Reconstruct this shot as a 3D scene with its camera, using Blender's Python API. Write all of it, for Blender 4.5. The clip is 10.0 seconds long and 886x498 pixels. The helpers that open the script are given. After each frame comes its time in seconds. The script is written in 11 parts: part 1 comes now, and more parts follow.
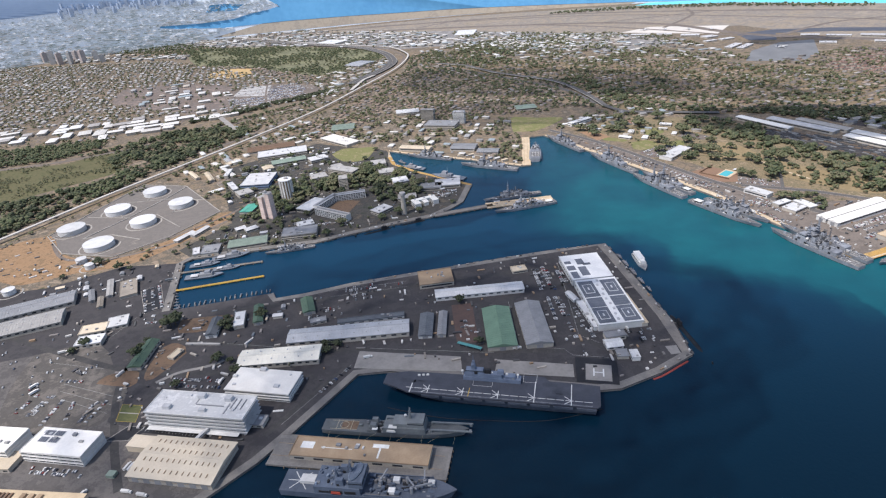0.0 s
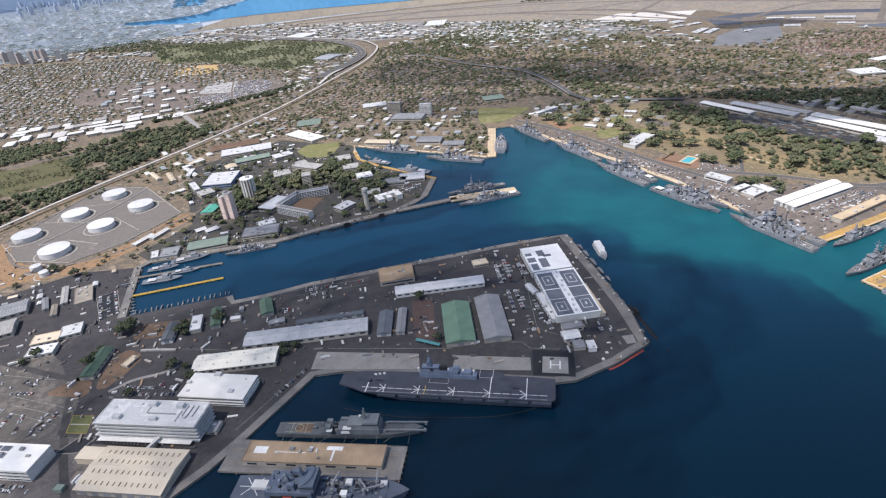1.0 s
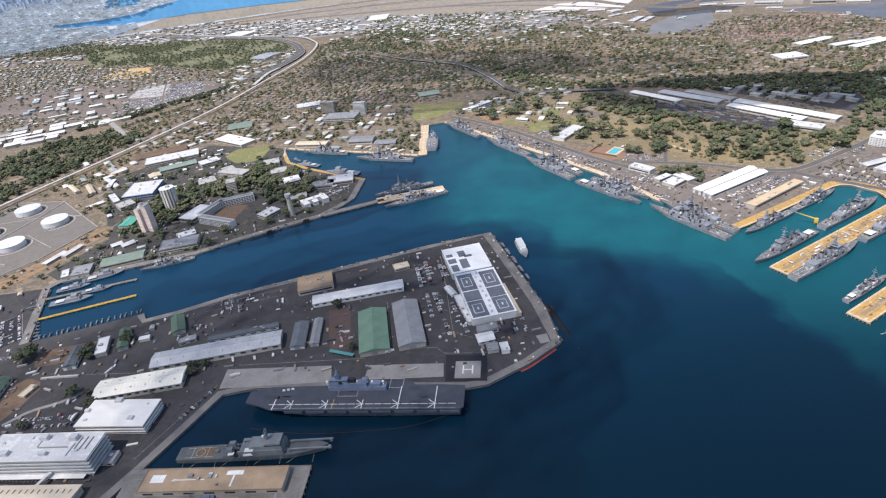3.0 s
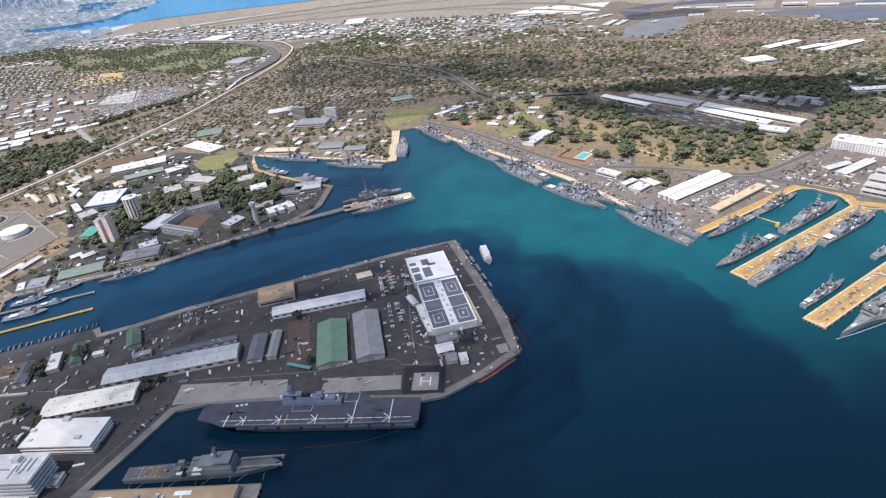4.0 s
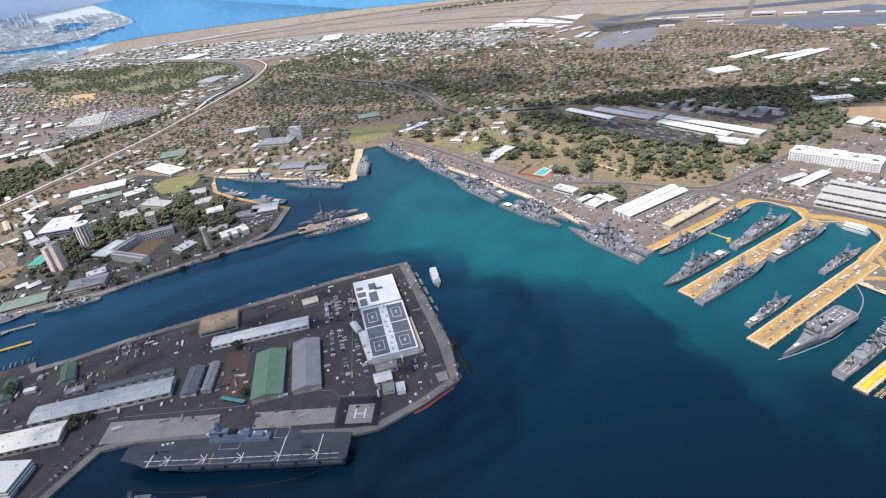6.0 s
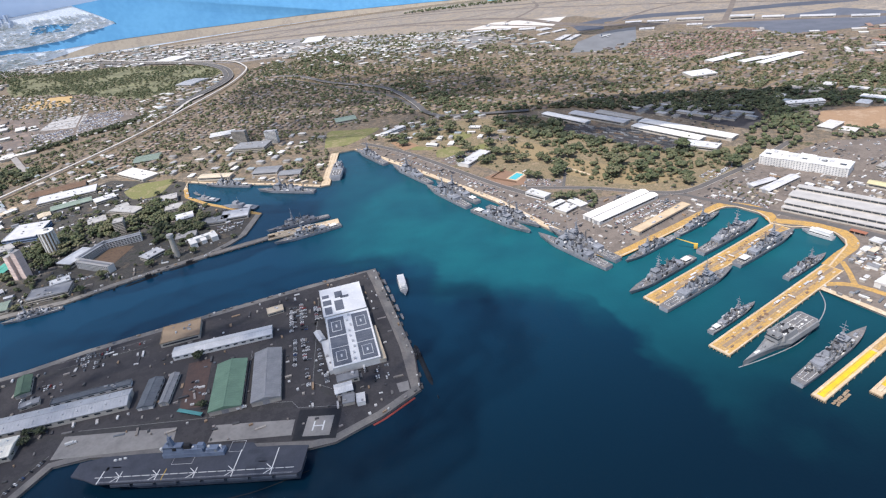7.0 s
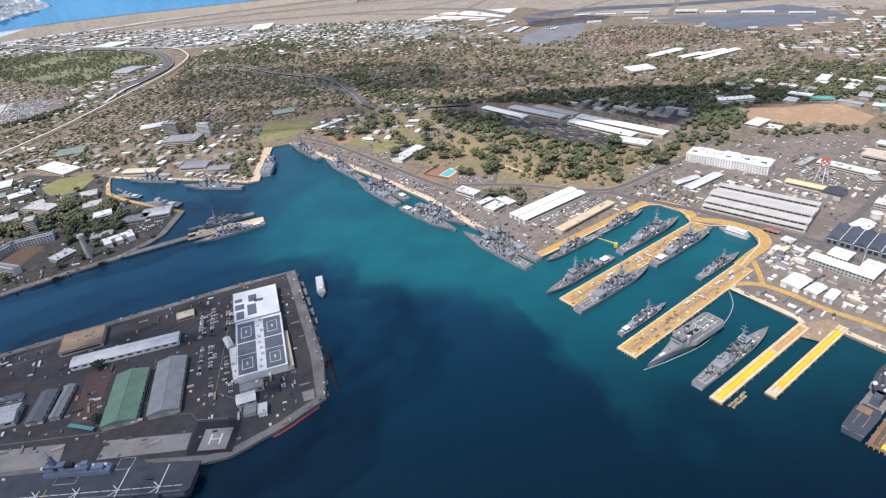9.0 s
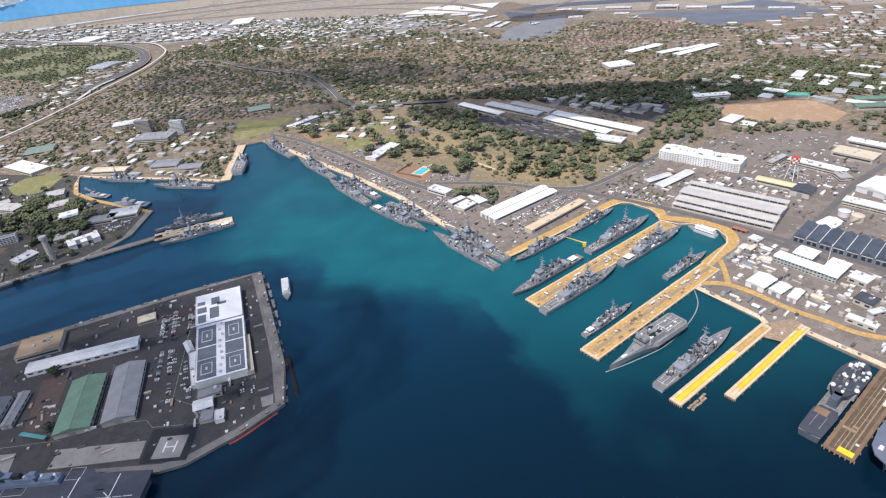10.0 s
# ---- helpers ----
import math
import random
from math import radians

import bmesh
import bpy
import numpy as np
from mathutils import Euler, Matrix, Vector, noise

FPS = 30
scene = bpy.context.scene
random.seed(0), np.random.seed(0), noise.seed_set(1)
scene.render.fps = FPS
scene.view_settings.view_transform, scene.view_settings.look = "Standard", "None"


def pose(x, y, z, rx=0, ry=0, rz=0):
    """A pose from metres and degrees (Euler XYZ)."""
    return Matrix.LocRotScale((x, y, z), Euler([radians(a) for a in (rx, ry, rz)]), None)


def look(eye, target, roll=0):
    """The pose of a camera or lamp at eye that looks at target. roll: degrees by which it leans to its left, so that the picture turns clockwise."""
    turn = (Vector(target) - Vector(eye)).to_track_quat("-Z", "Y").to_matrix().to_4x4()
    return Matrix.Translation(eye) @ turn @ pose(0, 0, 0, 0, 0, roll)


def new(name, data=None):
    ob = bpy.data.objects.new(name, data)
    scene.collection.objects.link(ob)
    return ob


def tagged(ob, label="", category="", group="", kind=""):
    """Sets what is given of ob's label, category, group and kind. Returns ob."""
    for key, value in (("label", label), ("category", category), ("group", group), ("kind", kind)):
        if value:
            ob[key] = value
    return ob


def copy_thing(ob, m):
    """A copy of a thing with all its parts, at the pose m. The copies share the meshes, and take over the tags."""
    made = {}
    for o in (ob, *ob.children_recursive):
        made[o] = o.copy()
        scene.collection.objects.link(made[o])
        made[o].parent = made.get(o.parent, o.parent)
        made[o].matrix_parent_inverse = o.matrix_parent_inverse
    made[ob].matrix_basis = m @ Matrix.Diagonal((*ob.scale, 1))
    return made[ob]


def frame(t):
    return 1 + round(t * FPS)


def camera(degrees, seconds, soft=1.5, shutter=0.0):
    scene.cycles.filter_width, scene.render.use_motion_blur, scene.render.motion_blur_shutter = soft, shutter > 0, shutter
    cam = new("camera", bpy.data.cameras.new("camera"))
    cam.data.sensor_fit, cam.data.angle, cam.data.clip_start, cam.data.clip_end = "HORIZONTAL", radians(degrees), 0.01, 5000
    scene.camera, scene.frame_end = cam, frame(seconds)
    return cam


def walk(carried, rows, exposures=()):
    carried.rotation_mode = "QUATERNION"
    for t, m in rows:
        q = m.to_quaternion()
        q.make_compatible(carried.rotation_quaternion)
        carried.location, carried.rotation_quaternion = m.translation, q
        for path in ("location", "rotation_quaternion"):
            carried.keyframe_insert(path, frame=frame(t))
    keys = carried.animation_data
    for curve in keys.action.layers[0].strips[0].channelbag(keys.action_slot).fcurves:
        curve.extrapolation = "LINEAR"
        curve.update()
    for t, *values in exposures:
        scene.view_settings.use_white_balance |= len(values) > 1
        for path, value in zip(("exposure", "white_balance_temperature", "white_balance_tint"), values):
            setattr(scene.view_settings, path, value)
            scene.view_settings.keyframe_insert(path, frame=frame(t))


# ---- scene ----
cam = camera(74.9, 10.0, soft=1.2)
PATH = [
    (0, (-1.567, -0.516, 459.76), (-1.632, 1.256, 458.836), -4.8),
    (0.5, (16.649, 3.334, 459.787), (16.618, 5.098, 458.847), -5.2),
    (1, (34.847, 7.143, 459.831), (34.836, 8.9, 458.875), -5.8),
    (1.5, (53.021, 10.909, 459.881), (53.028, 12.658, 458.91), -6.5),
    (2, (71.156, 14.603, 459.934), (71.189, 16.344, 458.951), -6.7),
    (2.5, (89.266, 18.213, 459.994), (89.333, 19.95, 459.005), -6.8),
    (3, (107.365, 21.743, 460.078), (107.466, 23.478, 459.09), -6.8),
    (4.5, (161.622, 32.094, 460.59), (161.783, 33.829, 459.608), -6.8),
    (5, (179.691, 35.294, 460.674), (179.857, 37.035, 459.703), -7.1),
    (5.5, (197.692, 38.123, 460.751), (197.862, 39.87, 459.793), -7.4),
    (7, (251.383, 45.257, 461.171), (251.595, 47.0, 460.213), -7.3),
    (7.5, (269.174, 47.492, 461.207), (269.418, 49.224, 460.237), -6.8),
    (8, (286.944, 49.639, 461.202), (287.22, 51.36, 460.223), -6.3),
    (8.5, (304.726, 51.628, 461.186), (305.026, 53.341, 460.199), -6.1),
    (9, (322.547, 53.469, 461.16), (322.868, 55.17, 460.158), -5.8),
    (9.5, (340.426, 55.215, 461.129), (340.762, 56.906, 460.115), -5.7),
    (10, (358.329, 56.926, 461.107), (358.679, 58.61, 460.086), -5.6),
]
walk(cam, [(t, look(eye, target, roll)) for t, eye, target, roll in PATH], [(0, 0.08, 6300, 14), (5, 0.24, 6300, 14), (10, 0.22, 6300, 14)])

# ---------------------------------------------------------------- light
SUN_EL, SUN_AZ = 60.0, 234.0          # degrees; azimuth from +y towards +x
world = bpy.data.worlds.new("sky")
scene.world = world
world.use_nodes = True
_nt = world.node_tree
_bg = _nt.nodes["Background"]
_sky = _nt.nodes.new("ShaderNodeTexSky")
_sky.sky_type = "NISHITA"
_sky.sun_disc = False
_sky.sun_elevation = radians(SUN_EL)
_sky.sun_rotation = radians(SUN_AZ)
_sky.dust_density = 1.5
_nt.links.new(_sky.outputs[0], _bg.inputs[0])
_bg.inputs[1].default_value = 0.14
_sd = bpy.data.lights.new("sun", "SUN")
_sd.energy, _sd.angle, _sd.color = 4.0, radians(0.53), (1.0, 0.95, 0.87)
sun = new("sun", _sd)
_a, _e = radians(SUN_AZ), radians(SUN_EL)
SUN_DIR = Vector((math.sin(_a) * math.cos(_e), math.cos(_a) * math.cos(_e), math.sin(_e)))
sun.matrix_world = look(SUN_DIR * 3000, (0, 0, 0))

# ---------------------------------------------------------------- materials
MATS = {}


def surf(name, a, b=None, grain=2.0, patch=25.0, rough=0.85, metal=0.0, bump=0.3, rnd=0.12, spec=0.3):
    """A weathered surface: two colours mixed by a fine and a broad noise, with bump; each object a little different."""
    if name in MATS:
        return MATS[name]
    b = b or tuple(c * 0.72 for c in a)
    m = bpy.data.materials.new(name)
    m.use_nodes = True
    n, l = m.node_tree.nodes, m.node_tree.links
    p = n["Principled BSDF"]
    geo = n.new("ShaderNodeNewGeometry")
    f = n.new("ShaderNodeTexNoise")
    f.inputs["Scale"].default_value, f.inputs["Detail"].default_value = 1.0 / grain, 3
    g = n.new("ShaderNodeTexNoise")
    g.inputs["Scale"].default_value, g.inputs["Detail"].default_value = 1.0 / patch, 5
    for t in (f, g):
        l.new(geo.outputs["Position"], t.inputs["Vector"])
    add = n.new("ShaderNodeMath")
    add.operation = "MULTIPLY_ADD"
    l.new(f.outputs[0], add.inputs[0])
    add.inputs[1].default_value = 0.55
    l.new(g.outputs[0], add.inputs[2])
    ramp = n.new("ShaderNodeMapRange")
    ramp.inputs[1].default_value, ramp.inputs[2].default_value = 0.55, 1.0
    l.new(add.outputs[0], ramp.inputs[0])
    mix = n.new("ShaderNodeMix")
    mix.data_type = "RGBA"
    l.new(ramp.outputs[0], mix.inputs["Factor"])
    mix.inputs["A"].default_value, mix.inputs["B"].default_value = (*a, 1), (*b, 1)
    info = n.new("ShaderNodeObjectInfo")
    hsv = n.new("ShaderNodeHueSaturation")
    val = n.new("ShaderNodeMapRange")
    val.inputs[3].default_value, val.inputs[4].default_value = 1 - rnd, 1 + rnd
    l.new(info.outputs["Random"], val.inputs[0])
    l.new(val.outputs[0], hsv.inputs["Value"])
    l.new(mix.outputs["Result"], hsv.inputs["Color"])
    l.new(hsv.outputs[0], p.inputs["Base Color"])
    p.inputs["Roughness"].default_value, p.inputs["Metallic"].default_value = rough, metal
    p.inputs["Specular IOR Level"].default_value = spec
    if bump:
        bp = n.new("ShaderNodeBump")
        bp.inputs["Strength"].default_value, bp.inputs["Distance"].default_value = bump, 0.3
        l.new(f.outputs[0], bp.inputs["Height"])
        l.new(bp.outputs[0], p.inputs["Normal"])
    MATS[name] = m
    return m


def islands(name, colors, rough=0.85, grain=1.5):
    """A material whose colour differs from piece to piece of one mesh."""
    m = bpy.data.materials.new(name)
    m.use_nodes = True
    n, l = m.node_tree.nodes, m.node_tree.links
    p = n["Principled BSDF"]
    geo = n.new("ShaderNodeNewGeometry")
    r = n.new("ShaderNodeValToRGB")
    r.color_ramp.interpolation = "CONSTANT"
    e = r.color_ramp.elements
    while len(e) < len(colors):
        e.new(0.5)
    for i, c in enumerate(colors):
        e[i].position, e[i].color = i / len(colors), (*c, 1)
    l.new(geo.outputs["Random Per Island"], r.inputs[0])
    t = n.new("ShaderNodeTexNoise")
    t.inputs["Scale"].default_value, t.inputs["Detail"].default_value = 1 / grain, 4
    l.new(geo.outputs["Position"], t.inputs["Vector"])
    mr = n.new("ShaderNodeMapRange")
    mr.inputs[1].default_value, mr.inputs[2].default_value = 0.3, 0.75
    mr.inputs[3].default_value, mr.inputs[4].default_value = 0.72, 1.15
    l.new(t.outputs[0], mr.inputs[0])
    h = n.new("ShaderNodeHueSaturation")
    l.new(mr.outputs[0], h.inputs["Value"])
    l.new(r.outputs[0], h.inputs["Color"])
    l.new(h.outputs[0], p.inputs["Base Color"])
    p.inputs["Roughness"].default_value = rough
    p.inputs["Specular IOR Level"].default_value = 0.25
    MATS[name] = m
    return m


def foliage(name, colors, size=15.0):
    """Leaves: the tone drifts from tree to tree and a little from clump to clump."""
    m = islands(name, colors, 0.9, 2.0)
    n, l = m.node_tree.nodes, m.node_tree.links
    r = next(k for k in n if k.bl_idname == "ShaderNodeValToRGB")
    geo = next(k for k in n if k.bl_idname == "ShaderNodeNewGeometry")
    r.color_ramp.interpolation = "LINEAR"
    t = n.new("ShaderNodeTexNoise")
    t.inputs["Scale"].default_value, t.inputs["Detail"].default_value = 1 / size, 2
    l.new(geo.outputs["Position"], t.inputs["Vector"])
    mr = n.new("ShaderNodeMapRange")
    mr.inputs[1].default_value, mr.inputs[2].default_value = 0.28, 0.72
    mr.inputs[3].default_value, mr.inputs[4].default_value = 0.0, 0.78
    l.new(t.outputs[0], mr.inputs[0])
    a = n.new("ShaderNodeMath")
    a.operation = "MULTIPLY_ADD"
    l.new(geo.outputs["Random Per Island"], a.inputs[0])
    a.inputs[1].default_value = 0.2
    l.new(mr.outputs[0], a.inputs[2])
    l.new(a.outputs[0], r.inputs[0])
    return m


def mottled(name, colors, scale=28.0, broad=140.0):
    """Open ground: earth, dry grass, scrub and paving in ragged patches of two sizes."""
    m = bpy.data.materials.new(name)
    m.use_nodes = True
    n, l = m.node_tree.nodes, m.node_tree.links
    p = n["Principled BSDF"]
    geo = n.new("ShaderNodeNewGeometry")
    vals = []
    for s, det in ((scale, 7), (broad, 4), (scale / 7, 3)):
        t = n.new("ShaderNodeTexNoise")
        t.inputs["Scale"].default_value, t.inputs["Detail"].default_value, t.inputs["Roughness"].default_value = 1 / s, det, 0.65
        l.new(geo.outputs["Position"], t.inputs["Vector"])
        vals.append(t.outputs[0])
    a = n.new("ShaderNodeMath")
    a.operation = "MULTIPLY_ADD"
    l.new(vals[1], a.inputs[0])
    a.inputs[1].default_value = 0.7
    l.new(vals[0], a.inputs[2])
    b = n.new("ShaderNodeMath")
    b.operation = "MULTIPLY_ADD"
    l.new(vals[2], b.inputs[0])
    b.inputs[1].default_value = 0.35
    l.new(a.outputs[0], b.inputs[2])
    mr = n.new("ShaderNodeMapRange")
    mr.inputs[1].default_value, mr.inputs[2].default_value = 0.72, 1.32
    l.new(b.outputs[0], mr.inputs[0])
    r = n.new("ShaderNodeValToRGB")
    e = r.color_ramp.elements
    while len(e) < len(colors):
        e.new(0.5)
    for i, c in enumerate(colors):
        e[i].position, e[i].color = i / (len(colors) - 1), (*c, 1)
    l.new(mr.outputs[0], r.inputs[0])
    l.new(r.outputs[0], p.inputs["Base Color"])
    p.inputs["Roughness"].default_value = 0.95
    p.inputs["Specular IOR Level"].default_value = 0.1
    MATS[name] = m
    return m


ASPHALT = mottled("asphalt", [(0.052, 0.05, 0.053), (0.066, 0.063, 0.066), (0.058, 0.056, 0.059), (0.078, 0.074, 0.076), (0.062, 0.059, 0.062), (0.115, 0.108, 0.106)], 16, 60)
ROAD = mottled("road_asphalt", [(0.124, 0.108, 0.096), (0.187, 0.16, 0.14), (0.156, 0.135, 0.119), (0.224, 0.19, 0.163), (0.172, 0.148, 0.13), (0.302, 0.254, 0.211)], 22, 90)
CONCRETE = surf("concrete", (0.46, 0.43, 0.385), (0.32, 0.3, 0.275), 2, 20)
QUAY = surf("quay_concrete", (0.25, 0.235, 0.215), (0.15, 0.145, 0.14), 2, 18)
APRON = surf("apron_concrete", (0.3, 0.285, 0.265), (0.21, 0.2, 0.19), 4, 22)
SAND = mottled("pale_sand", [(0.42, 0.32, 0.2), (0.6, 0.48, 0.33), (0.52, 0.41, 0.28), (0.68, 0.57, 0.42), (0.58, 0.47, 0.34)], 6, 25)
ORANGE = mottled("ochre_deck", [(0.25, 0.165, 0.085), (0.46, 0.275, 0.09), (0.55, 0.345, 0.118), (0.34, 0.22, 0.095), (0.58, 0.405, 0.19), (0.41, 0.25, 0.088)], 5, 26)
YELLOW = surf("yellow_deck", (0.85, 0.58, 0.03), (0.7, 0.45, 0.03), 2, 9)
TIMBER = mottled("timber_deck", [(0.2, 0.14, 0.09), (0.32, 0.24, 0.16), (0.26, 0.19, 0.13), (0.4, 0.31, 0.21), (0.3, 0.22, 0.15)], 6, 20)
DRYEARTH = mottled("dry_earth", [(0.12, 0.09, 0.055), (0.27, 0.175, 0.1), (0.34, 0.22, 0.13), (0.2, 0.14, 0.085), (0.38, 0.27, 0.17)], 9, 40)
GRASS = mottled("dry_grass", [(0.08, 0.09, 0.048), (0.15, 0.14, 0.08), (0.29, 0.22, 0.14), (0.16, 0.145, 0.09), (0.36, 0.27, 0.18), (0.18, 0.16, 0.11)], 12, 55)
LAWN = mottled("lawn", [(0.14, 0.15, 0.062), (0.22, 0.22, 0.095), (0.18, 0.185, 0.078), (0.3, 0.255, 0.145), (0.16, 0.165, 0.07)], 12, 50)
MARSH = surf("marsh_grass", (0.14, 0.14, 0.06), (0.07, 0.085, 0.035), 3, 45)
SCRUB = mottled("scrub_ground", [(0.075, 0.08, 0.043), (0.12, 0.115, 0.065), (0.27, 0.195, 0.13), (0.15, 0.135, 0.082), (0.36, 0.26, 0.175), (0.2, 0.17, 0.13)])
TOWN = mottled("town_ground", [(0.05, 0.06, 0.032), (0.1, 0.1, 0.062), (0.27, 0.205, 0.145), (0.12, 0.11, 0.09), (0.33, 0.26, 0.19), (0.17, 0.158, 0.142)])
WHITE = surf("white_roof", (0.7, 0.7, 0.69), (0.54, 0.54, 0.535), 2, 16, 0.6)
BRIGHTROOF = surf("fresh_white_roof", (0.87, 0.845, 0.79), (0.76, 0.735, 0.685), 2, 16, 0.6)
WHITEWALL = surf("white_wall", (0.74, 0.73, 0.7), (0.6, 0.59, 0.56), 2, 12, 0.7)
GREYROOF = surf("grey_roof", (0.29, 0.295, 0.305), (0.21, 0.215, 0.225), 2, 14, 0.6)
BLUEROOF = surf("blue_grey_roof", (0.42, 0.43, 0.445), (0.33, 0.34, 0.355), 2, 14, 0.55)
YARDDIRT = mottled("brown_dirt", [(0.07, 0.055, 0.042), (0.15, 0.105, 0.075), (0.19, 0.13, 0.09), (0.11, 0.085, 0.065), (0.22, 0.165, 0.12)], 7, 25)
DARKGREEN = surf("dark_green_roof", (0.095, 0.15, 0.1), (0.07, 0.11, 0.08), 2, 14, 0.6)
GREENROOF = surf("green_roof", (0.145, 0.235, 0.165), (0.11, 0.18, 0.13), 2, 14, 0.6)
TEAL = surf("teal_canopy", (0.1, 0.3, 0.29), (0.08, 0.24, 0.24), 2, 14, 0.6)
BEIGE = surf("beige_roof", (0.62, 0.53, 0.4), (0.52, 0.44, 0.33), 2, 16, 0.7)
TAN = surf("tan_roof", (0.36, 0.27, 0.18), (0.28, 0.2, 0.13), 2, 12, 0.8)
DARKROOF = surf("dark_roof", (0.07, 0.075, 0.09), (0.05, 0.05, 0.06), 2, 12, 0.7)
BROWNROOF = surf("brown_roof", (0.22, 0.14, 0.09), (0.15, 0.1, 0.07), 2, 12, 0.8)
WALL = surf("pale_wall", (0.5, 0.46, 0.4), (0.38, 0.35, 0.3), 2, 10, 0.8)
GLASS = surf("window_glass", (0.04, 0.05, 0.06), (0.025, 0.03, 0.04), 3, 20, 0.15, spec=0.5, bump=0)
SOLAR = surf("solar_panel", (0.17, 0.18, 0.205), (0.125, 0.135, 0.155), 2, 10, 0.25, bump=0)
PAINT = surf("white_paint", (0.75, 0.75, 0.72), (0.6, 0.6, 0.58), 1, 6)
YPAINT = surf("yellow_paint", (0.75, 0.5, 0.08), (0.55, 0.38, 0.08), 1, 6)
NAVY = surf("haze_grey_paint", (0.3, 0.315, 0.345), (0.19, 0.2, 0.225), 1.2, 7, 0.6)
NAVYDECK = mottled("ship_deck_grey", [(0.1, 0.1, 0.105), (0.19, 0.188, 0.19), (0.14, 0.14, 0.145), (0.24, 0.225, 0.21), (0.12, 0.122, 0.128)], 5, 14)
NAVYBLUE = surf("blue_grey_paint", (0.17, 0.21, 0.28), (0.12, 0.15, 0.21), 1.5, 9, 0.6)
FLIGHTDECK = surf("flight_deck", (0.066, 0.072, 0.09), (0.048, 0.053, 0.068), 1.5, 12, 0.85)
BOOT = surf("boot_topping", (0.03, 0.03, 0.033), (0.02, 0.02, 0.022), 1.5, 9, 0.6)
RED = surf("red_paint", (0.5, 0.09, 0.05), (0.4, 0.07, 0.05), 1, 6)
BARK = surf("bark", (0.12, 0.09, 0.06), (0.08, 0.06, 0.04), 0.5, 3)
RUBBER = surf("black_rubber", (0.02, 0.02, 0.02), (0.03, 0.03, 0.03), 1, 5)
POOL = surf("pool_tile", (0.1, 0.5, 0.55), (0.08, 0.45, 0.5), 2, 10, 0.2, bump=0)
HULLBLUE = surf("ferry_blue", (0.05, 0.11, 0.2), (0.04, 0.08, 0.15), 1, 5, 0.4)
LEAF = foliage("leaves", [(0.085, 0.108, 0.055), (0.12, 0.138, 0.07), (0.068, 0.088, 0.05), (0.15, 0.15, 0.082), (0.095, 0.115, 0.06), (0.074, 0.092, 0.055), (0.125, 0.158, 0.068)])
LEAFDRY = foliage("dry_leaves", [(0.115, 0.13, 0.068), (0.165, 0.165, 0.09), (0.1, 0.118, 0.064), (0.2, 0.18, 0.11), (0.09, 0.11, 0.06), (0.17, 0.172, 0.09), (0.13, 0.142, 0.076)])
PINKWALL = surf("pink_render", (0.46, 0.4, 0.39), (0.38, 0.33, 0.32), 2, 10)
HOUSEWALL = surf("house_wall", (0.33, 0.29, 0.25), (0.25, 0.22, 0.19), 2, 10)
DEEPLEAF = foliage("deep_leaves", [(0.046, 0.06, 0.034), (0.064, 0.078, 0.043), (0.038, 0.05, 0.03), (0.082, 0.09, 0.052), (0.054, 0.067, 0.038), (0.068, 0.088, 0.042)])
ROOFS = islands("house_roofs", [(0.31, 0.24, 0.19), (0.25, 0.175, 0.13), (0.3, 0.27, 0.25), (0.22, 0.18, 0.15), (0.4, 0.365, 0.335), (0.29, 0.22, 0.17), (0.17, 0.15, 0.14), (0.36, 0.28, 0.22), (0.24, 0.235, 0.235)], 0.85, 4)
PALEROOFS = islands("town_roofs", [(0.62, 0.61, 0.58), (0.4, 0.4, 0.4), (0.72, 0.72, 0.7), (0.5, 0.45, 0.38), (0.3, 0.29, 0.28), (0.25, 0.2, 0.16), (0.66, 0.64, 0.6), (0.33, 0.38, 0.4)], 0.75, 4)
CARS = islands("car_paints", [(0.7, 0.7, 0.7), (0.3, 0.31, 0.32), (0.05, 0.05, 0.055), (0.75, 0.75, 0.74), (0.14, 0.15, 0.17), (0.2, 0.2, 0.21), (0.08, 0.09, 0.12), (0.5, 0.5, 0.5), (0.66, 0.66, 0.65), (0.24, 0.06, 0.05), (0.45, 0.46, 0.47)], 0.35, 3)


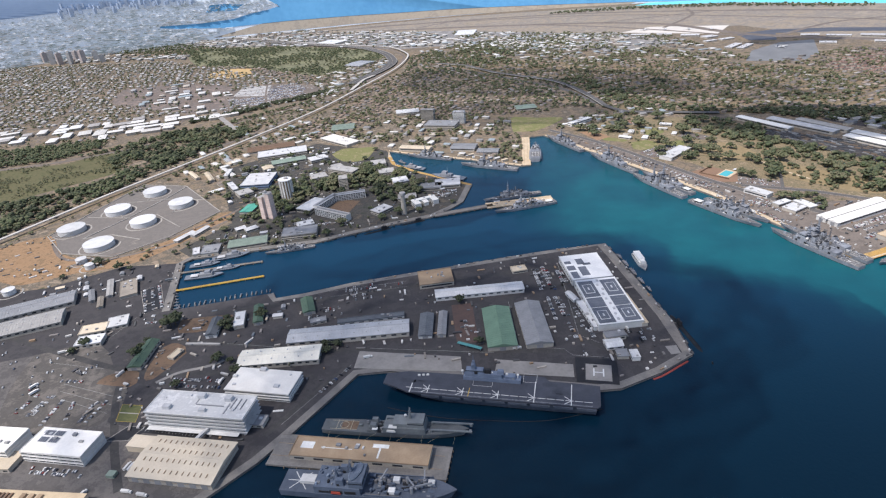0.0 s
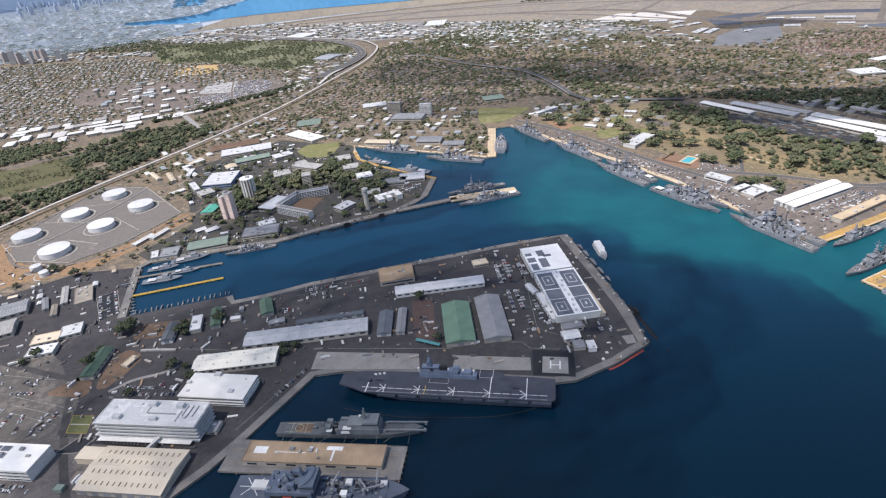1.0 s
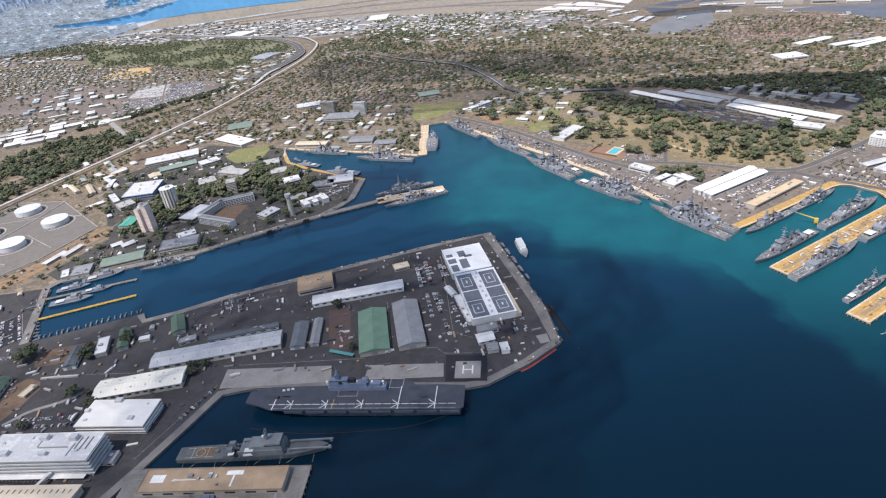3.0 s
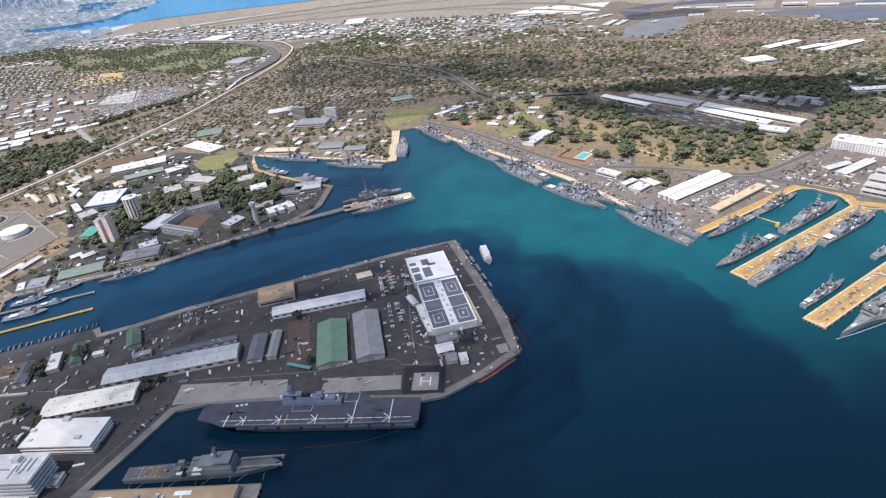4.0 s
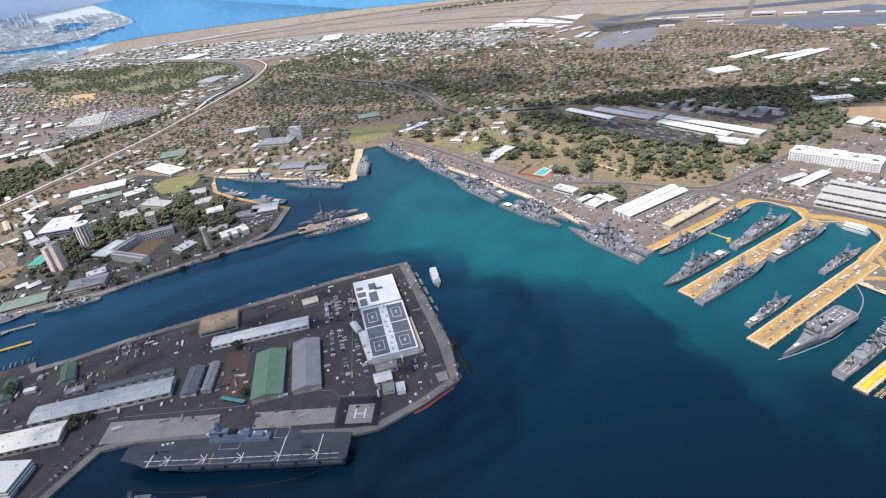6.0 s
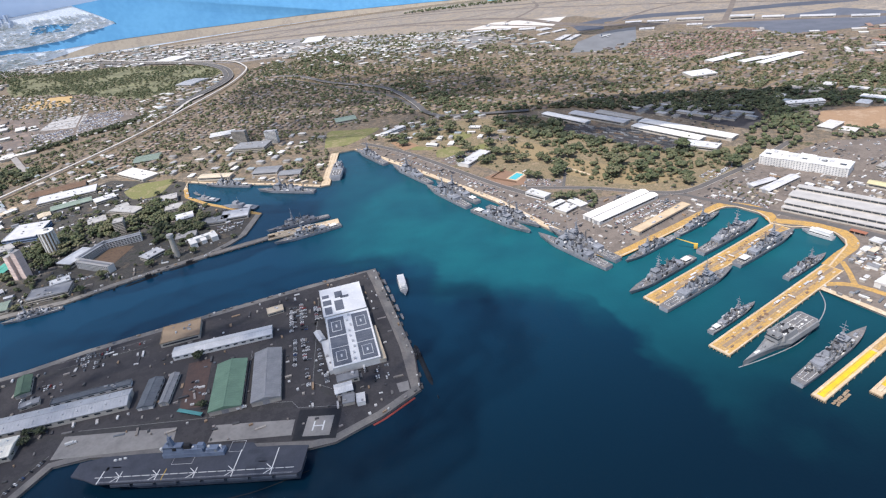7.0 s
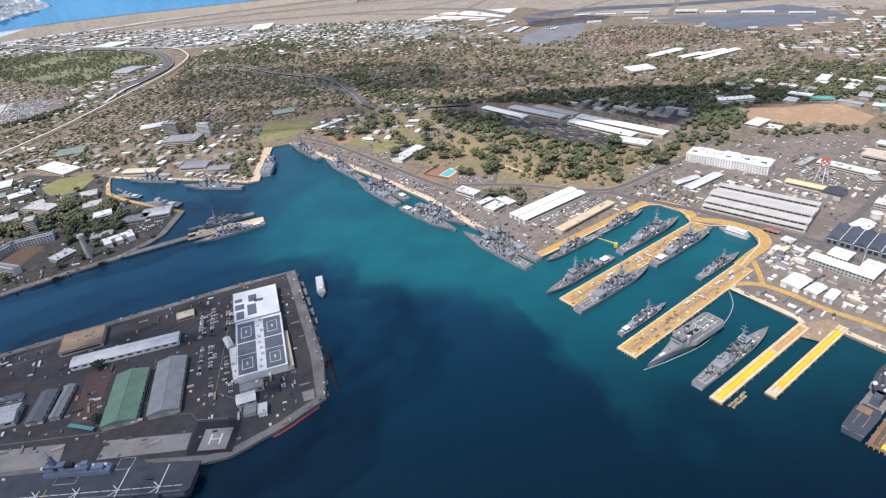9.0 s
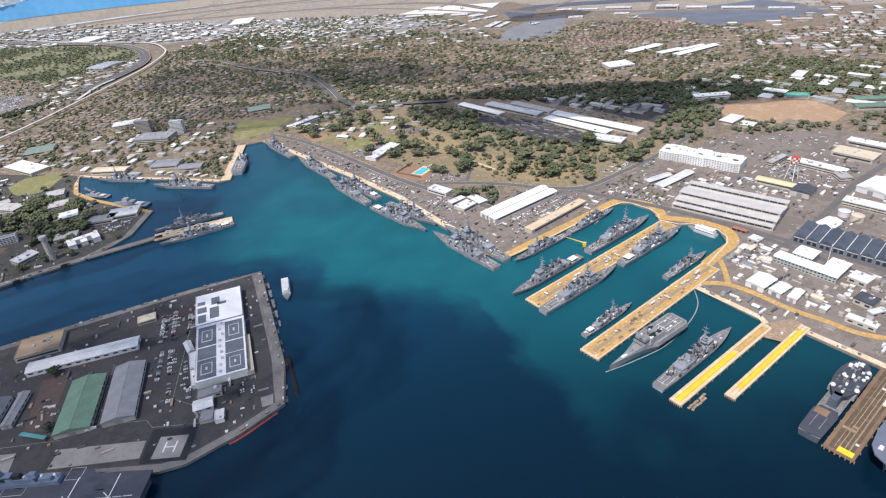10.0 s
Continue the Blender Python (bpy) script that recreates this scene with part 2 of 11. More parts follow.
def water_material():
    """Deep harbour water, turquoise over the shallows up the channel and along the shipyard piers; cloud shade and haze
    are put into its blues.
    """
    m = bpy.data.materials.new("harbour_water")
    m.use_nodes = True
    n, l = m.node_tree.nodes, m.node_tree.links
    p = n["Principled BSDF"]
    geo = n.new("ShaderNodeNewGeometry")
    sep = n.new("ShaderNodeSeparateXYZ")
    big = n.new("ShaderNodeTexNoise")
    big.inputs["Scale"].default_value, big.inputs["Detail"].default_value = 1 / 170, 4
    l.new(geo.outputs["Position"], big.inputs["Vector"])
    l.new(geo.outputs["Position"], sep.inputs[0])

    def math_node(op, a, b):
        q = n.new("ShaderNodeMath")
        q.operation = op
        for i, v in enumerate((a, b)):
            if isinstance(v, (int, float)):
                q.inputs[i].default_value = v
            else:
                l.new(v, q.inputs[i])
        return q.outputs[0]

    # the edge of the shallows, with cloud shade painted in beyond it: its northing over the easting, in kilometres,
    # shaken by noise
    wob = math_node("MULTIPLY", math_node("SUBTRACT", big.outputs[0], 0.5), 0.3)
    east = math_node("ADD", math_node("MULTIPLY", sep.outputs[0], 0.001), wob)
    edge = n.new("ShaderNodeValToRGB")
    edge.color_ramp.interpolation = "EASE"
    e = edge.color_ramp.elements
    steps = ((0.0, 0.98), (0.2, 0.9), (0.3, 0.84), (0.36, 0.77), (0.44, 0.715), (0.51, 0.66), (0.545, 0.56), (0.59, 0.46), (0.65, 0.415), (0.8, 0.39), (1.0, 0.34))
    while len(e) < len(steps):
        e.new(0.5)
    for el, (px, v) in zip(e, steps):
        el.position, el.color = px, (v, v, v, 1)
    l.new(east, edge.inputs[0])
    north = math_node("MULTIPLY", sep.outputs[1], 0.001)
    lum = n.new("ShaderNodeSeparateColor")
    l.new(edge.outputs[0], lum.inputs[0])
    d = math_node("ADD", math_node("SUBTRACT", north, lum.outputs[0]), math_node("MULTIPLY", wob, 0.35))
    mr = n.new("ShaderNodeMapRange")
    mr.interpolation_type = "SMOOTHSTEP"
    mr.inputs[1].default_value, mr.inputs[2].default_value = -0.1, 0.075
    l.new(d, mr.inputs[0])
    # further up the channel it turns back to blue
    up = n.new("ShaderNodeMapRange")
    up.interpolation_type = "SMOOTHSTEP"
    up.inputs[1].default_value, up.inputs[2].default_value = 950, 1450
    up.inputs[3].default_value, up.inputs[4].default_value = 1.0, 0.62
    l.new(sep.outputs[1], up.inputs[0])
    west = n.new("ShaderNodeMapRange")
    west.interpolation_type = "SMOOTHSTEP"
    west.inputs[1].default_value, west.inputs[2].default_value = 60, 260
    west.inputs[3].default_value, west.inputs[4].default_value = 0.08, 1.0
    l.new(math_node("ADD", sep.outputs[0], math_node("MULTIPLY", wob, 300.0)), west.inputs[0])
    patch = n.new("ShaderNodeTexNoise")
    patch.inputs["Scale"].default_value, patch.inputs["Detail"].default_value = 1 / 90, 5
    l.new(geo.outputs["Position"], patch.inputs["Vector"])
    pm = n.new("ShaderNodeMapRange")
    pm.inputs[1].default_value, pm.inputs[2].default_value = 0.3, 0.65
    pm.inputs[3].default_value, pm.inputs[4].default_value = 0.72, 1.0
    l.new(patch.outputs[0], pm.inputs[0])
    # the shallows round the southern piers are deeper than the channel
    piers = n.new("ShaderNodeMapRange")
    piers.interpolation_type = "SMOOTHSTEP"
    piers.inputs[1].default_value, piers.inputs[2].default_value = 440, 780
    piers.inputs[3].default_value, piers.inputs[4].default_value = 0.32, 1.0
    l.new(sep.outputs[1], piers.inputs[0])
    f = math_node("MULTIPLY", math_node("MULTIPLY", math_node("MULTIPLY", mr.outputs[0], up.outputs[0]), west.outputs[0]), math_node("MULTIPLY", pm.outputs[0], piers.outputs[0]))
    # the head basin is shallow from side to side
    head = n.new("ShaderNodeMapRange")
    head.interpolation_type = "SMOOTHSTEP"
    head.inputs[1].default_value, head.inputs[2].default_value = 1090, 1330
    head.inputs[4].default_value = 0.5
    l.new(sep.outputs[1], head.inputs[0])
    f = math_node("MAXIMUM", f, math_node("MULTIPLY", head.outputs[0], pm.outputs[0]))
    mix = n.new("ShaderNodeMix")
    mix.data_type = "RGBA"
    l.new(f, mix.inputs["Factor"])
    # open water painted lighter northwards, for haze and sky reflection at a flat view
    south = n.new("ShaderNodeMapRange")
    south.interpolation_type = "SMOOTHSTEP"
    south.inputs[1].default_value, south.inputs[2].default_value = 300, 760
    l.new(sep.outputs[1], south.inputs[0])
    deep = n.new("ShaderNodeMix")
    deep.data_type = "RGBA"
    deep.inputs["A"].default_value, deep.inputs["B"].default_value = (0.0014, 0.0108, 0.0225, 1), (0.003, 0.026, 0.053, 1)
    l.new(south.outputs[0], deep.inputs["Factor"])
    l.new(deep.outputs["Result"], mix.inputs["A"])
    mix.inputs["B"].default_value = (0.009, 0.11, 0.131, 1)
    # the inner basins lie bluer than the open harbour
    inner = n.new("ShaderNodeMapRange")
    inner.interpolation_type = "SMOOTHSTEP"
    inner.inputs[1].default_value, inner.inputs[2].default_value = 500, 950
    l.new(sep.outputs[1], inner.inputs[0])
    mix2 = n.new("ShaderNodeMix")
    mix2.data_type = "RGBA"
    mix2.inputs["B"].default_value = (0.0042, 0.036, 0.074, 1)
    l.new(mix.outputs["Result"], mix2.inputs["A"])
    l.new(math_node("MULTIPLY", inner.outputs[0], math_node("SUBTRACT", 1.0, f)), mix2.inputs["Factor"])
    l.new(mix2.outputs["Result"], p.inputs["Base Color"])
    p.inputs["Roughness"].default_value = 0.22
    p.inputs["IOR"].default_value = 1.33
    p.inputs["Specular IOR Level"].default_value = 0.4
    w1 = n.new("ShaderNodeTexNoise")
    w1.inputs["Scale"].default_value, w1.inputs["Detail"].default_value = 0.25, 6
    l.new(geo.outputs["Position"], w1.inputs["Vector"])
    bp = n.new("ShaderNodeBump")
    bp.inputs["Strength"].default_value, bp.inputs["Distance"].default_value = 0.35, 0.6
    l.new(w1.outputs[0], bp.inputs["Height"])
    l.new(bp.outputs[0], p.inputs["Normal"])
    return m


WATER = water_material()

# ---------------------------------------------------------------- building blocks
from mathutils import geometry


def part(name, bm, material, parent=None, label="", smooth=False):
    """Links a bmesh as one mesh object, under a thing or a part."""
    me = bpy.data.meshes.new(name)
    bm.to_mesh(me)
    bm.free()
    mats = material if isinstance(material, (list, tuple)) else [material]
    for m in mats:
        me.materials.append(m)
    if smooth:
        for poly in me.polygons:
            poly.use_smooth = True
    ob = new(name, me)
    if parent is not None:
        ob.parent = parent
    if label:
        ob["label"] = label
    return ob


def thing(name, x, y, z, rot, label, category, group="", kind=""):
    e = new(name)
    e.matrix_basis = pose(x, y, z, 0, 0, rot)
    return tagged(e, label, category, group, kind)


def add_box(bm, x, y, z, w, d, h, rot=0.0, top=1.0, mat=0):
    """A box on z with its centre at x, y; top: how far its upper face is drawn in."""
    c, s = math.cos(radians(rot)), math.sin(radians(rot))
    vs = []
    for zz, k in ((z, 1.0), (z + h, top)):
        for sx, sy in ((-1, -1), (1, -1), (1, 1), (-1, 1)):
            px, py = sx * w / 2 * k, sy * d / 2 * k
            vs.append(bm.verts.new((x + px * c - py * s, y + px * s + py * c, zz)))
    fs = [(3, 2, 1, 0), (4, 5, 6, 7), (0, 1, 5, 4), (1, 2, 6, 5), (2, 3, 7, 6), (3, 0, 4, 7)]
    for q in fs:
        bm.faces.new([vs[i] for i in q]).material_index = mat


def box_bm(*rows):
    bm = bmesh.new()
    for r in rows:
        add_box(bm, *r)
    return bm


def add_prism(bm, pts, z0, z1, mat=0):
    """A plan outline drawn up from z0 to z1."""
    lo = [bm.verts.new((x, y, z0)) for x, y in pts]
    hi = [bm.verts.new((x, y, z1)) for x, y in pts]
    k = len(pts)
    area = sum(pts[i][0] * pts[(i + 1) % k][1] - pts[(i + 1) % k][0] * pts[i][1] for i in range(k))
    if area < 0:
        lo, hi = lo[::-1], hi[::-1]
    for tri in geometry.tessellate_polygon([[v.co.to_2d().to_3d() for v in hi]]):
        a, b, c = (hi[i] for i in tri)
        flip = (b.co - a.co).cross(c.co - a.co).z < 0
        bm.faces.new((a, c, b) if flip else (a, b, c)).material_index = mat
    for i in range(k):
        j = (i + 1) % k
        bm.faces.new((lo[i], lo[j], hi[j], hi[i])).material_index = mat


def prism_bm(pts, z0, z1):
    bm = bmesh.new()
    add_prism(bm, pts, z0, z1)
    return bm


def add_gable(bm, x, y, z, w, d, rise, over=0.6, rot=0.0, mat=0):
    """A pitched roof over a w by d plan, its ridge along w."""
    c, s = math.cos(radians(rot)), math.sin(radians(rot))
    a, b = w / 2 + over, d / 2 + over
    pts = [(-a, -b, 0), (a, -b, 0), (a, 0, rise), (-a, 0, rise), (-a, b, 0), (a, b, 0), (-a, -b, -0.3), (a, -b, -0.3), (-a, b, -0.3), (a, b, -0.3)]
    v = [bm.verts.new((x + px * c - py * s, y + px * s + py * c, z + pz)) for px, py, pz in pts]
    for q in ((0, 1, 2, 3), (3, 2, 5, 4), (0, 3, 4, 8, 6), (1, 7, 9, 5, 2), (6, 7, 1, 0), (4, 5, 9, 8), (7, 6, 8, 9)):
        bm.faces.new([v[i] for i in q]).material_index = mat


def add_cyl(bm, x, y, z, r, h, seg=16, r2=None, mat=0):
    r2 = r if r2 is None else r2
    lo = [bm.verts.new((x + r * math.cos(2 * math.pi * i / seg), y + r * math.sin(2 * math.pi * i / seg), z)) for i in range(seg)]
    hi = [bm.verts.new((x + r2 * math.cos(2 * math.pi * i / seg), y + r2 * math.sin(2 * math.pi * i / seg), z + h)) for i in range(seg)]
    bm.faces.new(hi).material_index = mat
    bm.faces.new(lo[::-1]).material_index = mat
    for i in range(seg):
        j = (i + 1) % seg
        bm.faces.new((lo[i], lo[j], hi[j], hi[i])).material_index = mat


def add_dome(bm, x, y, z, r, rings=4, seg=12, squash=1.0):
    """The upper part of a ball with its centre at z."""
    rows = []
    for k in range(-1, rings):
        a = math.pi / 2 * k / rings
        rows.append([bm.verts.new((x + r * math.cos(a) * math.cos(2 * math.pi * i / seg), y + r * math.cos(a) * math.sin(2 * math.pi * i / seg), z + r * squash * math.sin(a))) for i in range(seg)])
    tip = bm.verts.new((x, y, z + r * squash))
    for lo, hi in zip(rows, rows[1:]):
        for i in range(seg):
            j = (i + 1) % seg
            bm.faces.new((lo[i], lo[j], hi[j], hi[i]))
    for i in range(seg):
        bm.faces.new((rows[-1][i], rows[-1][(i + 1) % seg], tip))


def add_strip(bm, pts, width, z, h=0.0, mat=0):
    """A band of the given width along a line of plan points, a slab if h is given."""
    n = len(pts)
    left, right = [], []
    for i in range(n):
        a, b = Vector(pts[max(i - 1, 0)]), Vector(pts[min(i + 1, n - 1)])
        t = (b - a).normalized()
        nrm = Vector((-t.y, t.x)) * width / 2
        p = Vector(pts[i])
        left.append(p + nrm), right.append(p - nrm)
    zs = z if isinstance(z, (list, tuple)) else [z] * n
    lv = [bm.verts.new((p.x, p.y, zz)) for p, zz in zip(left, zs)]
    rv = [bm.verts.new((p.x, p.y, zz)) for p, zz in zip(right, zs)]
    for i in range(n - 1):
        bm.faces.new((rv[i], rv[i + 1], lv[i + 1], lv[i])).material_index = mat
    if h:
        l2 = [bm.verts.new((p.x, p.y, zz - h)) for p, zz in zip(left, zs)]
        r2 = [bm.verts.new((p.x, p.y, zz - h)) for p, zz in zip(right, zs)]
        for i in range(n - 1):
            bm.faces.new((lv[i], lv[i + 1], l2[i + 1], l2[i])).material_index = mat
            bm.faces.new((rv[i + 1], rv[i], r2[i], r2[i + 1])).material_index = mat
            bm.faces.new((l2[i], l2[i + 1], r2[i + 1], r2[i])).material_index = mat


def smooth_line(pts, per=6):
    """Catmull-Rom through plan points."""
    out = []
    q = [pts[0], *pts, pts[-1]]
    for i in range(1, len(q) - 2):
        p0, p1, p2, p3 = (Vector(v) for v in q[i - 1:i + 3])
        for k in range(per):
            t = k / per
            out.append(tuple(0.5 * ((2 * p1) + (p2 - p0) * t + (2 * p0 - 5 * p1 + 4 * p2 - p3) * t * t + (3 * p1 - p0 - 3 * p2 + p3) * t ** 3)))
    out.append(tuple(pts[-1]))
    return out


def inside(x, y, poly):
    r = False
    j = len(poly) - 1
    for i in range(len(poly)):
        (xi, yi), (xj, yj) = poly[i], poly[j]
        if (yi > y) != (yj > y) and x < (xj - xi) * (y - yi) / (yj - yi) + xi:
            r = not r
        j = i
    return r


Z0 = 2.5      # quay level above the water

# ---------------------------------------------------------------- ground, water, distance
CENTRE, REACH = (180.0, 30.0), 4560.0
SHORE_WEST = [(-700, 60), (-330, 320), (-266, 386), (-227, 427), (-200, 465), (-139, 559), (-100, 561), (141, 505), (168, 506), (221, 529), (268, 558), (270, 624), (238, 858), (131, 845), (27, 824), (-74, 804), (-180, 782), (-248, 760), (-291, 751), (-298, 767), (-364, 753), (-449, 735), (-490, 889), (-480, 902), (-432, 910), (-344, 923), (-264, 934), (-205, 960), (-124, 991), (-54, 1013), (-16, 1047), (8, 1077), (30, 1170), (-98, 1282), (-148, 1340), (-162, 1394), (-173, 1442), (-95, 1392), (30, 1330), (150, 1260), (170, 1264), (193, 1476)]
SHORE_EAST = [(232, 1481), (333, 1299), (411, 1159), (480, 1025), (525, 901), (571, 796), (586, 759), (601, 753), (643, 767), (712, 795), (820, 840), (836, 842), (849, 836), (866, 804), (867, 784), (859, 766), (878, 742), (897, 735), (920, 706), (918, 684), (907, 669), (830, 620), (801, 587), (830, 506), (827, 496), (823, 478), (833, 468), (857, 470), (875, 425), (887, 395), (1000, 160), (1350, -300)]
SHORE = SHORE_WEST + SHORE_EAST


def ring(angle, r=REACH):
    return (CENTRE[0] + r * math.cos(radians(angle)), CENTRE[1] + r * math.sin(radians(angle)))


def ground_sheet():
    bm = bmesh.new()
    outer = [ring(a) for a in range(-12, 193, 3)]
    pts = SHORE + outer
    vs = [bm.verts.new((x, y, Z0)) for x, y in pts]
    for tri in geometry.tessellate_polygon([[v.co.copy() for v in vs]]):
        p, q, r = (vs[i] for i in tri)
        flip = (q.co - p.co).cross(r.co - p.co).z < 0
        bm.faces.new((p, r, q) if flip else (p, q, r))
    return part("ground", bm, TOWN)


tagged(ground_sheet(), "dusty town ground reaching inland", "ground", kind="structure")

bm = bmesh.new()
for i in range(len(SHORE) - 1):
    (x0, y0), (x1, y1) = SHORE[i], SHORE[i + 1]
    q = [bm.verts.new(p) for p in ((x0, y0, Z0), (x1, y1, Z0), (x1, y1, -6), (x0, y0, -6))]
    bm.faces.new(q)
tagged(part("quay_wall", bm, QUAY), "weathered concrete quay wall along the harbour", "quay wall", kind="structure")

bm = bmesh.new()
bmesh.ops.create_circle(bm, cap_ends=True, radius=REACH + 40, segments=96, matrix=Matrix.Translation((CENTRE[0], CENTRE[1], 0)))
tagged(part("water", bm, WATER), "calm deep blue and turquoise harbour water", "water", kind="structure")


ROADS = []


def sheet(name, pts, material, lift, label, category, smooth=0):
    """A flat stretch of ground, laid lift metres above the quay level."""
    if smooth:
        pts = smooth_line(list(pts) + [pts[0]], smooth)[:-1]
    return tagged(part(name, prism_bm(pts, Z0 - 0.5, Z0 + lift), material), label, category, kind="structure")


def line(name, pts, width, material, lift, label, category, per=6, h=0.0, z=None):
    bm = bmesh.new()
    p = smooth_line(pts, per) if per else pts
    ROADS.append((p, width))
    add_strip(bm, p, width, Z0 + lift if z is None else z, h)
    return tagged(part(name, bm, material), label, category, kind="structure")


# dark asphalt of the peninsula and the western yard
YARD = [(-900, 560), (-700, 60), (-330, 320), (-266, 386), (-227, 427), (-200, 465), (-139, 559), (-100, 561), (141, 505), (168, 506), (221, 529), (268, 558), (270, 624), (238, 858), (131, 845), (27, 824), (-74, 804), (-180, 782), (-248, 760), (-291, 751), (-298, 767), (-364, 753), (-449, 735), (-490, 889), (-600, 890), (-700, 830), (-900, 800)]
sheet("asphalt_yard", YARD, ASPHALT, 0.06, "dark worn asphalt of the naval yard", "asphalt")
WEST_YARD = [(-760, 470), (-700, 60), (-330, 320), (-266, 386), (-282, 430), (-330, 470), (-424, 500), (-440, 560), (-500, 610), (-600, 640), (-760, 600)]
sheet("yard_paving", WEST_YARD, mottled("yard_paving", [(0.08, 0.075, 0.074), (0.12, 0.112, 0.108), (0.1, 0.094, 0.091), (0.15, 0.139, 0.132), (0.11, 0.103, 0.1), (0.185, 0.171, 0.158)], 18, 70), 0.072, "paler worn asphalt of the western yard", "asphalt")
SUB_BASE = [(-583, 1391), (-384, 1556), (-180, 1450), (-165, 1400), (-148, 1338), (-100, 1281), (28, 1170), (6, 1078), (-18, 1049), (-55, 1015), (-124, 993), (-205, 962), (-264, 936), (-344, 925), (-480, 904), (-520, 940), (-457, 1050), (-517, 1193)]
sheet("asphalt_base", SUB_BASE, mottled("base_ground", [(0.04, 0.05, 0.024), (0.06, 0.062, 0.055), (0.1, 0.095, 0.085), (0.06, 0.06, 0.06), (0.15, 0.125, 0.095), (0.1, 0.098, 0.095)], 14, 50), 0.06, "asphalt between the buildings of the submarine base", "asphalt")
SHIPYARD = [(586, 760), (601, 754), (643, 768), (712, 796), (820, 841), (836, 843), (849, 837), (867, 804), (860, 766), (897, 736), (921, 706), (908, 669), (801, 588), (831, 506), (824, 478), (857, 471), (888, 396), (1000, 160), (1400, 300), (1450, 800), (1340, 960), (1180, 1030), (1044, 993), (1000, 985), (900, 945), (760, 960), (600, 960), (333, 1420), (245, 1490), (233, 1482), (333, 1300), (411, 1160), (480, 1026), (525, 902), (571, 797)]
sheet("shipyard_paving", SHIPYARD, ROAD, 0.07, "grey paved ground of the shipyard", "paving")
TANK_FARM = [(-830, 1043), (-759, 1315), (-643, 1285), (-502, 1113), (-564, 1002), (-639, 932), (-751, 959)]
BARE_EARTH = [(-902, 1004), (-827, 1047), (-751, 959), (-645, 922), (-558, 989), (-499, 1104), (-467, 1078), (-575, 909), (-681, 876), (-753, 847), (-804, 863), (-920, 900)]
sheet("tank_ground", TANK_FARM, mottled("tank_gravel", [(0.14, 0.13, 0.12), (0.21, 0.19, 0.172), (0.17, 0.157, 0.144), (0.29, 0.255, 0.222)], 12, 50), 0.12, "grey gravelled ground of the tank farm", "gravel")
sheet("bare_earth", BARE_EARTH, DRYEARTH, 0.14, "bare orange earth below the tanks", "earth", 3)
WEST_MARSH = [(-1320, 1520), (-1081, 1541), (-1019, 1637), (-885, 1454), (-968, 1347), (-1150, 1230)]
sheet("marsh", WEST_MARSH, mottled("marsh_ground", [(0.06, 0.068, 0.034), (0.105, 0.11, 0.055), (0.15, 0.135, 0.076), (0.085, 0.092, 0.046), (0.18, 0.155, 0.1)], 10, 60), 0.1, "olive marsh grass", "grass", 3)
PARK = [(310, 1510), (491, 1584), (715, 1484), (847, 1204), (1039, 1065), (1015, 1007), (839, 928), (761, 951), (655, 1023), (563, 1102), (494, 1234), (409, 1371)]
sheet("park_grass", PARK, GRASS, 0.15, "dry park grass under scattered trees", "grass", 3)
LAWN_A = [(-322, 1448), (-301, 1491), (-250, 1488), (-213, 1485), (-219, 1416), (-236, 1380), (-285, 1387)]
sheet("lawn_west", LAWN_A, LAWN, 0.16, "yellow-green playing field", "lawn", 2)
LAWN_B = [(158, 1533), (166, 1669), (196, 1676), (246, 1654), (307, 1644), (298, 1608), (221, 1530)]
sheet("lawn_north", LAWN_B, LAWN, 0.16, "yellow-green field at the head of the channel", "lawn", 2)
BALLFIELD = [(1268, 1193), (1371, 1193), (1483, 1127), (1476, 1028), (1418, 998), (1298, 1051), (1249, 1112)]
sheet("ball_field", BALLFIELD, mottled("field_earth", [(0.26, 0.175, 0.105), (0.38, 0.255, 0.16), (0.33, 0.22, 0.138), (0.43, 0.31, 0.21), (0.29, 0.195, 0.12)], 14, 60), 0.16, "bare orange sports field", "field")
CAR_PARK = [(1174, 1031), (1363, 969), (1433, 895), (1340, 892), (1249, 889), (1177, 952)]
sheet("car_park", CAR_PARK, ROAD, 0.17, "broad grey car park", "car park")
RAIL_YARD = [(766, 1404), (884, 1291), (956, 1127), (875, 1120), (786, 1257), (732, 1342)]
sheet("storage_yard", RAIL_YARD, ASPHALT, 0.18, "dark storage yard beside long sheds", "yard")
SUBURB = [(-97, 3037), (364, 2513), (963, 2252), (1371, 1872), (1700, 1500), (1900, 1250), (1500, 1300), (1036, 1496), (715, 1560), (457, 1680), (396, 2053), (140, 2357), (-91, 2684)]
sheet("suburb_ground", SUBURB, SCRUB, 0.1, "brown scrubby ground between the houses", "ground", 2)
AIRFIELD = [(-1762, 4100), (-500, 4420), (468, 4450), (1500, 4200), (2600, 3500), (2600, 1900), (1700, 2366), (1459, 3073), (878, 3099), (27, 3730), (-797, 4000)]
sheet("airfield", AIRFIELD, mottled("airfield_grass", [(0.14, 0.135, 0.1), (0.25, 0.215, 0.165), (0.34, 0.285, 0.22), (0.22, 0.2, 0.18), (0.38, 0.325, 0.26), (0.2, 0.18, 0.14)], 60, 330), 0.1, "tan dry grass of the airfield", "airfield", 2)
sheet("airfield_pad", [(888, 3136), (1069, 3255), (1416, 3101), (1263, 2871)], surf("pale_concrete", (0.62, 0.58, 0.52), (0.54, 0.5, 0.45), 6, 80), 0.3, "pale concrete parking apron of the airport", "apron")
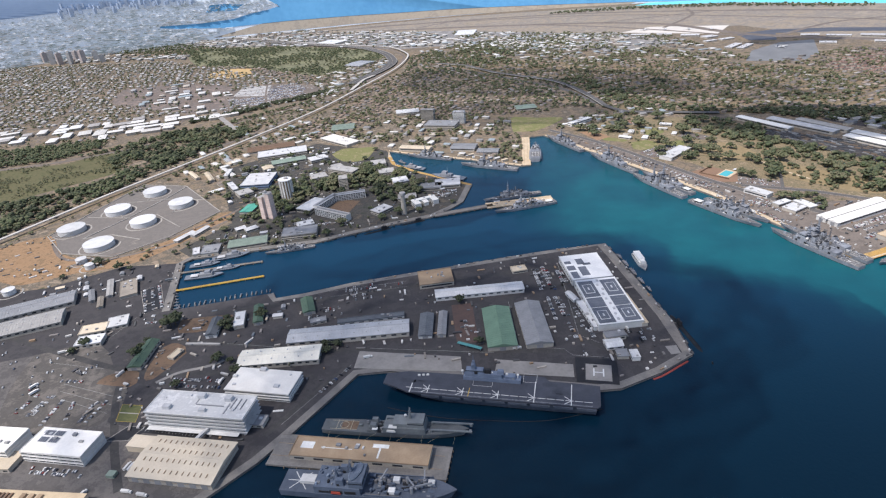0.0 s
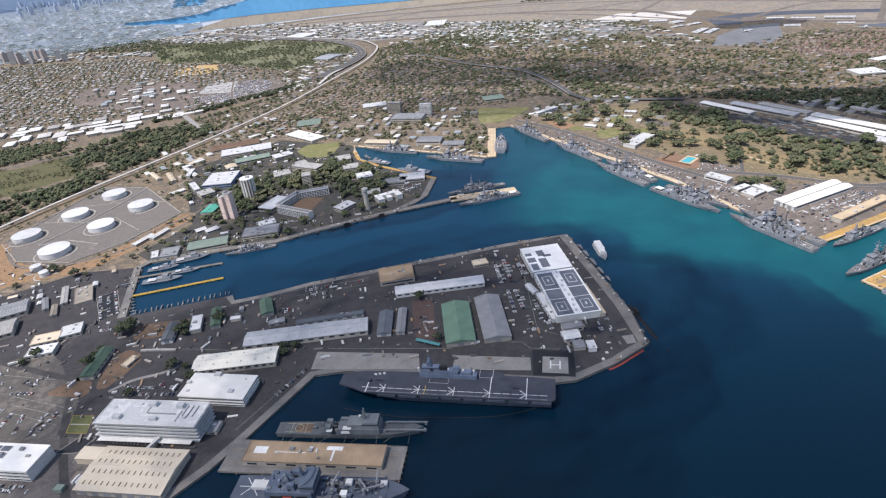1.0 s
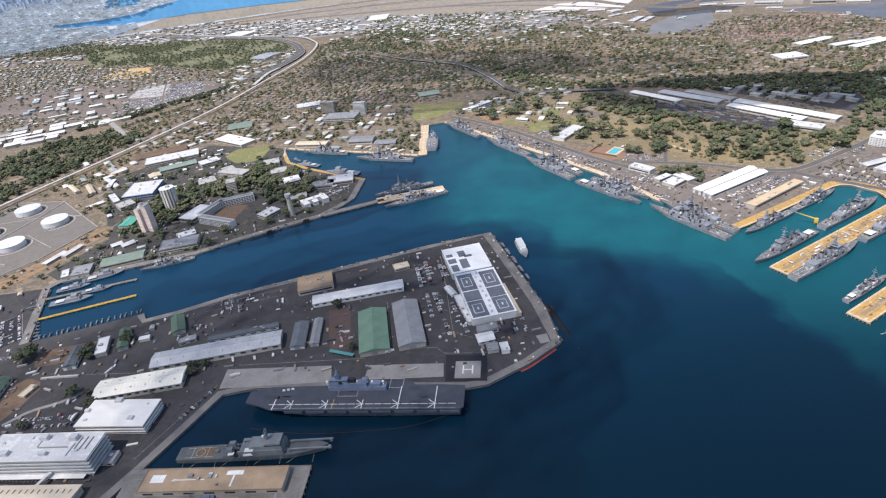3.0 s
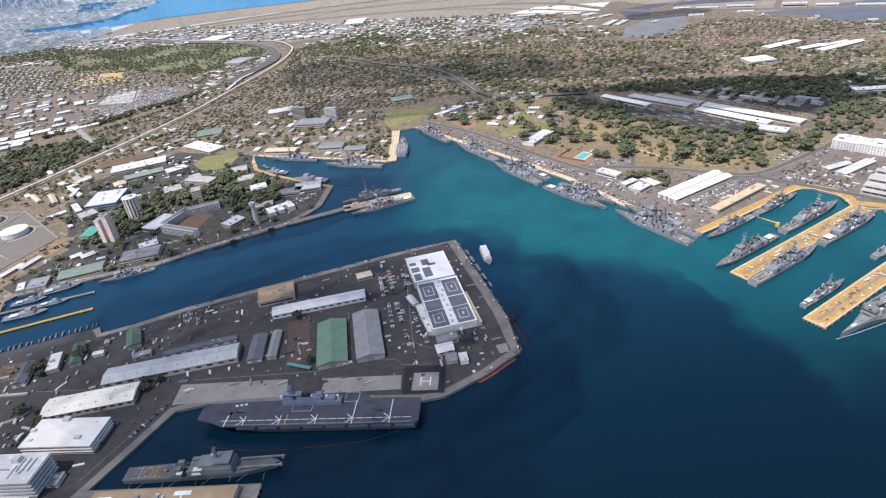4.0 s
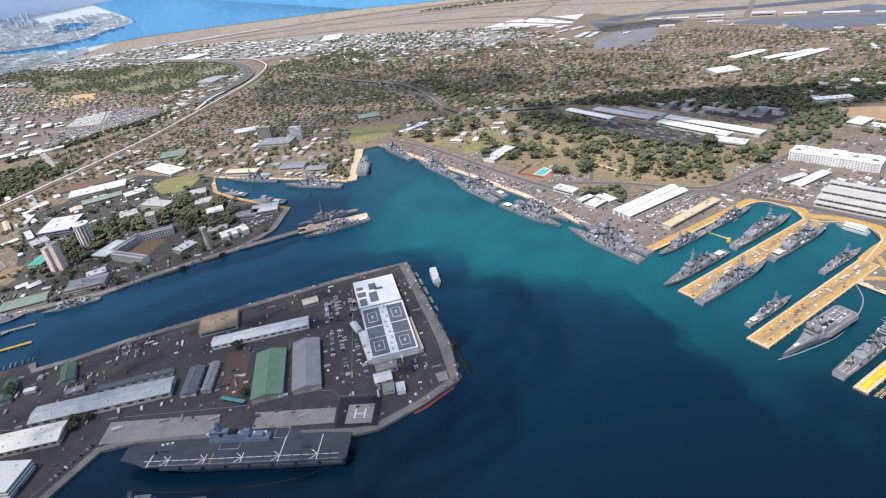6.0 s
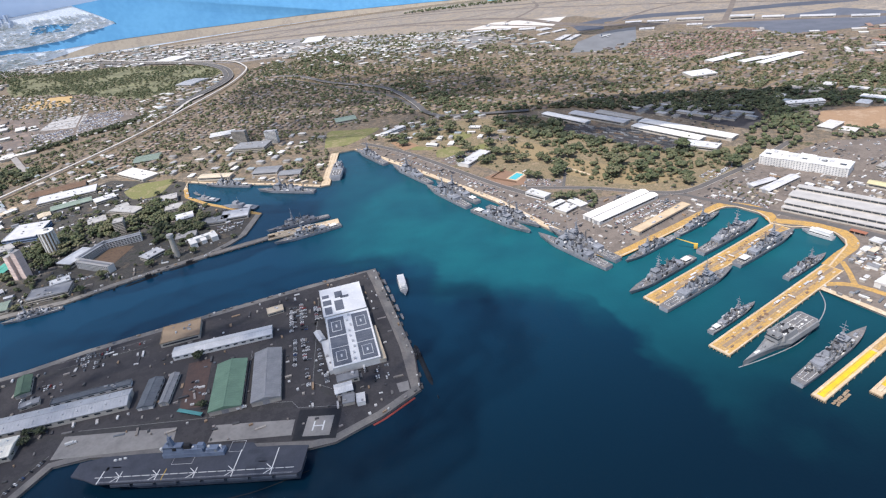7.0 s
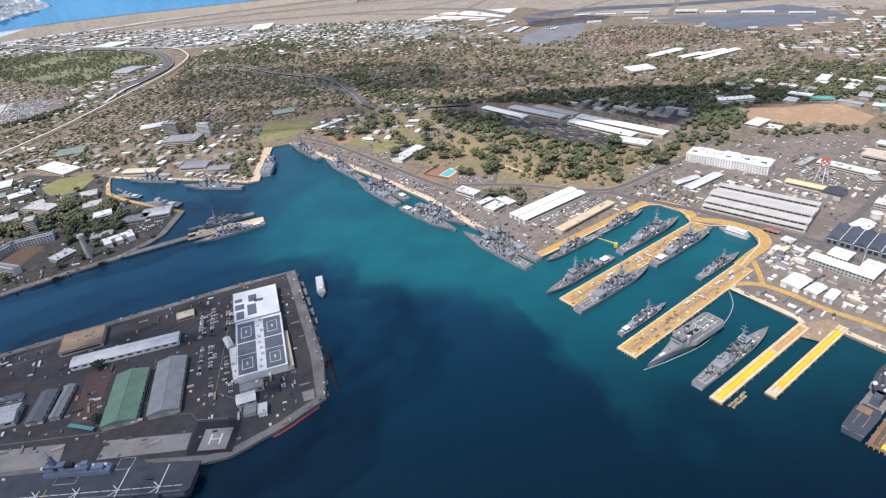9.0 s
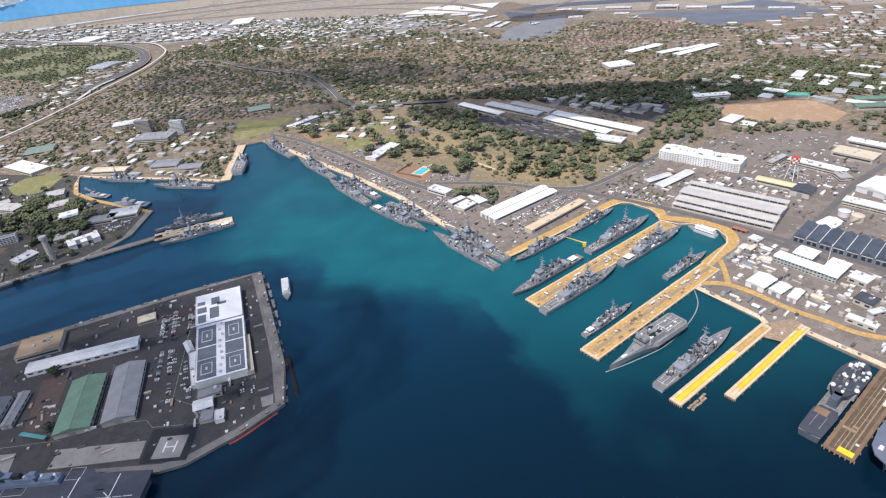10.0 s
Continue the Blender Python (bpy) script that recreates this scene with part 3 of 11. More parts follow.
sheet("airfield_apron", [(1201, 2402), (1380, 2537), (1522, 2542), (1379, 2249), (1260, 2145), (1094, 2218)], surf("grey_asphalt", (0.2, 0.205, 0.21), (0.15, 0.153, 0.158), 6, 70), 0.3, "grey asphalt apron of the airport", "apron")
# dark blue cloud shade over the runway, painted into the tarmac colour
sheet("runway_strip", [(1330, 2830), (1520, 2870), (1750, 2800), (2010, 2640), (2270, 2560), (2500, 2420), (2440, 2360), (2200, 2470), (1960, 2560), (1700, 2700), (1480, 2770), (1400, 2600), (1300, 2640)], surf("shaded_tarmac", (0.11, 0.118, 0.14), (0.08, 0.086, 0.105), 6, 70), 0.32, "airport tarmac with dark blue cloud shade painted in", "apron")
TARMAC_EAST = [(1700, 2330), (1820, 2170), (1818, 1977), (1927, 1930), (2272, 1896), (2330, 2114), (2290, 2290), (2000, 2300)]
sheet("airfield_apron_east", TARMAC_EAST, surf("blue_asphalt", (0.14, 0.15, 0.18), (0.1, 0.11, 0.13), 5, 60), 0.35, "dark blue-grey asphalt apron", "apron")
STORE_GROUND = mottled("store_ground", [(0.16, 0.155, 0.15), (0.27, 0.26, 0.25), (0.21, 0.2, 0.195), (0.36, 0.345, 0.33), (0.24, 0.235, 0.225)], 40, 180)
sheet("store_ground", [(-2500, 4100), (-1600, 4280), (-760, 4010), (27, 3740), (880, 3095), (1000, 2760), (850, 2640), (480, 2760), (60, 3150), (-260, 3160), (-700, 3480), (-1500, 3880), (-2100, 3900)], STORE_GROUND, 0.08, "pale grey paved ground between far stores", "paving", 2)
line("runway", [(-1500, 4300), (887, 3563), (1448, 2688), (2482, 1886)], 55, ROAD, 0.4, "grey runway", "runway")
for k, pts in enumerate(([(-1300, 4180), (200, 3850), (820, 3440), (1330, 2760)], [(-600, 4330), (900, 3950), (1800, 3200), (2500, 2350)], [(880, 3560), (1250, 3650), (1600, 3700)], [(1120, 3190), (1420, 3600), (1500, 3900)], [(1450, 2690), (1850, 2950), (2300, 3000)], [(-200, 4000), (100, 4300)], [(1820, 2360), (2080, 2700), (2300, 3000)])):
    line("taxiway", pts, (26, 30, 24, 22, 26, 24, 24)[k], ROAD, 0.34 + 0.004 * k, "grey taxiway of the airfield", "taxiway")
line("runway_far", [(-900, 4250), (700, 4150), (1900, 3500), (2700, 2700)], 50, ROAD, 0.4, "grey far runway", "runway")

sheet("golf_grass", [(-1640, 3791), (-1181, 3696), (-757, 3481), (-364, 3130), (-320, 2957), (-400, 2765), (-582, 2580), (-960, 2935), (-1310, 3112)], mottled("golf_grass", [(0.075, 0.095, 0.058), (0.12, 0.135, 0.08), (0.19, 0.185, 0.12), (0.24, 0.24, 0.14), (0.1, 0.118, 0.07)], 35, 170), 0.12, "green golf course and woods", "grass", 3)
GOLDEN = [(-1143, 2764), (-1135, 2935), (-972, 2911), (-926, 2766), (-983, 2687)]
sheet("golden_field", GOLDEN, mottled("golden_straw", [(0.4, 0.28, 0.14), (0.52, 0.37, 0.18), (0.46, 0.32, 0.16), (0.58, 0.44, 0.26)], 20, 80), 0.2, "golden bare field beside the golf course", "field", 3)
sheet("car_storage", [(-908, 2360), (-752, 2466), (-546, 2392), (-491, 2220), (-653, 2093), (-776, 2088)], ROAD, 0.3, "grey car storage lot", "car park")
sheet("pale_lot", [(-853, 2278), (-865, 2461), (-746, 2453), (-711, 2243)], surf("pale_lot_concrete", (0.48, 0.47, 0.45), (0.38, 0.37, 0.36), 5, 40), 0.36, "pale concrete lot among stored cars", "car park")

# concrete strips along the quays, laid inside the edge
def inset(pts, d):
    out = []
    for i in range(len(pts)):
        a, b = Vector(pts[max(i - 1, 0)]), Vector(pts[min(i + 1, len(pts) - 1)])
        t = (b - a).normalized()
        out.append((pts[i][0] - t.y * d, pts[i][1] + t.x * d))
    return out


line("quay_edge_west", inset(SHORE_WEST[1:11], 5.5), 10, QUAY, 0.2, "concrete quay edge", "quay", 0, 0.3)
line("quay_edge_pen", inset(SHORE_WEST[11:20], 5.5), 10, QUAY, 0.21, "broad concrete quay edge of the peninsula", "quay", 0, 0.3)
line("quay_edge_base", inset(SHORE_WEST[21:33], 6.5), 12, QUAY, 0.2, "concrete quay edge of the submarine base", "quay", 0, 0.3)
line("quay_edge_head", inset(SHORE_WEST[34:40], 5), 9, SAND, 0.2, "pale quay edge at the basin head", "quay", 0, 0.3)
line("quay_edge_spit", inset(SHORE_WEST[32:36], 5), 9, ORANGE, 0.22, "ochre quay edge of the spit", "quay", 0, 0.3)
line("quay_sand", inset(SHORE_EAST[:7], 8), 12, SAND, 0.22, "pale sandy quay along the destroyer berths", "quay", 0, 0.3)
OCHRE_QUAY = [(571, 800), (586, 766), (602, 760), (667, 785), (739, 814), (825, 850), (846, 849), (874, 820), (876, 789), (870, 772), (903, 746), (930, 712), (928, 684), (914, 664), (880, 648), (847, 631)]
sheet("dusty_lot", [(-600, 640), (-560, 500), (-432, 496), (-426, 553), (-470, 605), (-520, 660)], mottled("lot_ground", [(0.075, 0.07, 0.066), (0.125, 0.116, 0.107), (0.1, 0.093, 0.086), (0.175, 0.158, 0.142), (0.118, 0.11, 0.102)], 14, 50), 0.085, "dusty grey parking ground of the yard", "car park", 2)
line("quay_ochre", OCHRE_QUAY, 16, ORANGE, 0.23, "ochre-painted roadway round the basin", "quay", 3, 0.3)
line("quay_rim", inset(SHORE_EAST[6:22], 1.6), 2.4, SAND, 0.29, "pale kerb along the ochre quay", "kerb", 0, 0.4)
line("quay_south", [(801, 592), (833, 509), (829, 480), (860, 474), (880, 428), (893, 397), (1004, 165)], 8, SAND, 0.22, "pale quay edge", "quay", 0, 0.3)
line("road_ochre", [(791, 597), (819, 592), (843, 579), (861, 548), (876, 509), (895, 478), (912, 447), (944, 420), (1010, 370)], 9, ORANGE, 0.25, "ochre road along the quay", "road")
line("road_ochre_link", [(843, 579), (859, 608), (871, 634)], 7, ORANGE, 0.27, "ochre link road", "road")

sheet("quay_slab", [(230, 812), (234, 782), (243, 718), (253, 643), (256, 581), (257, 563), (266, 559.5), (268.5, 624), (237, 856), (223, 854)], surf("worn_quay_slab", (0.22, 0.2, 0.178), (0.135, 0.127, 0.12), 3, 14), 0.16, "broad worn concrete slab along the peninsula quay", "quay")
sheet("loading_pad", [(241, 577), (255, 578), (255, 562), (243, 561)], APRON, 0.22, "pale loading pad at the quay corner", "apron")

# streets
YARDROAD = mottled("yard_road", [(0.1, 0.096, 0.094), (0.145, 0.137, 0.132), (0.12, 0.114, 0.11), (0.18, 0.167, 0.157)], 12, 50)
line("shore_road", [(254, 1525), (358, 1385), (497, 1118), (571, 1000), (640, 900)], 12, YARDROAD, 0.26, "dark grey shore road", "road")
for off in (-7, 7):
    line("road_kerb", inset(smooth_line([(254, 1525), (358, 1385), (497, 1118), (571, 1000), (640, 900)], 6), off), 0.9, CONCRETE, 0.3, "pale kerb along the shore road", "kerb", 0)
line("park_road", [(553, 1062), (662, 1011), (741, 955), (807, 925), (900, 955), (1007, 1000), (1120, 1060)], 11, YARDROAD, 0.28, "dark grey park road", "road")
for off in (-6.5, 6.5):
    line("road_kerb", inset(smooth_line([(553, 1062), (662, 1011), (741, 955), (807, 925), (900, 955), (1007, 1000), (1120, 1060)], 6), off), 0.9, CONCRETE, 0.32, "pale kerb along the park road", "kerb", 0)
line("basin_road", [(640, 900), (700, 905), (780, 925), (818, 886)], 9, YARDROAD, 0.27, "dark road behind the transit shed", "road")
line("works_road", [(891, 795), (960, 690), (1040, 540), (1080, 430)], 10, YARDROAD, 0.275, "dark road through the shipyard", "road")
line("yard_road", [(818, 886), (891, 795), (943, 710), (975, 632), (1010, 540)], 11, YARDROAD, 0.26, "dark yard road", "road")
line("yard_road_cross", [(975, 632), (1051, 663), (1205, 745), (1323, 793)], 11, YARDROAD, 0.28, "dark cross road of the yard", "road")
line("avenue", [(-1500, 1500), (-1263, 1523), (-1057, 1584), (-827, 1749), (-486, 2083), (-260, 2560)], 16, ROAD, 0.3, "long grey avenue", "road")
DARKROAD = mottled("dark_road", [(0.095, 0.093, 0.093), (0.14, 0.136, 0.133), (0.115, 0.112, 0.11), (0.185, 0.174, 0.163)], 14, 60)
line("highway_loop", [(-60, 2640), (60, 2545), (172, 2350), (273, 2226), (365, 2113), (409, 1992), (440, 1834), (454, 1718), (490, 1644), (564, 1613), (720, 1560)], 17, DARKROAD, 5.0, "dark grey highway curving on a low viaduct", "road", 8, 1.2)
line("highway_loop_second", [(-80, 2610), (-11, 2563), (170, 2298), (286, 2129), (371, 2000), (418, 1860), (438, 1760)], 15, DARKROAD, 0.36, "dark grey second roadway of the highway", "road", 8)
line("highway_barrier", [(-68, 2628), (50, 2533), (163, 2343), (264, 2218), (355, 2107), (398, 1990), (429, 1833), (443, 1716)], 1.4, CONCRETE, 6.3, "pale concrete barrier along the highway", "barrier", 8, 1.2)
sheet("works_ground", [(-1347, 2308), (-1451, 2600), (-1173, 2617), (-920, 2480), (-806, 2057), (-1021, 2080)], mottled("works_ground", [(0.1, 0.09, 0.075), (0.22, 0.17, 0.14), (0.16, 0.145, 0.135), (0.3, 0.23, 0.19), (0.2, 0.18, 0.16)], 30, 130), 0.18, "pinkish bare ground of the works", "ground", 2)
FREEWAY = [(-1000, 880), (-917, 1025), (-804, 1251), (-636, 1549), (-453, 1914), (-342, 2237), (-236, 2569), (-197, 2850), (-222, 3010), (-312, 3210), (-484, 3362), (-780, 3590), (-1300, 4090), (-1620, 4300)]
GUIDEWAY = surf("guideway_concrete", (0.6, 0.57, 0.52), (0.47, 0.445, 0.41), 2, 20)
line("freeway", FREEWAY, 7, GUIDEWAY, 9.0, "pale elevated guideway on columns", "guideway", 8, 1.6)
HIGHWAY = [(-392, 2330), (-374, 2385), (-313, 2535), (-268, 2690), (-272, 2844), (-344, 3081), (-515, 3335), (-786, 3557), (-1153, 3881), (-1560, 4230)]
highway = smooth_line(HIGHWAY, 8)
for off in (-11, 11):
    line("freeway", inset(highway, off), 18, DARKROAD, 5.0, "dark grey freeway deck with pale barriers", "freeway", 0, 1.4)
for off in (-20.6, 0, 20.6):
    line("freeway_barrier", inset(highway, off), 1.4, CONCRETE, 6.0, "pale concrete barrier of the freeway", "barrier", 0, 1.0)
line("ramp", [(-378, 2210), (-366, 2300), (-352, 2392), (-318, 2470)], 13, GUIDEWAY, 5.5, "pale concrete ramp beside the guideway", "ramp", 6, 1.4)
OVERDECK = surf("worn_deck_concrete", (0.33, 0.31, 0.285), (0.25, 0.235, 0.22), 3, 20)
line("overpass", [(-826, 2001), (-744, 1867), (-669, 1744)], 17, OVERDECK, 6.0, "pale grey overpass across the avenue", "overpass", 4, 1.4)
line("freeway_lane", [(-690, 1560), (-560, 1800), (-470, 2030), (-418, 2215), (-392, 2330)], 12, ROAD, 0.35, "grey road running up to the freeway bend", "road", 8)
line("ramp_loop", [(-390, 2390), (-440, 2480), (-420, 2620), (-340, 2740), (-235, 2740)], 9, ROAD, 2.0, "grey slip road inside the freeway bend", "ramp", 8, 0.8)
line("freeway_verge", inset(smooth_line(FREEWAY, 8), -9), 9, SCRUB, 0.2, "brown bare verge under the guideway", "verge", 0)
line("freeway_road", inset(smooth_line(FREEWAY, 8), 20), 10, ROAD, 0.34, "grey road beside the freeway", "road", 0)


# side streets of the town and the suburb
def street_grid(outline, angle, gap, width, lift, label):
    cx, cy = sum(p[0] for p in outline) / len(outline), sum(p[1] for p in outline) / len(outline)
    r = max(math.hypot(p[0] - cx, p[1] - cy) for p in outline)
    bm = bmesh.new()
    for ang, g, up in ((angle, gap, 0.0), (angle + 90, gap * 2.4, 0.05)):
        c, s = math.cos(radians(ang)), math.sin(radians(ang))
        v = -r
        while v < r:
            run = []
            u = -r
            while u <= r:
                w = v + 14 * math.sin(u / 170.0 + v)
                x, y = cx + u * c - w * s, cy + u * s + w * c
                if inside(x, y, outline):
                    run.append((x, y))
                if (not inside(x, y, outline) or u + 30 > r) and len(run) > 2:
                    add_strip(bm, run, width, Z0 + lift + up)
                    ROADS.append((run, width))
                    run = []
                elif not inside(x, y, outline):
                    run = []
                u += 30
            v += g
    return tagged(part("streets", bm, ROAD), label, "streets", kind="structure")


street_grid([(-2650, 3550), (-1563, 3340), (-560, 2380), (-440, 2200), (-857, 1935), (-1058, 1775), (-1600, 1780)], 18, 62, 7, 0.4, "grey residential streets of the town")
street_grid([(-90, 2980), (364, 2500), (963, 2240), (1360, 1860), (1690, 1500), (1500, 1320), (1036, 1510), (715, 1575), (470, 1690), (410, 2053), (150, 2357), (-80, 2684)], 30, 85, 7, 0.4, "grey residential streets of the suburb")

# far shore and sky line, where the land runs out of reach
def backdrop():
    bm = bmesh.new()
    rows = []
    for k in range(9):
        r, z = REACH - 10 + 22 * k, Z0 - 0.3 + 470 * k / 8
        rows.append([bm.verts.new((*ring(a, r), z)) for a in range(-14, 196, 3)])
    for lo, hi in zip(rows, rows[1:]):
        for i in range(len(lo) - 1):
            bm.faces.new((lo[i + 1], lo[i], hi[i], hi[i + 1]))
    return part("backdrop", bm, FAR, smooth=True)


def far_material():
    """Distant plain under blue hills: mottled town and dry land, blue-grey haze put into the colour and a glow."""
    m = bpy.data.materials.new("hazy_plain")
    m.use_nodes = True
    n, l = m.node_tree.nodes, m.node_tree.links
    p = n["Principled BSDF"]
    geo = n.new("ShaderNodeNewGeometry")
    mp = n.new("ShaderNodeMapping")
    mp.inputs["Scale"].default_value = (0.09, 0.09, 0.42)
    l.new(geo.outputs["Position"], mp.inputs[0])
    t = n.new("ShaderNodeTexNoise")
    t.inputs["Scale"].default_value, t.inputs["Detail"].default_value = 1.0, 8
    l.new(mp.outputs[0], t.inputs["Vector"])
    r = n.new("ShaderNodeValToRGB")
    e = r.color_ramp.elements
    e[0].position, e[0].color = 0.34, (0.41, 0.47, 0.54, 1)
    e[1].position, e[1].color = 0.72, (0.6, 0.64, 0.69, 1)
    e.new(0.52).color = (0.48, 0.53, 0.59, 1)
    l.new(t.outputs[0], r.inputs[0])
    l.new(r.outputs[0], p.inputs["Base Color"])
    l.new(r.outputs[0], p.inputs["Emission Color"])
    # the plain gives off light itself, in place of haze before it
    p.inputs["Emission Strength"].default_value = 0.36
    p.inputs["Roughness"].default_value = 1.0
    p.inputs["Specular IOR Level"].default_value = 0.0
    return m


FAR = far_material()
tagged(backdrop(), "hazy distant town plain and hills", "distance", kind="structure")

# far things beyond reach are drawn on the backdrop, along the line of sight from the middle of the flight
def far(x, y, z=0.0, lift=0.0015):
    dx, dy = x - CENTRE[0], y - CENTRE[1]
    D = math.hypot(dx, dy)
    s = (REACH - 10 + 172.0) / (D + 172.0) * (1 - lift)
    return (CENTRE[0] + dx * s, CENTRE[1] + dy * s, 460.0 * (1 - s) + z * s), s


def far_sheet(name, low, high, material, label, category, lift=0.0015, n=48):
    """A band of the distance between a near and a far outline of plan points."""
    def along(pts, u):
        k = u * (len(pts) - 1)
        i = min(int(k), len(pts) - 2)
        a, b, f = pts[i], pts[i + 1], k - i
        return a[0] + (b[0] - a[0]) * f, a[1] + (b[1] - a[1]) * f
    bm = bmesh.new()
    rows = []
    for i in range(n + 1):
        a, b = along(low, i / n), along(high, i / n)
        rows.append([bm.verts.new(far(a[0] + (b[0] - a[0]) * k / 6, a[1] + (b[1] - a[1]) * k / 6, 0, lift)[0]) for k in range(7)])
    for p, q in zip(rows, rows[1:]):
        for k in range(6):
            bm.faces.new((p[k], p[k + 1], q[k + 1], q[k]))
    return tagged(part(name, bm, material, smooth=True), label, category, kind="structure")


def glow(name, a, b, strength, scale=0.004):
    """Haze light of the far distance, put into colour and emission: two colours mixed by a broad noise."""
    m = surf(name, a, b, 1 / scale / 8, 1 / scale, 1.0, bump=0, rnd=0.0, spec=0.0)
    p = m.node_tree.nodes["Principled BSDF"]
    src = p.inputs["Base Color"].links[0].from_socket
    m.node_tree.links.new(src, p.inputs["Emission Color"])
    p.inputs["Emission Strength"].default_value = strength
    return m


# far sea and reef, brightened by an emission of their own
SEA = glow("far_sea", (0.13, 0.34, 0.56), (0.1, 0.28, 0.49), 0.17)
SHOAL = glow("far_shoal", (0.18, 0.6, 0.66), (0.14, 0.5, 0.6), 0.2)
COAST = [(-2636, 5518), (-2402, 5332), (-2094, 5177), (-1870, 5070), (-1700, 5140), (-1550, 5200), (-1390, 5250), (-870, 5250), (-450, 5185), (-50, 5140), (330, 5040), (900, 4800), (1380, 4560), (2200, 4100), (3000, 3560), (4200, 2400)]
LAGOON = [(-2715, 5692), (-2545, 5667), (-2328, 5654), (-2077, 5845), (-2074, 6360), (-1998, 6715), (-2000, 7100), (-2587, 8551), (-4085, 12098), (-5395, 15202), (-12000, 32000), (4000, 45000), (15000, 40000), (25000, 36000), (34000, 32000), (40000, 18000)]
far_sheet("far_airfield", [(-1700, 4400), (-700, 4600), (100, 4640), (900, 4540), (1300, 4450)], [(-1571, 5240), (-884, 5665), (-91, 5620), (900, 4990), (1380, 4550)], mottled("far_airfield_grass", [(0.3, 0.265, 0.21), (0.38, 0.33, 0.265), (0.44, 0.385, 0.31), (0.34, 0.3, 0.25), (0.48, 0.425, 0.355)], 40, 220), "tan far end of the airfield", "airfield", 0.0008)
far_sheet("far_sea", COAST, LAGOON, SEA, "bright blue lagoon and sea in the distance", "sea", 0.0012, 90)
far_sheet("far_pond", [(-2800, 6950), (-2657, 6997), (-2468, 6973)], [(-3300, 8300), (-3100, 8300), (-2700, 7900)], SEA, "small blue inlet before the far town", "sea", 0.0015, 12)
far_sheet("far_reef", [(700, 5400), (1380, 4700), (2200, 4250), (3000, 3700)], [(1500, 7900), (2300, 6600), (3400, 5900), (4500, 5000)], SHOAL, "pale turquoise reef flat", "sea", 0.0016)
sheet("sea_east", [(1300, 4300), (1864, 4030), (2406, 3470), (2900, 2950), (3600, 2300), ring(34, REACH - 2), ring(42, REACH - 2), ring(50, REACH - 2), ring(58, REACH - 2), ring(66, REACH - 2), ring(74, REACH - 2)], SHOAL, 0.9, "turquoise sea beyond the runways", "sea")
# haze put into the blue colour and glow of far towers and hills
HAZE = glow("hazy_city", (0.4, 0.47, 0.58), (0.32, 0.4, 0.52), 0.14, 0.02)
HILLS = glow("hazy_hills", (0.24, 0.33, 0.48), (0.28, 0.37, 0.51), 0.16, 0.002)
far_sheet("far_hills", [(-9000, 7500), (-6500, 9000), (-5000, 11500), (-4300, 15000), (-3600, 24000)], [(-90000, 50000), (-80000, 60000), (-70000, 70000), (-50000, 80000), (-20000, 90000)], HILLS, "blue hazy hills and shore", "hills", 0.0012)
# haze over the far roofs, put into pale colours and a slight glow
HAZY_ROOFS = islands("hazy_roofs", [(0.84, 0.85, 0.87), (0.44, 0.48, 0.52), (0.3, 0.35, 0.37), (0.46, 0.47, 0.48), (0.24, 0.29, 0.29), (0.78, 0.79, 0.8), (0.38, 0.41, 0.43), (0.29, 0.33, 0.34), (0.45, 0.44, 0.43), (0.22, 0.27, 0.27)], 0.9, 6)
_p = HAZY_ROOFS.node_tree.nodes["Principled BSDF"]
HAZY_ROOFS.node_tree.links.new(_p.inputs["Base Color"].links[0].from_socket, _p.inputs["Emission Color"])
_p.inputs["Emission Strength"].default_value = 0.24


def far_city():
    """Roofs of the distant town, pale with painted haze, and its towers against the sea."""
    rng = random.Random(77)
    water = COAST + LAGOON[::-1]
    field = [(-1750, 4300), (-700, 4550), (1300, 4400), (1400, 4700), (-91, 5640), (-900, 5600), (-1600, 5540), (-1780, 5300)]
    bm = bmesh.new()
    n = 0
    while n < 9000:
        D, a = 4600 + 6000 * rng.random() ** 1.7, radians(rng.uniform(104, 162))
        x, y = CENTRE[0] + D * math.cos(a), CENTRE[1] + D * math.sin(a)
        n += 1
        if inside(x, y, water) or inside(x, y, field):
            continue
        (px, py, pz), s = far(x, y, 0, 0.002)
        add_box(bm, px, py, pz, rng.uniform(12, 30) * rng.choice((1, 1, 1, 2.2)) * s, rng.uniform(12, 26) * s, rng.uniform(1.2, 3.5) * s, math.degrees(a) + 90 + rng.uniform(-20, 20))
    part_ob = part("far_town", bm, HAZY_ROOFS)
    tagged(part_ob, "distant town roofs with pale haze painted in", "houses", kind="stuff")
    bm = bmesh.new()
    for _ in range(80):
        D, a = rng.uniform(9500, 12500), radians(rng.uniform(114, 124))
        x, y = CENTRE[0] + D * math.cos(a), CENTRE[1] + D * math.sin(a)
        (px, py, pz), s = far(x, y, 0, 0.003)
        add_box(bm, px, py, pz, rng.uniform(25, 50) * s, rng.uniform(25, 40) * s, rng.uniform(30, 110) * s, rng.uniform(0, 90))
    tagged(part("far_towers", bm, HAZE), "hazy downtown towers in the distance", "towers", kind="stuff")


far_city()


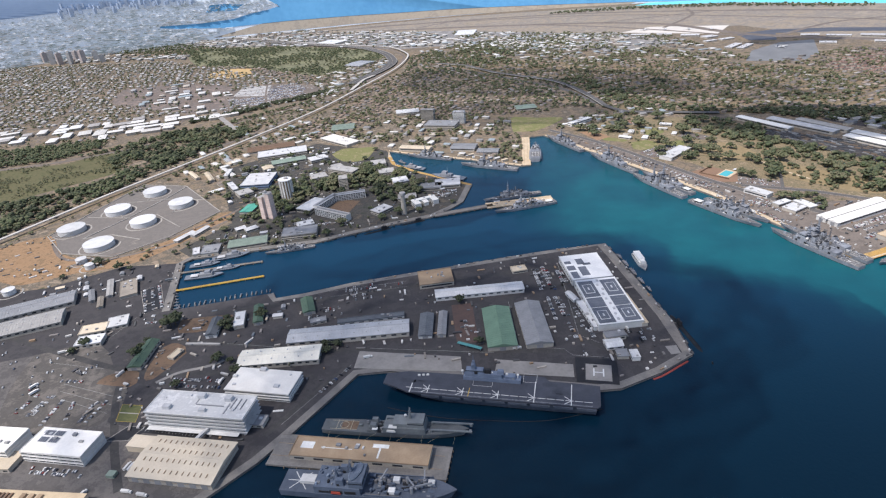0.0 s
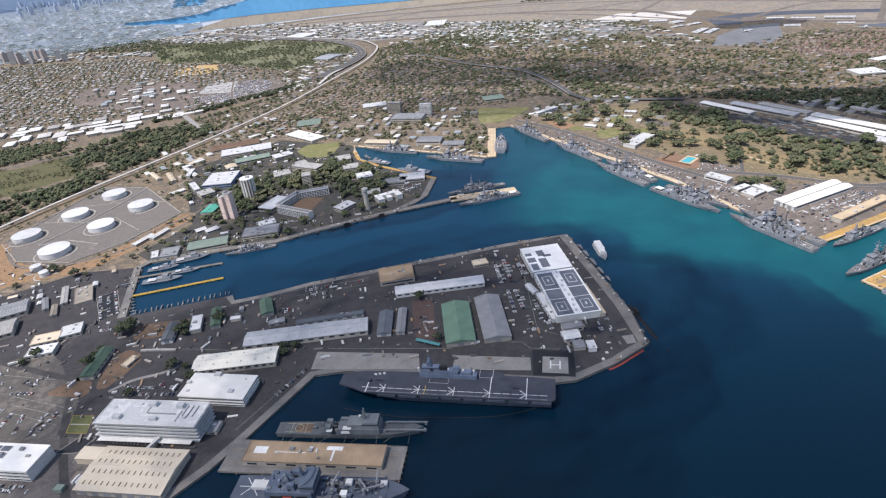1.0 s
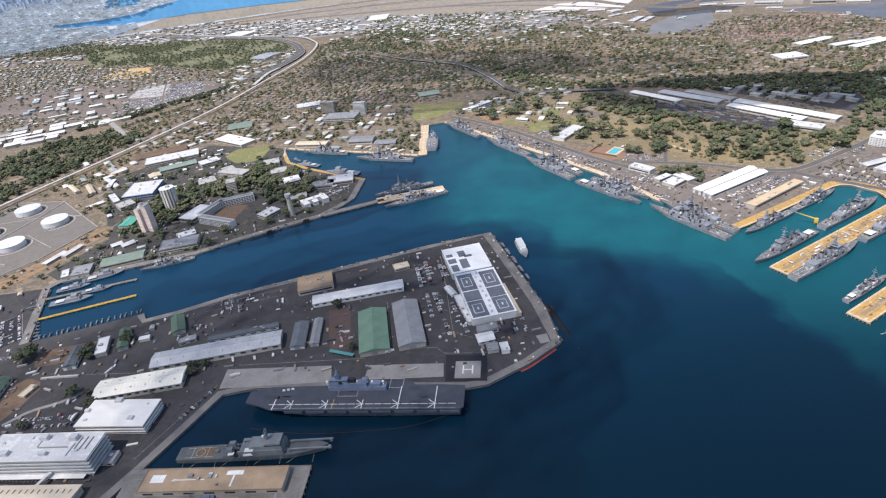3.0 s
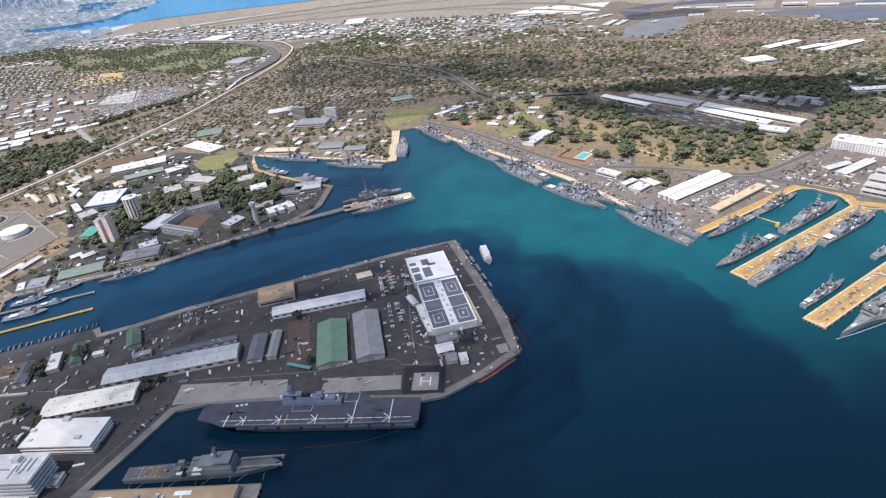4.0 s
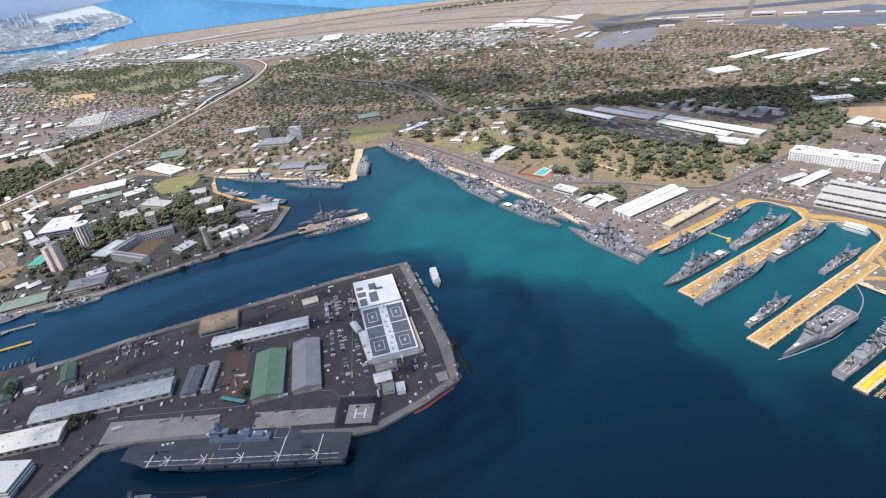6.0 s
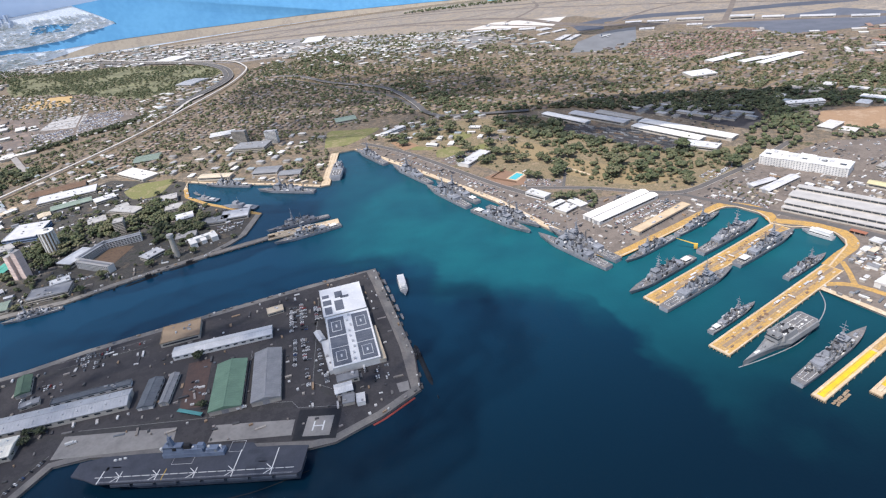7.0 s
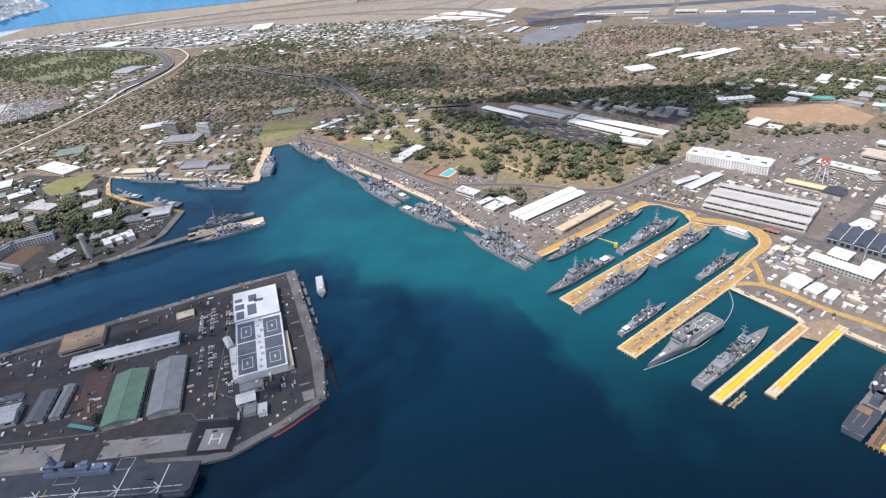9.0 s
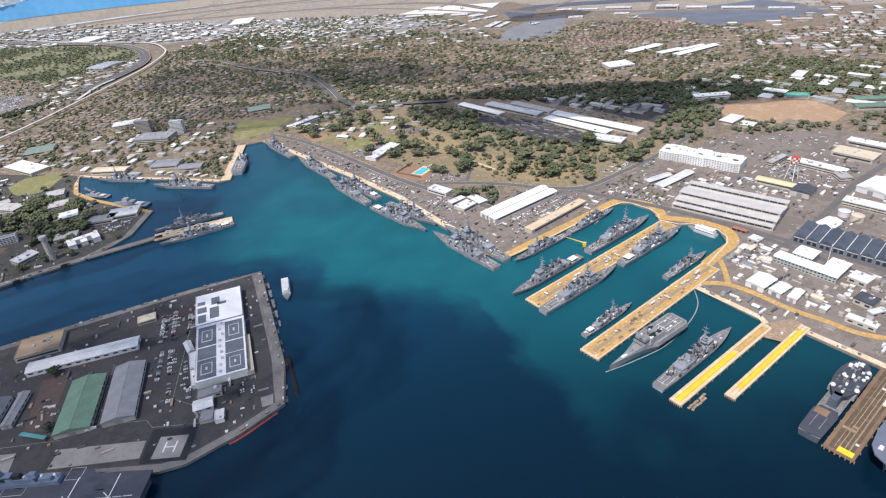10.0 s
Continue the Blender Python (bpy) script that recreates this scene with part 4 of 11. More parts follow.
def far_tower(x, y, w, d, h, rot, k):
    """A distant block of flats: shaft, balcony bands, lift house."""
    e = thing("tower_block", x, y, Z0, rot, "pale block of flats standing in the far town", "tower block", "far tower blocks")
    # shaft colours are dulled towards grey-blue to take in the haze
    shaft = part("shaft", box_bm((0, 0, 0, w, d, h)), (BLUEROOF, PINKWALL, WALL)[k], e)
    for i in range(10):
        part("balcony_band", box_bm((0, 0, h * (i + 0.5) / 10.5, w + 1.0, d + 1.0, h * 0.025)), WALL, shaft)
    part("lift_house", box_bm((0, 0, h, w * 0.4, d * 0.5, 5)), WALL, e)


for k, (tx, ty, th) in enumerate(((-2400, 3640, 78), (-2330, 3600, 66), (-2255, 3585, 70), (-2210, 3640, 60), (-2190, 3600, 72), (-2130, 3640, 58), (-2480, 3700, 64), (-2620, 3790, 76), (-2660, 3800, 70), (-2300, 3720, 56), (-2050, 3560, 44))):
    far_tower(tx, ty, 30, 18, th, 20 + 37 * k % 90, (0, 1, 0, 2, 1)[k % 5])

# ---------------------------------------------------------------- kinds of building
BLUEWALL = surf("blue_wall", (0.22, 0.29, 0.42), (0.17, 0.23, 0.35), 2, 12)
GREENWALL = surf("pale_green_wall", (0.42, 0.44, 0.41), (0.33, 0.35, 0.33), 2, 12)
WALLROOF = surf("gravel_roof", (0.42, 0.41, 0.39), (0.32, 0.31, 0.3), 2, 12)
SANDROOF = surf("sand_roof", (0.6, 0.48, 0.32), (0.48, 0.37, 0.25), 2, 12)
CREAMROOF = surf("cream_roof", (0.62, 0.56, 0.33), (0.5, 0.45, 0.28), 2, 12)
TEALROOF = surf("teal_roof", (0.1, 0.36, 0.28), (0.08, 0.29, 0.23), 2, 12)
PALEROOF_1 = surf("pale_grey_roof", (0.6, 0.6, 0.6), (0.45, 0.45, 0.46), 2, 12)
PALEGREEN = surf("pale_green_roof", (0.25, 0.31, 0.26), (0.19, 0.24, 0.2), 2, 12)
SLATE = surf("slate_blue_roof", (0.13, 0.145, 0.16), (0.095, 0.105, 0.12), 2, 12, 0.6)
DUSTY = surf("dusty_tan_roof", (0.3, 0.265, 0.22), (0.22, 0.195, 0.165), 2, 12)
FOOT = []      # plan outlines of what stands on the ground


def footprint(x, y, w, d, rot, grow=3.0):
    c, s = math.cos(radians(rot)), math.sin(radians(rot))
    a, b = w / 2 + grow, d / 2 + grow
    FOOT.append([(x + px * c - py * s, y + px * s + py * c) for px, py in ((-a, -b), (a, -b), (a, b), (-a, b))])


def ribbed_roof(h, w, d, rise, over=0.7, step=4.0):
    """A pitched sheet-metal roof with standing ribs, all one skin, its ridge along w."""
    bm = bmesh.new()
    a, b = w / 2 + over, d / 2 + over
    n = max(4, min(44, int(w / step)))
    xs = []
    for i in range(n + 1):
        c = -a + 0.5 + (2 * a - 1.0) * i / n
        xs += [(c - 0.35, 0), (c - 0.25, 0.22), (c + 0.25, 0.22), (c + 0.35, 0)]
    xs = [(-a, 0)] + xs + [(a, 0)]
    rows = []
    for px, up in xs:
        rows.append([bm.verts.new((px, -b, h - 0.35)), bm.verts.new((px, -b, h + up)), bm.verts.new((px, 0, h + rise + up)), bm.verts.new((px, b, h + up)), bm.verts.new((px, b, h - 0.35))])
    for p, q in zip(rows, rows[1:]):
        for i in range(4):
            bm.faces.new((p[i], q[i], q[i + 1], p[i + 1]))
    bm.faces.new(rows[0])
    bm.faces.new(rows[-1][::-1])
    return bm


def windows(e, w, d, z, hh, n, single):
    """Windows along both long walls: one by one, or a strip where they are far off."""
    if not single or n < 2:
        part("window_strip", box_bm((0, 0, z, w * 0.9, d + 0.16, hh)), GLASS, e)
        return
    first = part("window", box_bm((0, 0, 0, w / n * 0.5, 0.16, hh)), GLASS, e)
    for i in range(n):
        for sy in (-1, 1):
            o = first if i == 0 and sy == -1 else new("window", first.data)
            o.parent = e
            o.location = (-w / 2 + w * (i + 0.5) / n, sy * (d / 2 + 0.05), z)


def shed(x, y, w, d, h, rot, roof, wall, label, rise=2.5, vents=False):
    """A gabled shed: walls, ribbed roof, doors, a row of windows, and vents along the slopes."""
    footprint(x, y, w, d, rot)
    e = thing("shed", x, y, Z0, rot, label, "shed")
    bm = box_bm((0, 0, 0, w, d, h))
    part("wall", bm, wall, e)
    part("roof", ribbed_roof(h, w, d, rise), roof, e)
    part("ridge_cap", box_bm((0, 0, h + rise - 0.1, w + 1.2, 0.9, 0.35)), roof, e)
    for sx in (-1, 1):
        part("door", box_bm((sx * (w / 2 + 0.1), 0, 0, 0.3, min(8, d * 0.4), h * 0.75)), GREYROOF, e)
    windows(e, w, d, h * 0.45, h * 0.28, min(12, int(w / 9)), y < 760)
    if vents:
        k = max(3, int(w / 15))
        for i in range(k):
            for sy in (-1, 1):
                yy = sy * d * 0.26
                part("roof_vent", box_bm((-w / 2 + w * (i + 0.5) / k, yy, h + rise * 0.45, 1.6, 1.6, 1.5, 0, 0.7)), PALEROOF_1, e)
    return e


def flat_block(x, y, w, d, h, rot, roof, wall, label, storeys=1):
    """A flat-roofed block: storeys with ribbon windows, parapet, roof plant."""
    footprint(x, y, w, d, rot)
    e = thing("building", x, y, Z0, rot, label, "building")
    part("wall", box_bm((0, 0, 0, w, d, h)), wall, e)
    bm = box_bm((0, 0, h, w + 0.8, d + 0.8, 0.5))
    part("roof", bm, roof, e)
    t = 0.5
    bm = box_bm((0, d / 2 + 0.15, h + 0.5, w + 0.8, t, 0.7), (0, -d / 2 - 0.15, h + 0.5, w + 0.8, t, 0.7), (w / 2 + 0.15, 0, h + 0.5, t, d - 0.25, 0.7), (-w / 2 - 0.15, 0, h + 0.5, t, d - 0.25, 0.7))
    part("parapet", bm, roof, e)
    st = h / storeys
    if storeys > 1:
        for k in range(storeys):
            z = k * st + st * 0.38
            part("window_band", box_bm((0, 0, z, w + 0.14, d + 0.14, st * 0.36)), GLASS, e)
            if y < 760:
                n = max(4, int(w / 9))
                pier_me = None
                for i in range(n + 1):
                    px = -w / 2 + w * i / n
                    if pier_me is None:
                        o = part("mullion", box_bm((0, 0, 0, 0.7, d + 0.3, st * 0.36)), wall, e)
                        pier_me = o.data
                    else:
                        o = new("mullion", pier_me)
                        o.parent = e
                    o.location = (px, 0, z)
            bm = bmesh.new()
            add_box(bm, 0, 0, z + st * 0.42, w + 1.0, d + 1.0, 0.3)
            part("ledge", bm, wall, e)
    else:
        windows(e, w, d, h * 0.35, h * 0.35, max(2, min(7, int(w / 8))), y < 760)
    rng = random.Random(int(abs(x * 7 + y * 3)))
    for i in range(min(6, int(w * d / 320) + 1)):
        pw, pd, ph = rng.uniform(1.5, 5), rng.uniform(1.5, 4), rng.uniform(0.8, 2.4)
        px, py = rng.uniform(-w * 0.4, w * 0.4), rng.uniform(-d * 0.36, d * 0.36)
        part("roof_plant", box_bm((px, py, h + 0.5, pw, pd, ph)), rng.choice((PALEROOF_1, GREYROOF, WALLROOF)), e)
    return e

# ---------------------------------------------------------------- buildings, by district

# the peninsula
shed(40.6, 632.2, 88.4, 37.0, 7.0, -88.5, GREENROOF, WALL, "large shed with a ribbed green metal roof on the peninsula", 4.0)
shed(86.5, 637.0, 95.9, 33.9, 7.0, -87.3, GREYROOF, WALL, "large shed with a grey corrugated metal roof on the peninsula", 4.0)
shed(20.0, 727.4, 130.0, 21.3, 7.0, 3.8, WHITE, WHITEWALL, "long white shed with rows of small windows", 2.0)
flat_block(-45.2, 772.3, 52.1, 41.3, 7.0, 6.9, TAN, WALL, "tan flat-roofed storehouse near the quay edge", 1)
shed(-161.4, 641.3, 163.0, 29.8, 8.0, 2.9, BLUEROOF, WALL, "very long warehouse with a pale blue-grey roof", 3.0, True)
shed(-244.8, 597.2, 104.1, 31.4, 8.0, 2.1, surf("cream_white_roof", (0.8, 0.765, 0.66), (0.7, 0.665, 0.575), 2, 16, 0.7), WALL, "long warehouse with a white roof", 2.5, True)
flat_block(-135.4, 675.2, 93.4, 10.2, 4.0, 5.7, SLATE, WHITEWALL, "narrow white row of stores", 1)
shed(-56.8, 649.6, 52.0, 18.1, 5.0, 88.3, SLATE, WHITEWALL, "small grey gabled store on the peninsula", 2.5)
shed(-34.7, 650.9, 54.2, 10.8, 5.0, 87.5, GREYROOF, WALL, "narrow grey gabled store on the peninsula", 2.0)
shed(179.2, 584.2, 20.6, 16.0, 5.0, 5.5, WHITE, WHITEWALL, "white fabric shelter near the helipad", 3.0)
flat_block(198.5, 560.0, 14.9, 9.5, 5.0, -89.0, WHITE, WHITEWALL, "small white cube of stores", 1)
flat_block(184.5, 564.3, 14.1, 13.6, 4.0, 89.1, GREYROOF, WALL, "small grey hut near the helipad", 1)
shed(150.6, 698.6, 23.1, 8.3, 4.0, -70.1, WHITE, WHITEWALL, "white curved shelter beside the hall", 2.0)
flat_block(85.0, 786.0, 22.9, 15.5, 4.0, 10.5, BEIGE, WALL, "low beige flat-roofed store", 1)
shed(-233.5, 717, 40, 17, 6.0, -72.4, DARKGREEN, WALL, "small green-roofed gabled store", 3.0)
shed(-303.0, 702.2, 46, 13, 6.0, -76, DARKGREEN, WALL, "grey-green gabled store beside trees", 2.5)
flat_block(-327, 690.9, 36, 14, 6.0, -77.9, WHITE, WALL, "white two-storey block by trees", 2)
shed(-359, 676, 42, 15, 6.0, -84, SLATE, WHITEWALL, "slate-roofed gabled block by the road", 3.0)
flat_block(-210.8, 677.9, 22.3, 10.7, 4.0, 15.7, GREYROOF, WALL, "low grey store beside a road", 1)

# the yard to the west
flat_block(-242.3, 484.9, 19.0, 15.3, 4.0, -8.4, GREYROOF, WALL, "low grey annex of an office", 1)
flat_block(-447.4, 458.3, 74.4, 35.0, 14.0, -10.1, BRIGHTROOF, WHITEWALL, "white office building with roof panels", 3)
flat_block(-539.0, 470.3, 76.2, 33.6, 14.0, -8.4, BRIGHTROOF, WHITEWALL, "white flat-roofed office building", 3)
flat_block(-524.7, 446.5, 65.9, 23.8, 5.0, -4.6, BEIGE, WALL, "low beige annex of an office", 1)
shed(-668.2, 707.1, 125.1, 41.1, 8.0, 21.8, WALLROOF, WALL, "long white-roofed shed in the yard", 2.5, True)
shed(-691.3, 756.8, 147.2, 38.7, 8.0, 23.7, GREYROOF, WALL, "long blue-grey shed with roof vents", 2.5, True)
shed(-436.0, 622.4, 58.7, 17.7, 6.0, -89.8, DARKGREEN, WALL, "dark green-roofed gabled shed in the yard", 3.0)
flat_block(-513.6, 706.2, 27.6, 27.3, 5.0, 18.7, WHITE, WALL, "pair of white-roofed stores", 1)
flat_block(-541.7, 691.0, 36.3, 22.6, 5.0, 12.9, BEIGE, WALL, "low beige-roofed store in the yard", 1)
flat_block(-530.9, 661.0, 35.4, 21.4, 6.0, 9.1, WHITE, WALL, "white-roofed workshop in the yard", 1)
flat_block(-392.2, 620.5, 19.4, 9.9, 3.0, 68.6, BEIGE, WALL, "small beige hut on bare ground", 1)
flat_block(-547.6, 807.3, 56.3, 26, 4.0, -64.6, DUSTY, WALL, "low dusty tan-roofed store in the yard", 1)
shed(-581, 812, 58, 9, 4.0, -64.6, WALLROOF, WALL, "long narrow grey shed in the yard", 1.2)
shed(-574, 768, 34, 8, 4.0, -64.6, DUSTY, WALL, "narrow tan shed in the yard", 1.2)
shed(-600, 790, 40, 8, 4.0, -60, GREYROOF, WALL, "narrow grey shed behind the tan store", 1.2)

# the submarine base
shed(-392.0, 947.6, 69.2, 31.8, 6.0, 11.7, PALEGREEN, WALL, "long shed with a pale green roof", 2.0)
flat_block(-301.3, 974.0, 63.9, 36.1, 8.0, 6.4, GREYROOF, WALL, "long grey block on the quayside", 2)
flat_block(-454.0, 927.6, 34.2, 30.9, 5.0, -81.8, GREYROOF, WALL, "grey flat-roofed store on the quayside", 1)
flat_block(-479.2, 922.9, 27.4, 11.6, 5.0, -70.5, PALEROOF_1, WALL, "small white store by the quay", 1)
flat_block(-463.0, 1272.1, 77.3, 65.5, 10.0, 89.7, PALEROOF_1, BLUEWALL, "white-roofed building with blue walls", 2)
flat_block(-459.2, 1480.4, 126.7, 52.5, 8.0, 14.4, PALEROOF_1, WALL, "long white-roofed hall among trees", 2)
flat_block(-319, 1560, 122, 44, 6.0, -44.5, BRIGHTROOF, WALL, "white flat-roofed hall among trees", 1)
flat_block(-154.7, 1051.3, 35.8, 25.6, 8.0, 47.8, PALEROOF_1, WALL, "pale two-storey block beside trees", 2)
flat_block(-61.9, 1163.9, 51.3, 30.2, 6.0, -3.6, GREYROOF, WALL, "grey flat-roofed store on the spit", 1)
flat_block(-22.9, 1176.6, 54.0, 38.2, 6.0, -0.5, PALEROOF_1, WALL, "white store on the spit", 1)
flat_block(-265.2, 1289.7, 72.3, 29.7, 14.0, -30.4, WALLROOF, WALL, "white four-storey barracks block", 4)
shed(-102.8, 1436.1, 83.1, 26.4, 8.0, -19.7, BEIGE, WALL, "pale long shed at the basin head", 1.5)
shed(21.2, 1418.3, 62.6, 42.9, 7.0, -15.6, GREYROOF, WALL, "grey shed at the basin head", 2.0)
shed(78.8, 1371.5, 52.6, 30.4, 7.0, -13.1, GREYROOF, WALL, "grey transit shed at the basin head", 2.0)
shed(-437.9, 1109.2, 39.1, 25.3, 5.0, 79.7, TEALROOF, WALL, "small hall with a bright teal roof", 2.0)
flat_block(-560.1, 1342.4, 48.8, 10.4, 7.0, -85.9, WHITE, WALL, "small white flat-roofed block", 1)
flat_block(-516.6, 1244.5, 57.8, 12.9, 7.0, -58.1, PALEROOF_1, WALL, "small white block among trees", 1)
shed(-647.1, 1346.9, 62.1, 10.3, 6.0, -52.3, BEIGE, WALL, "small beige gabled house", 2)
shed(-601.4, 1327.9, 66.9, 11.4, 6.0, -59.0, BEIGE, WALL, "small beige gabled house", 2)
flat_block(-577.5, 1433.8, 44.1, 17.7, 5.0, 68.1, BEIGE, WALL, "narrow beige barrack among trees", 1)
flat_block(-76, 1712, 40, 15, 34.0, -18, WALLROOF, WALL, "grey concrete slab block of flats", 10)
flat_block(16, 1660, 34, 14, 34.0, -18, PALEROOF_1, WHITEWALL, "pale slender block of flats", 10)
flat_block(-35.2, 1622.7, 91.7, 53.6, 14.0, -17.3, GREYROOF, WALL, "low grey school block", 3)
shed(-505.0, 1540.3, 126.4, 47.3, 6.0, 17.1, BROWNROOF, WALL, "long brown-roofed shed by the freeway", 2.0)
shed(-426.5, 1412.3, 84.9, 32.1, 6.0, 19.8, PALEGREEN, WALL, "long pale green-roofed base shed", 2.0)
flat_block(-252.0, 1198.4, 23.9, 18.6, 26.0, -79.5, WALLROOF, WALL, "grey concrete tower among trees", 8)
flat_block(-297.5, 1006.3, 30.6, 21.8, 8.0, 23.3, WHITE, WHITEWALL, "white two-storey office by the quay", 2)
shed(-404.7, 1008.0, 22.6, 15.0, 5.0, 37.0, PALEROOF_1, WALL, "small pale shed in the base", 1.5)
shed(-426.5, 1012.1, 18.7, 13.9, 5.0, 33.1, PALEROOF_1, WALL, "small pale shed in the base", 1.5)
flat_block(-189.1, 1334.5, 35.0, 33.7, 9.0, 11.5, WALLROOF, WALL, "grey two-storey base block", 3)
flat_block(-164.0, 1269.6, 35.5, 31.1, 9.0, 9.8, WALLROOF, WALL, "white two-storey base block", 3)
flat_block(-127.9, 1203.9, 34.0, 32.7, 9.0, 15.8, PALEROOF_1, WALL, "white base block beside the spit", 3)
flat_block(-107.3, 1112.6, 37.6, 24.2, 6.0, 5.9, WALLROOF, WALL, "low grey block behind the quay", 2)
shed(-329.0, 1693.1, 67.1, 60.9, 6.0, 5.6, PALEGREEN, WALL, "green-roofed hall among trees", 2.0)
shed(221.3, 1766.2, 61.4, 46.7, 7.0, 5.6, PALEGREEN, WALL, "pale green-roofed hall by the field", 2.0)
flat_block(-143.8, 1817.6, 71.6, 44.5, 7.0, 5.8, WHITE, WALL, "white-roofed school wing on the slope", 2)
flat_block(-290.1, 1336.2, 25.1, 24.5, 7.0, 27.4, WALLROOF, WALL, "grey flat-roofed base office", 2)
flat_block(-475.9, 1198.9, 33.5, 31.1, 8.0, -52.9, WALLROOF, WALL, "grey base block below the tower", 2)
shed(-467.5, 1364.3, 28.1, 25.3, 6.0, -62.0, BEIGE, WALL, "beige shed in the base", 2.0)
flat_block(-349.9, 1405.9, 45.0, 31.9, 8.0, 29.7, PALEROOF_1, WALL, "pale office by the base road", 2)
flat_block(-321.4, 1267.9, 35.9, 32.9, 9.0, 22.7, WALLROOF, WALL, "grey three-storey block among base trees", 3)
shed(-529.1, 992.2, 43.2, 10.8, 5.0, 62.8, WHITE, WALL, "narrow white shed beside the tank farm", 1.5)
shed(-505.9, 1012.1, 41.4, 10.7, 5.0, 65.7, WHITE, WALL, "narrow white shed beside the tanks", 1.5)

# the shipyard shore
shed(680.6, 894.9, 145.6, 17.0, 8.0, 22.7, BRIGHTROOF, WHITEWALL, "long white-roofed transit shed in two bays", 2.5)
shed(672.6, 913.6, 145.6, 17.0, 8.0, 22.7, BRIGHTROOF, WHITEWALL, "second bay of the long white transit shed", 2.5)
flat_block(715.5, 837.5, 134.6, 15.6, 7.0, 25.7, SANDROOF, WALL, "long sand-coloured quayside shed", 1)
shed(962.4, 881.2, 89.5, 17.5, 6.0, 20.6, PALEROOF_1, WALL, "pale ridged shed in the shipyard", 2.0)
shed(938.6, 896.6, 53.8, 13.5, 6.0, 11.0, PALEROOF_1, WALL, "pale ridged shed beside another", 2.0)
flat_block(1167.8, 875.2, 49.7, 11.2, 8.0, 20.4, WALLROOF, WALL, "grey flat-roofed wing of offices", 2)
flat_block(1207.9, 825.0, 94.3, 20.0, 8.0, -66.3, WHITE, WALL, "long white-roofed office wing", 2)
flat_block(1209.7, 773.1, 25.5, 19.0, 8.0, 71.7, WALLROOF, WALL, "grey flat-roofed office in the shipyard", 2)
shed(1100.1, 798.3, 61.0, 17.7, 7.0, -59.5, CREAMROOF, WALL, "long cream-roofed shed in the shipyard", 2.5)
shed(1115.7, 754.8, 31.6, 29.3, 9.0, 26.5, DARKROOF, WALL, "dark-roofed workshop in the shipyard", 3)
shed(1227.0, 717.2, 57.6, 43.3, 10.0, 16.5, WHITE, WHITEWALL, "big white gabled shed in the shipyard", 5)
flat_block(1163.8, 671.4, 76.3, 20.3, 8.0, -61.2, WHITE, WALL, "long white-roofed store in the shipyard", 2)
flat_block(1062.9, 648.6, 23.7, 20.9, 8.0, -70.3, WHITE, WALL, "white-roofed store in the shipyard", 1)
shed(879.0, 564.4, 31.0, 23.6, 8.0, 20.3, WHITE, WHITEWALL, "white fabric shelter in the yard", 2)
shed(888.7, 542.9, 24.9, 15.1, 7.0, 19.0, WHITE, WHITEWALL, "white fabric shelter beside another", 2)
shed(896.5, 525.6, 23.7, 10.6, 7.0, 26.3, WHITE, WHITEWALL, "smaller white fabric shelter", 2)
flat_block(925.8, 457.7, 31.6, 10.2, 6.0, -64.5, WHITE, WALL, "long white store by the yellow road", 1)
flat_block(956.8, 467.5, 20.0, 7.6, 5.0, -0.1, WHITE, WALL, "white hut by the ochre road", 1)
flat_block(909.0, 493.6, 12.0, 7.9, 5.0, 23.7, WHITE, WALL, "white hut in the shipyard yard", 1)
flat_block(963.2, 487.9, 21.1, 19.9, 7.0, -71.5, DARKROOF, WALL, "dark-roofed store in the shipyard", 1)
flat_block(994.1, 525.9, 22.5, 20.8, 7.0, -71.4, WHITE, WALL, "pale flat-roofed store in the yard", 1)
flat_block(945.2, 656.3, 15.6, 14.3, 6.0, -69.9, WHITE, WALL, "small white hut on the quayside", 1)
flat_block(562.5, 1013.9, 45.1, 19.9, 7.0, -55.7, WHITE, WHITEWALL, "low white pavilion by the road", 1)
flat_block(579.9, 961.9, 31.7, 13.0, 5.0, 24.2, WHITE, WALL, "white canopy roof by the road", 1)
flat_block(588.6, 937.3, 31.0, 24.9, 5.0, 30.1, WHITE, WALL, "white canopy roof beside another", 1)
flat_block(614.5, 950.0, 35.9, 17.7, 5.0, -70.2, WHITE, WALL, "narrow white canopy roof", 1)
flat_block(344, 1566, 76, 16, 9.0, 34, WHITE, WHITEWALL, "long white two-storey building at the channel head", 2)
flat_block(362, 1515, 20, 14, 7.0, 34, WALLROOF, WHITEWALL, "small pale office at the channel head", 2)
flat_block(551, 1489, 30, 14, 5.0, -30, WHITE, WALL, "low white hut beyond the park lawns", 1)
shed(424, 1407, 30, 14, 5.0, -38, WHITE, WALL, "white hall on a park lawn")
flat_block(496.3, 1263.1, 88.6, 29.6, 7.0, 42.3, WHITE, WHITEWALL, "white clubhouse among trees", 1)

# inland sheds
shed(778.0, 1437, 146, 23, 8.0, -63.0, BRIGHTROOF, WALL, "very long low warehouse roof inland", 1.3)
shed(850.4, 1398, 166.7, 29, 8.0, -60.2, PALEROOF_1, WALL, "very long low warehouse roof inland", 1.3)
shed(896.9, 1387, 128, 25, 8.0, -62.4, WALLROOF, WALL, "very long low warehouse roof inland", 1.3)
shed(935.2, 1217, 174, 28, 8.0, -63.4, BRIGHTROOF, WALL, "very long low warehouse roof inland", 1.3)
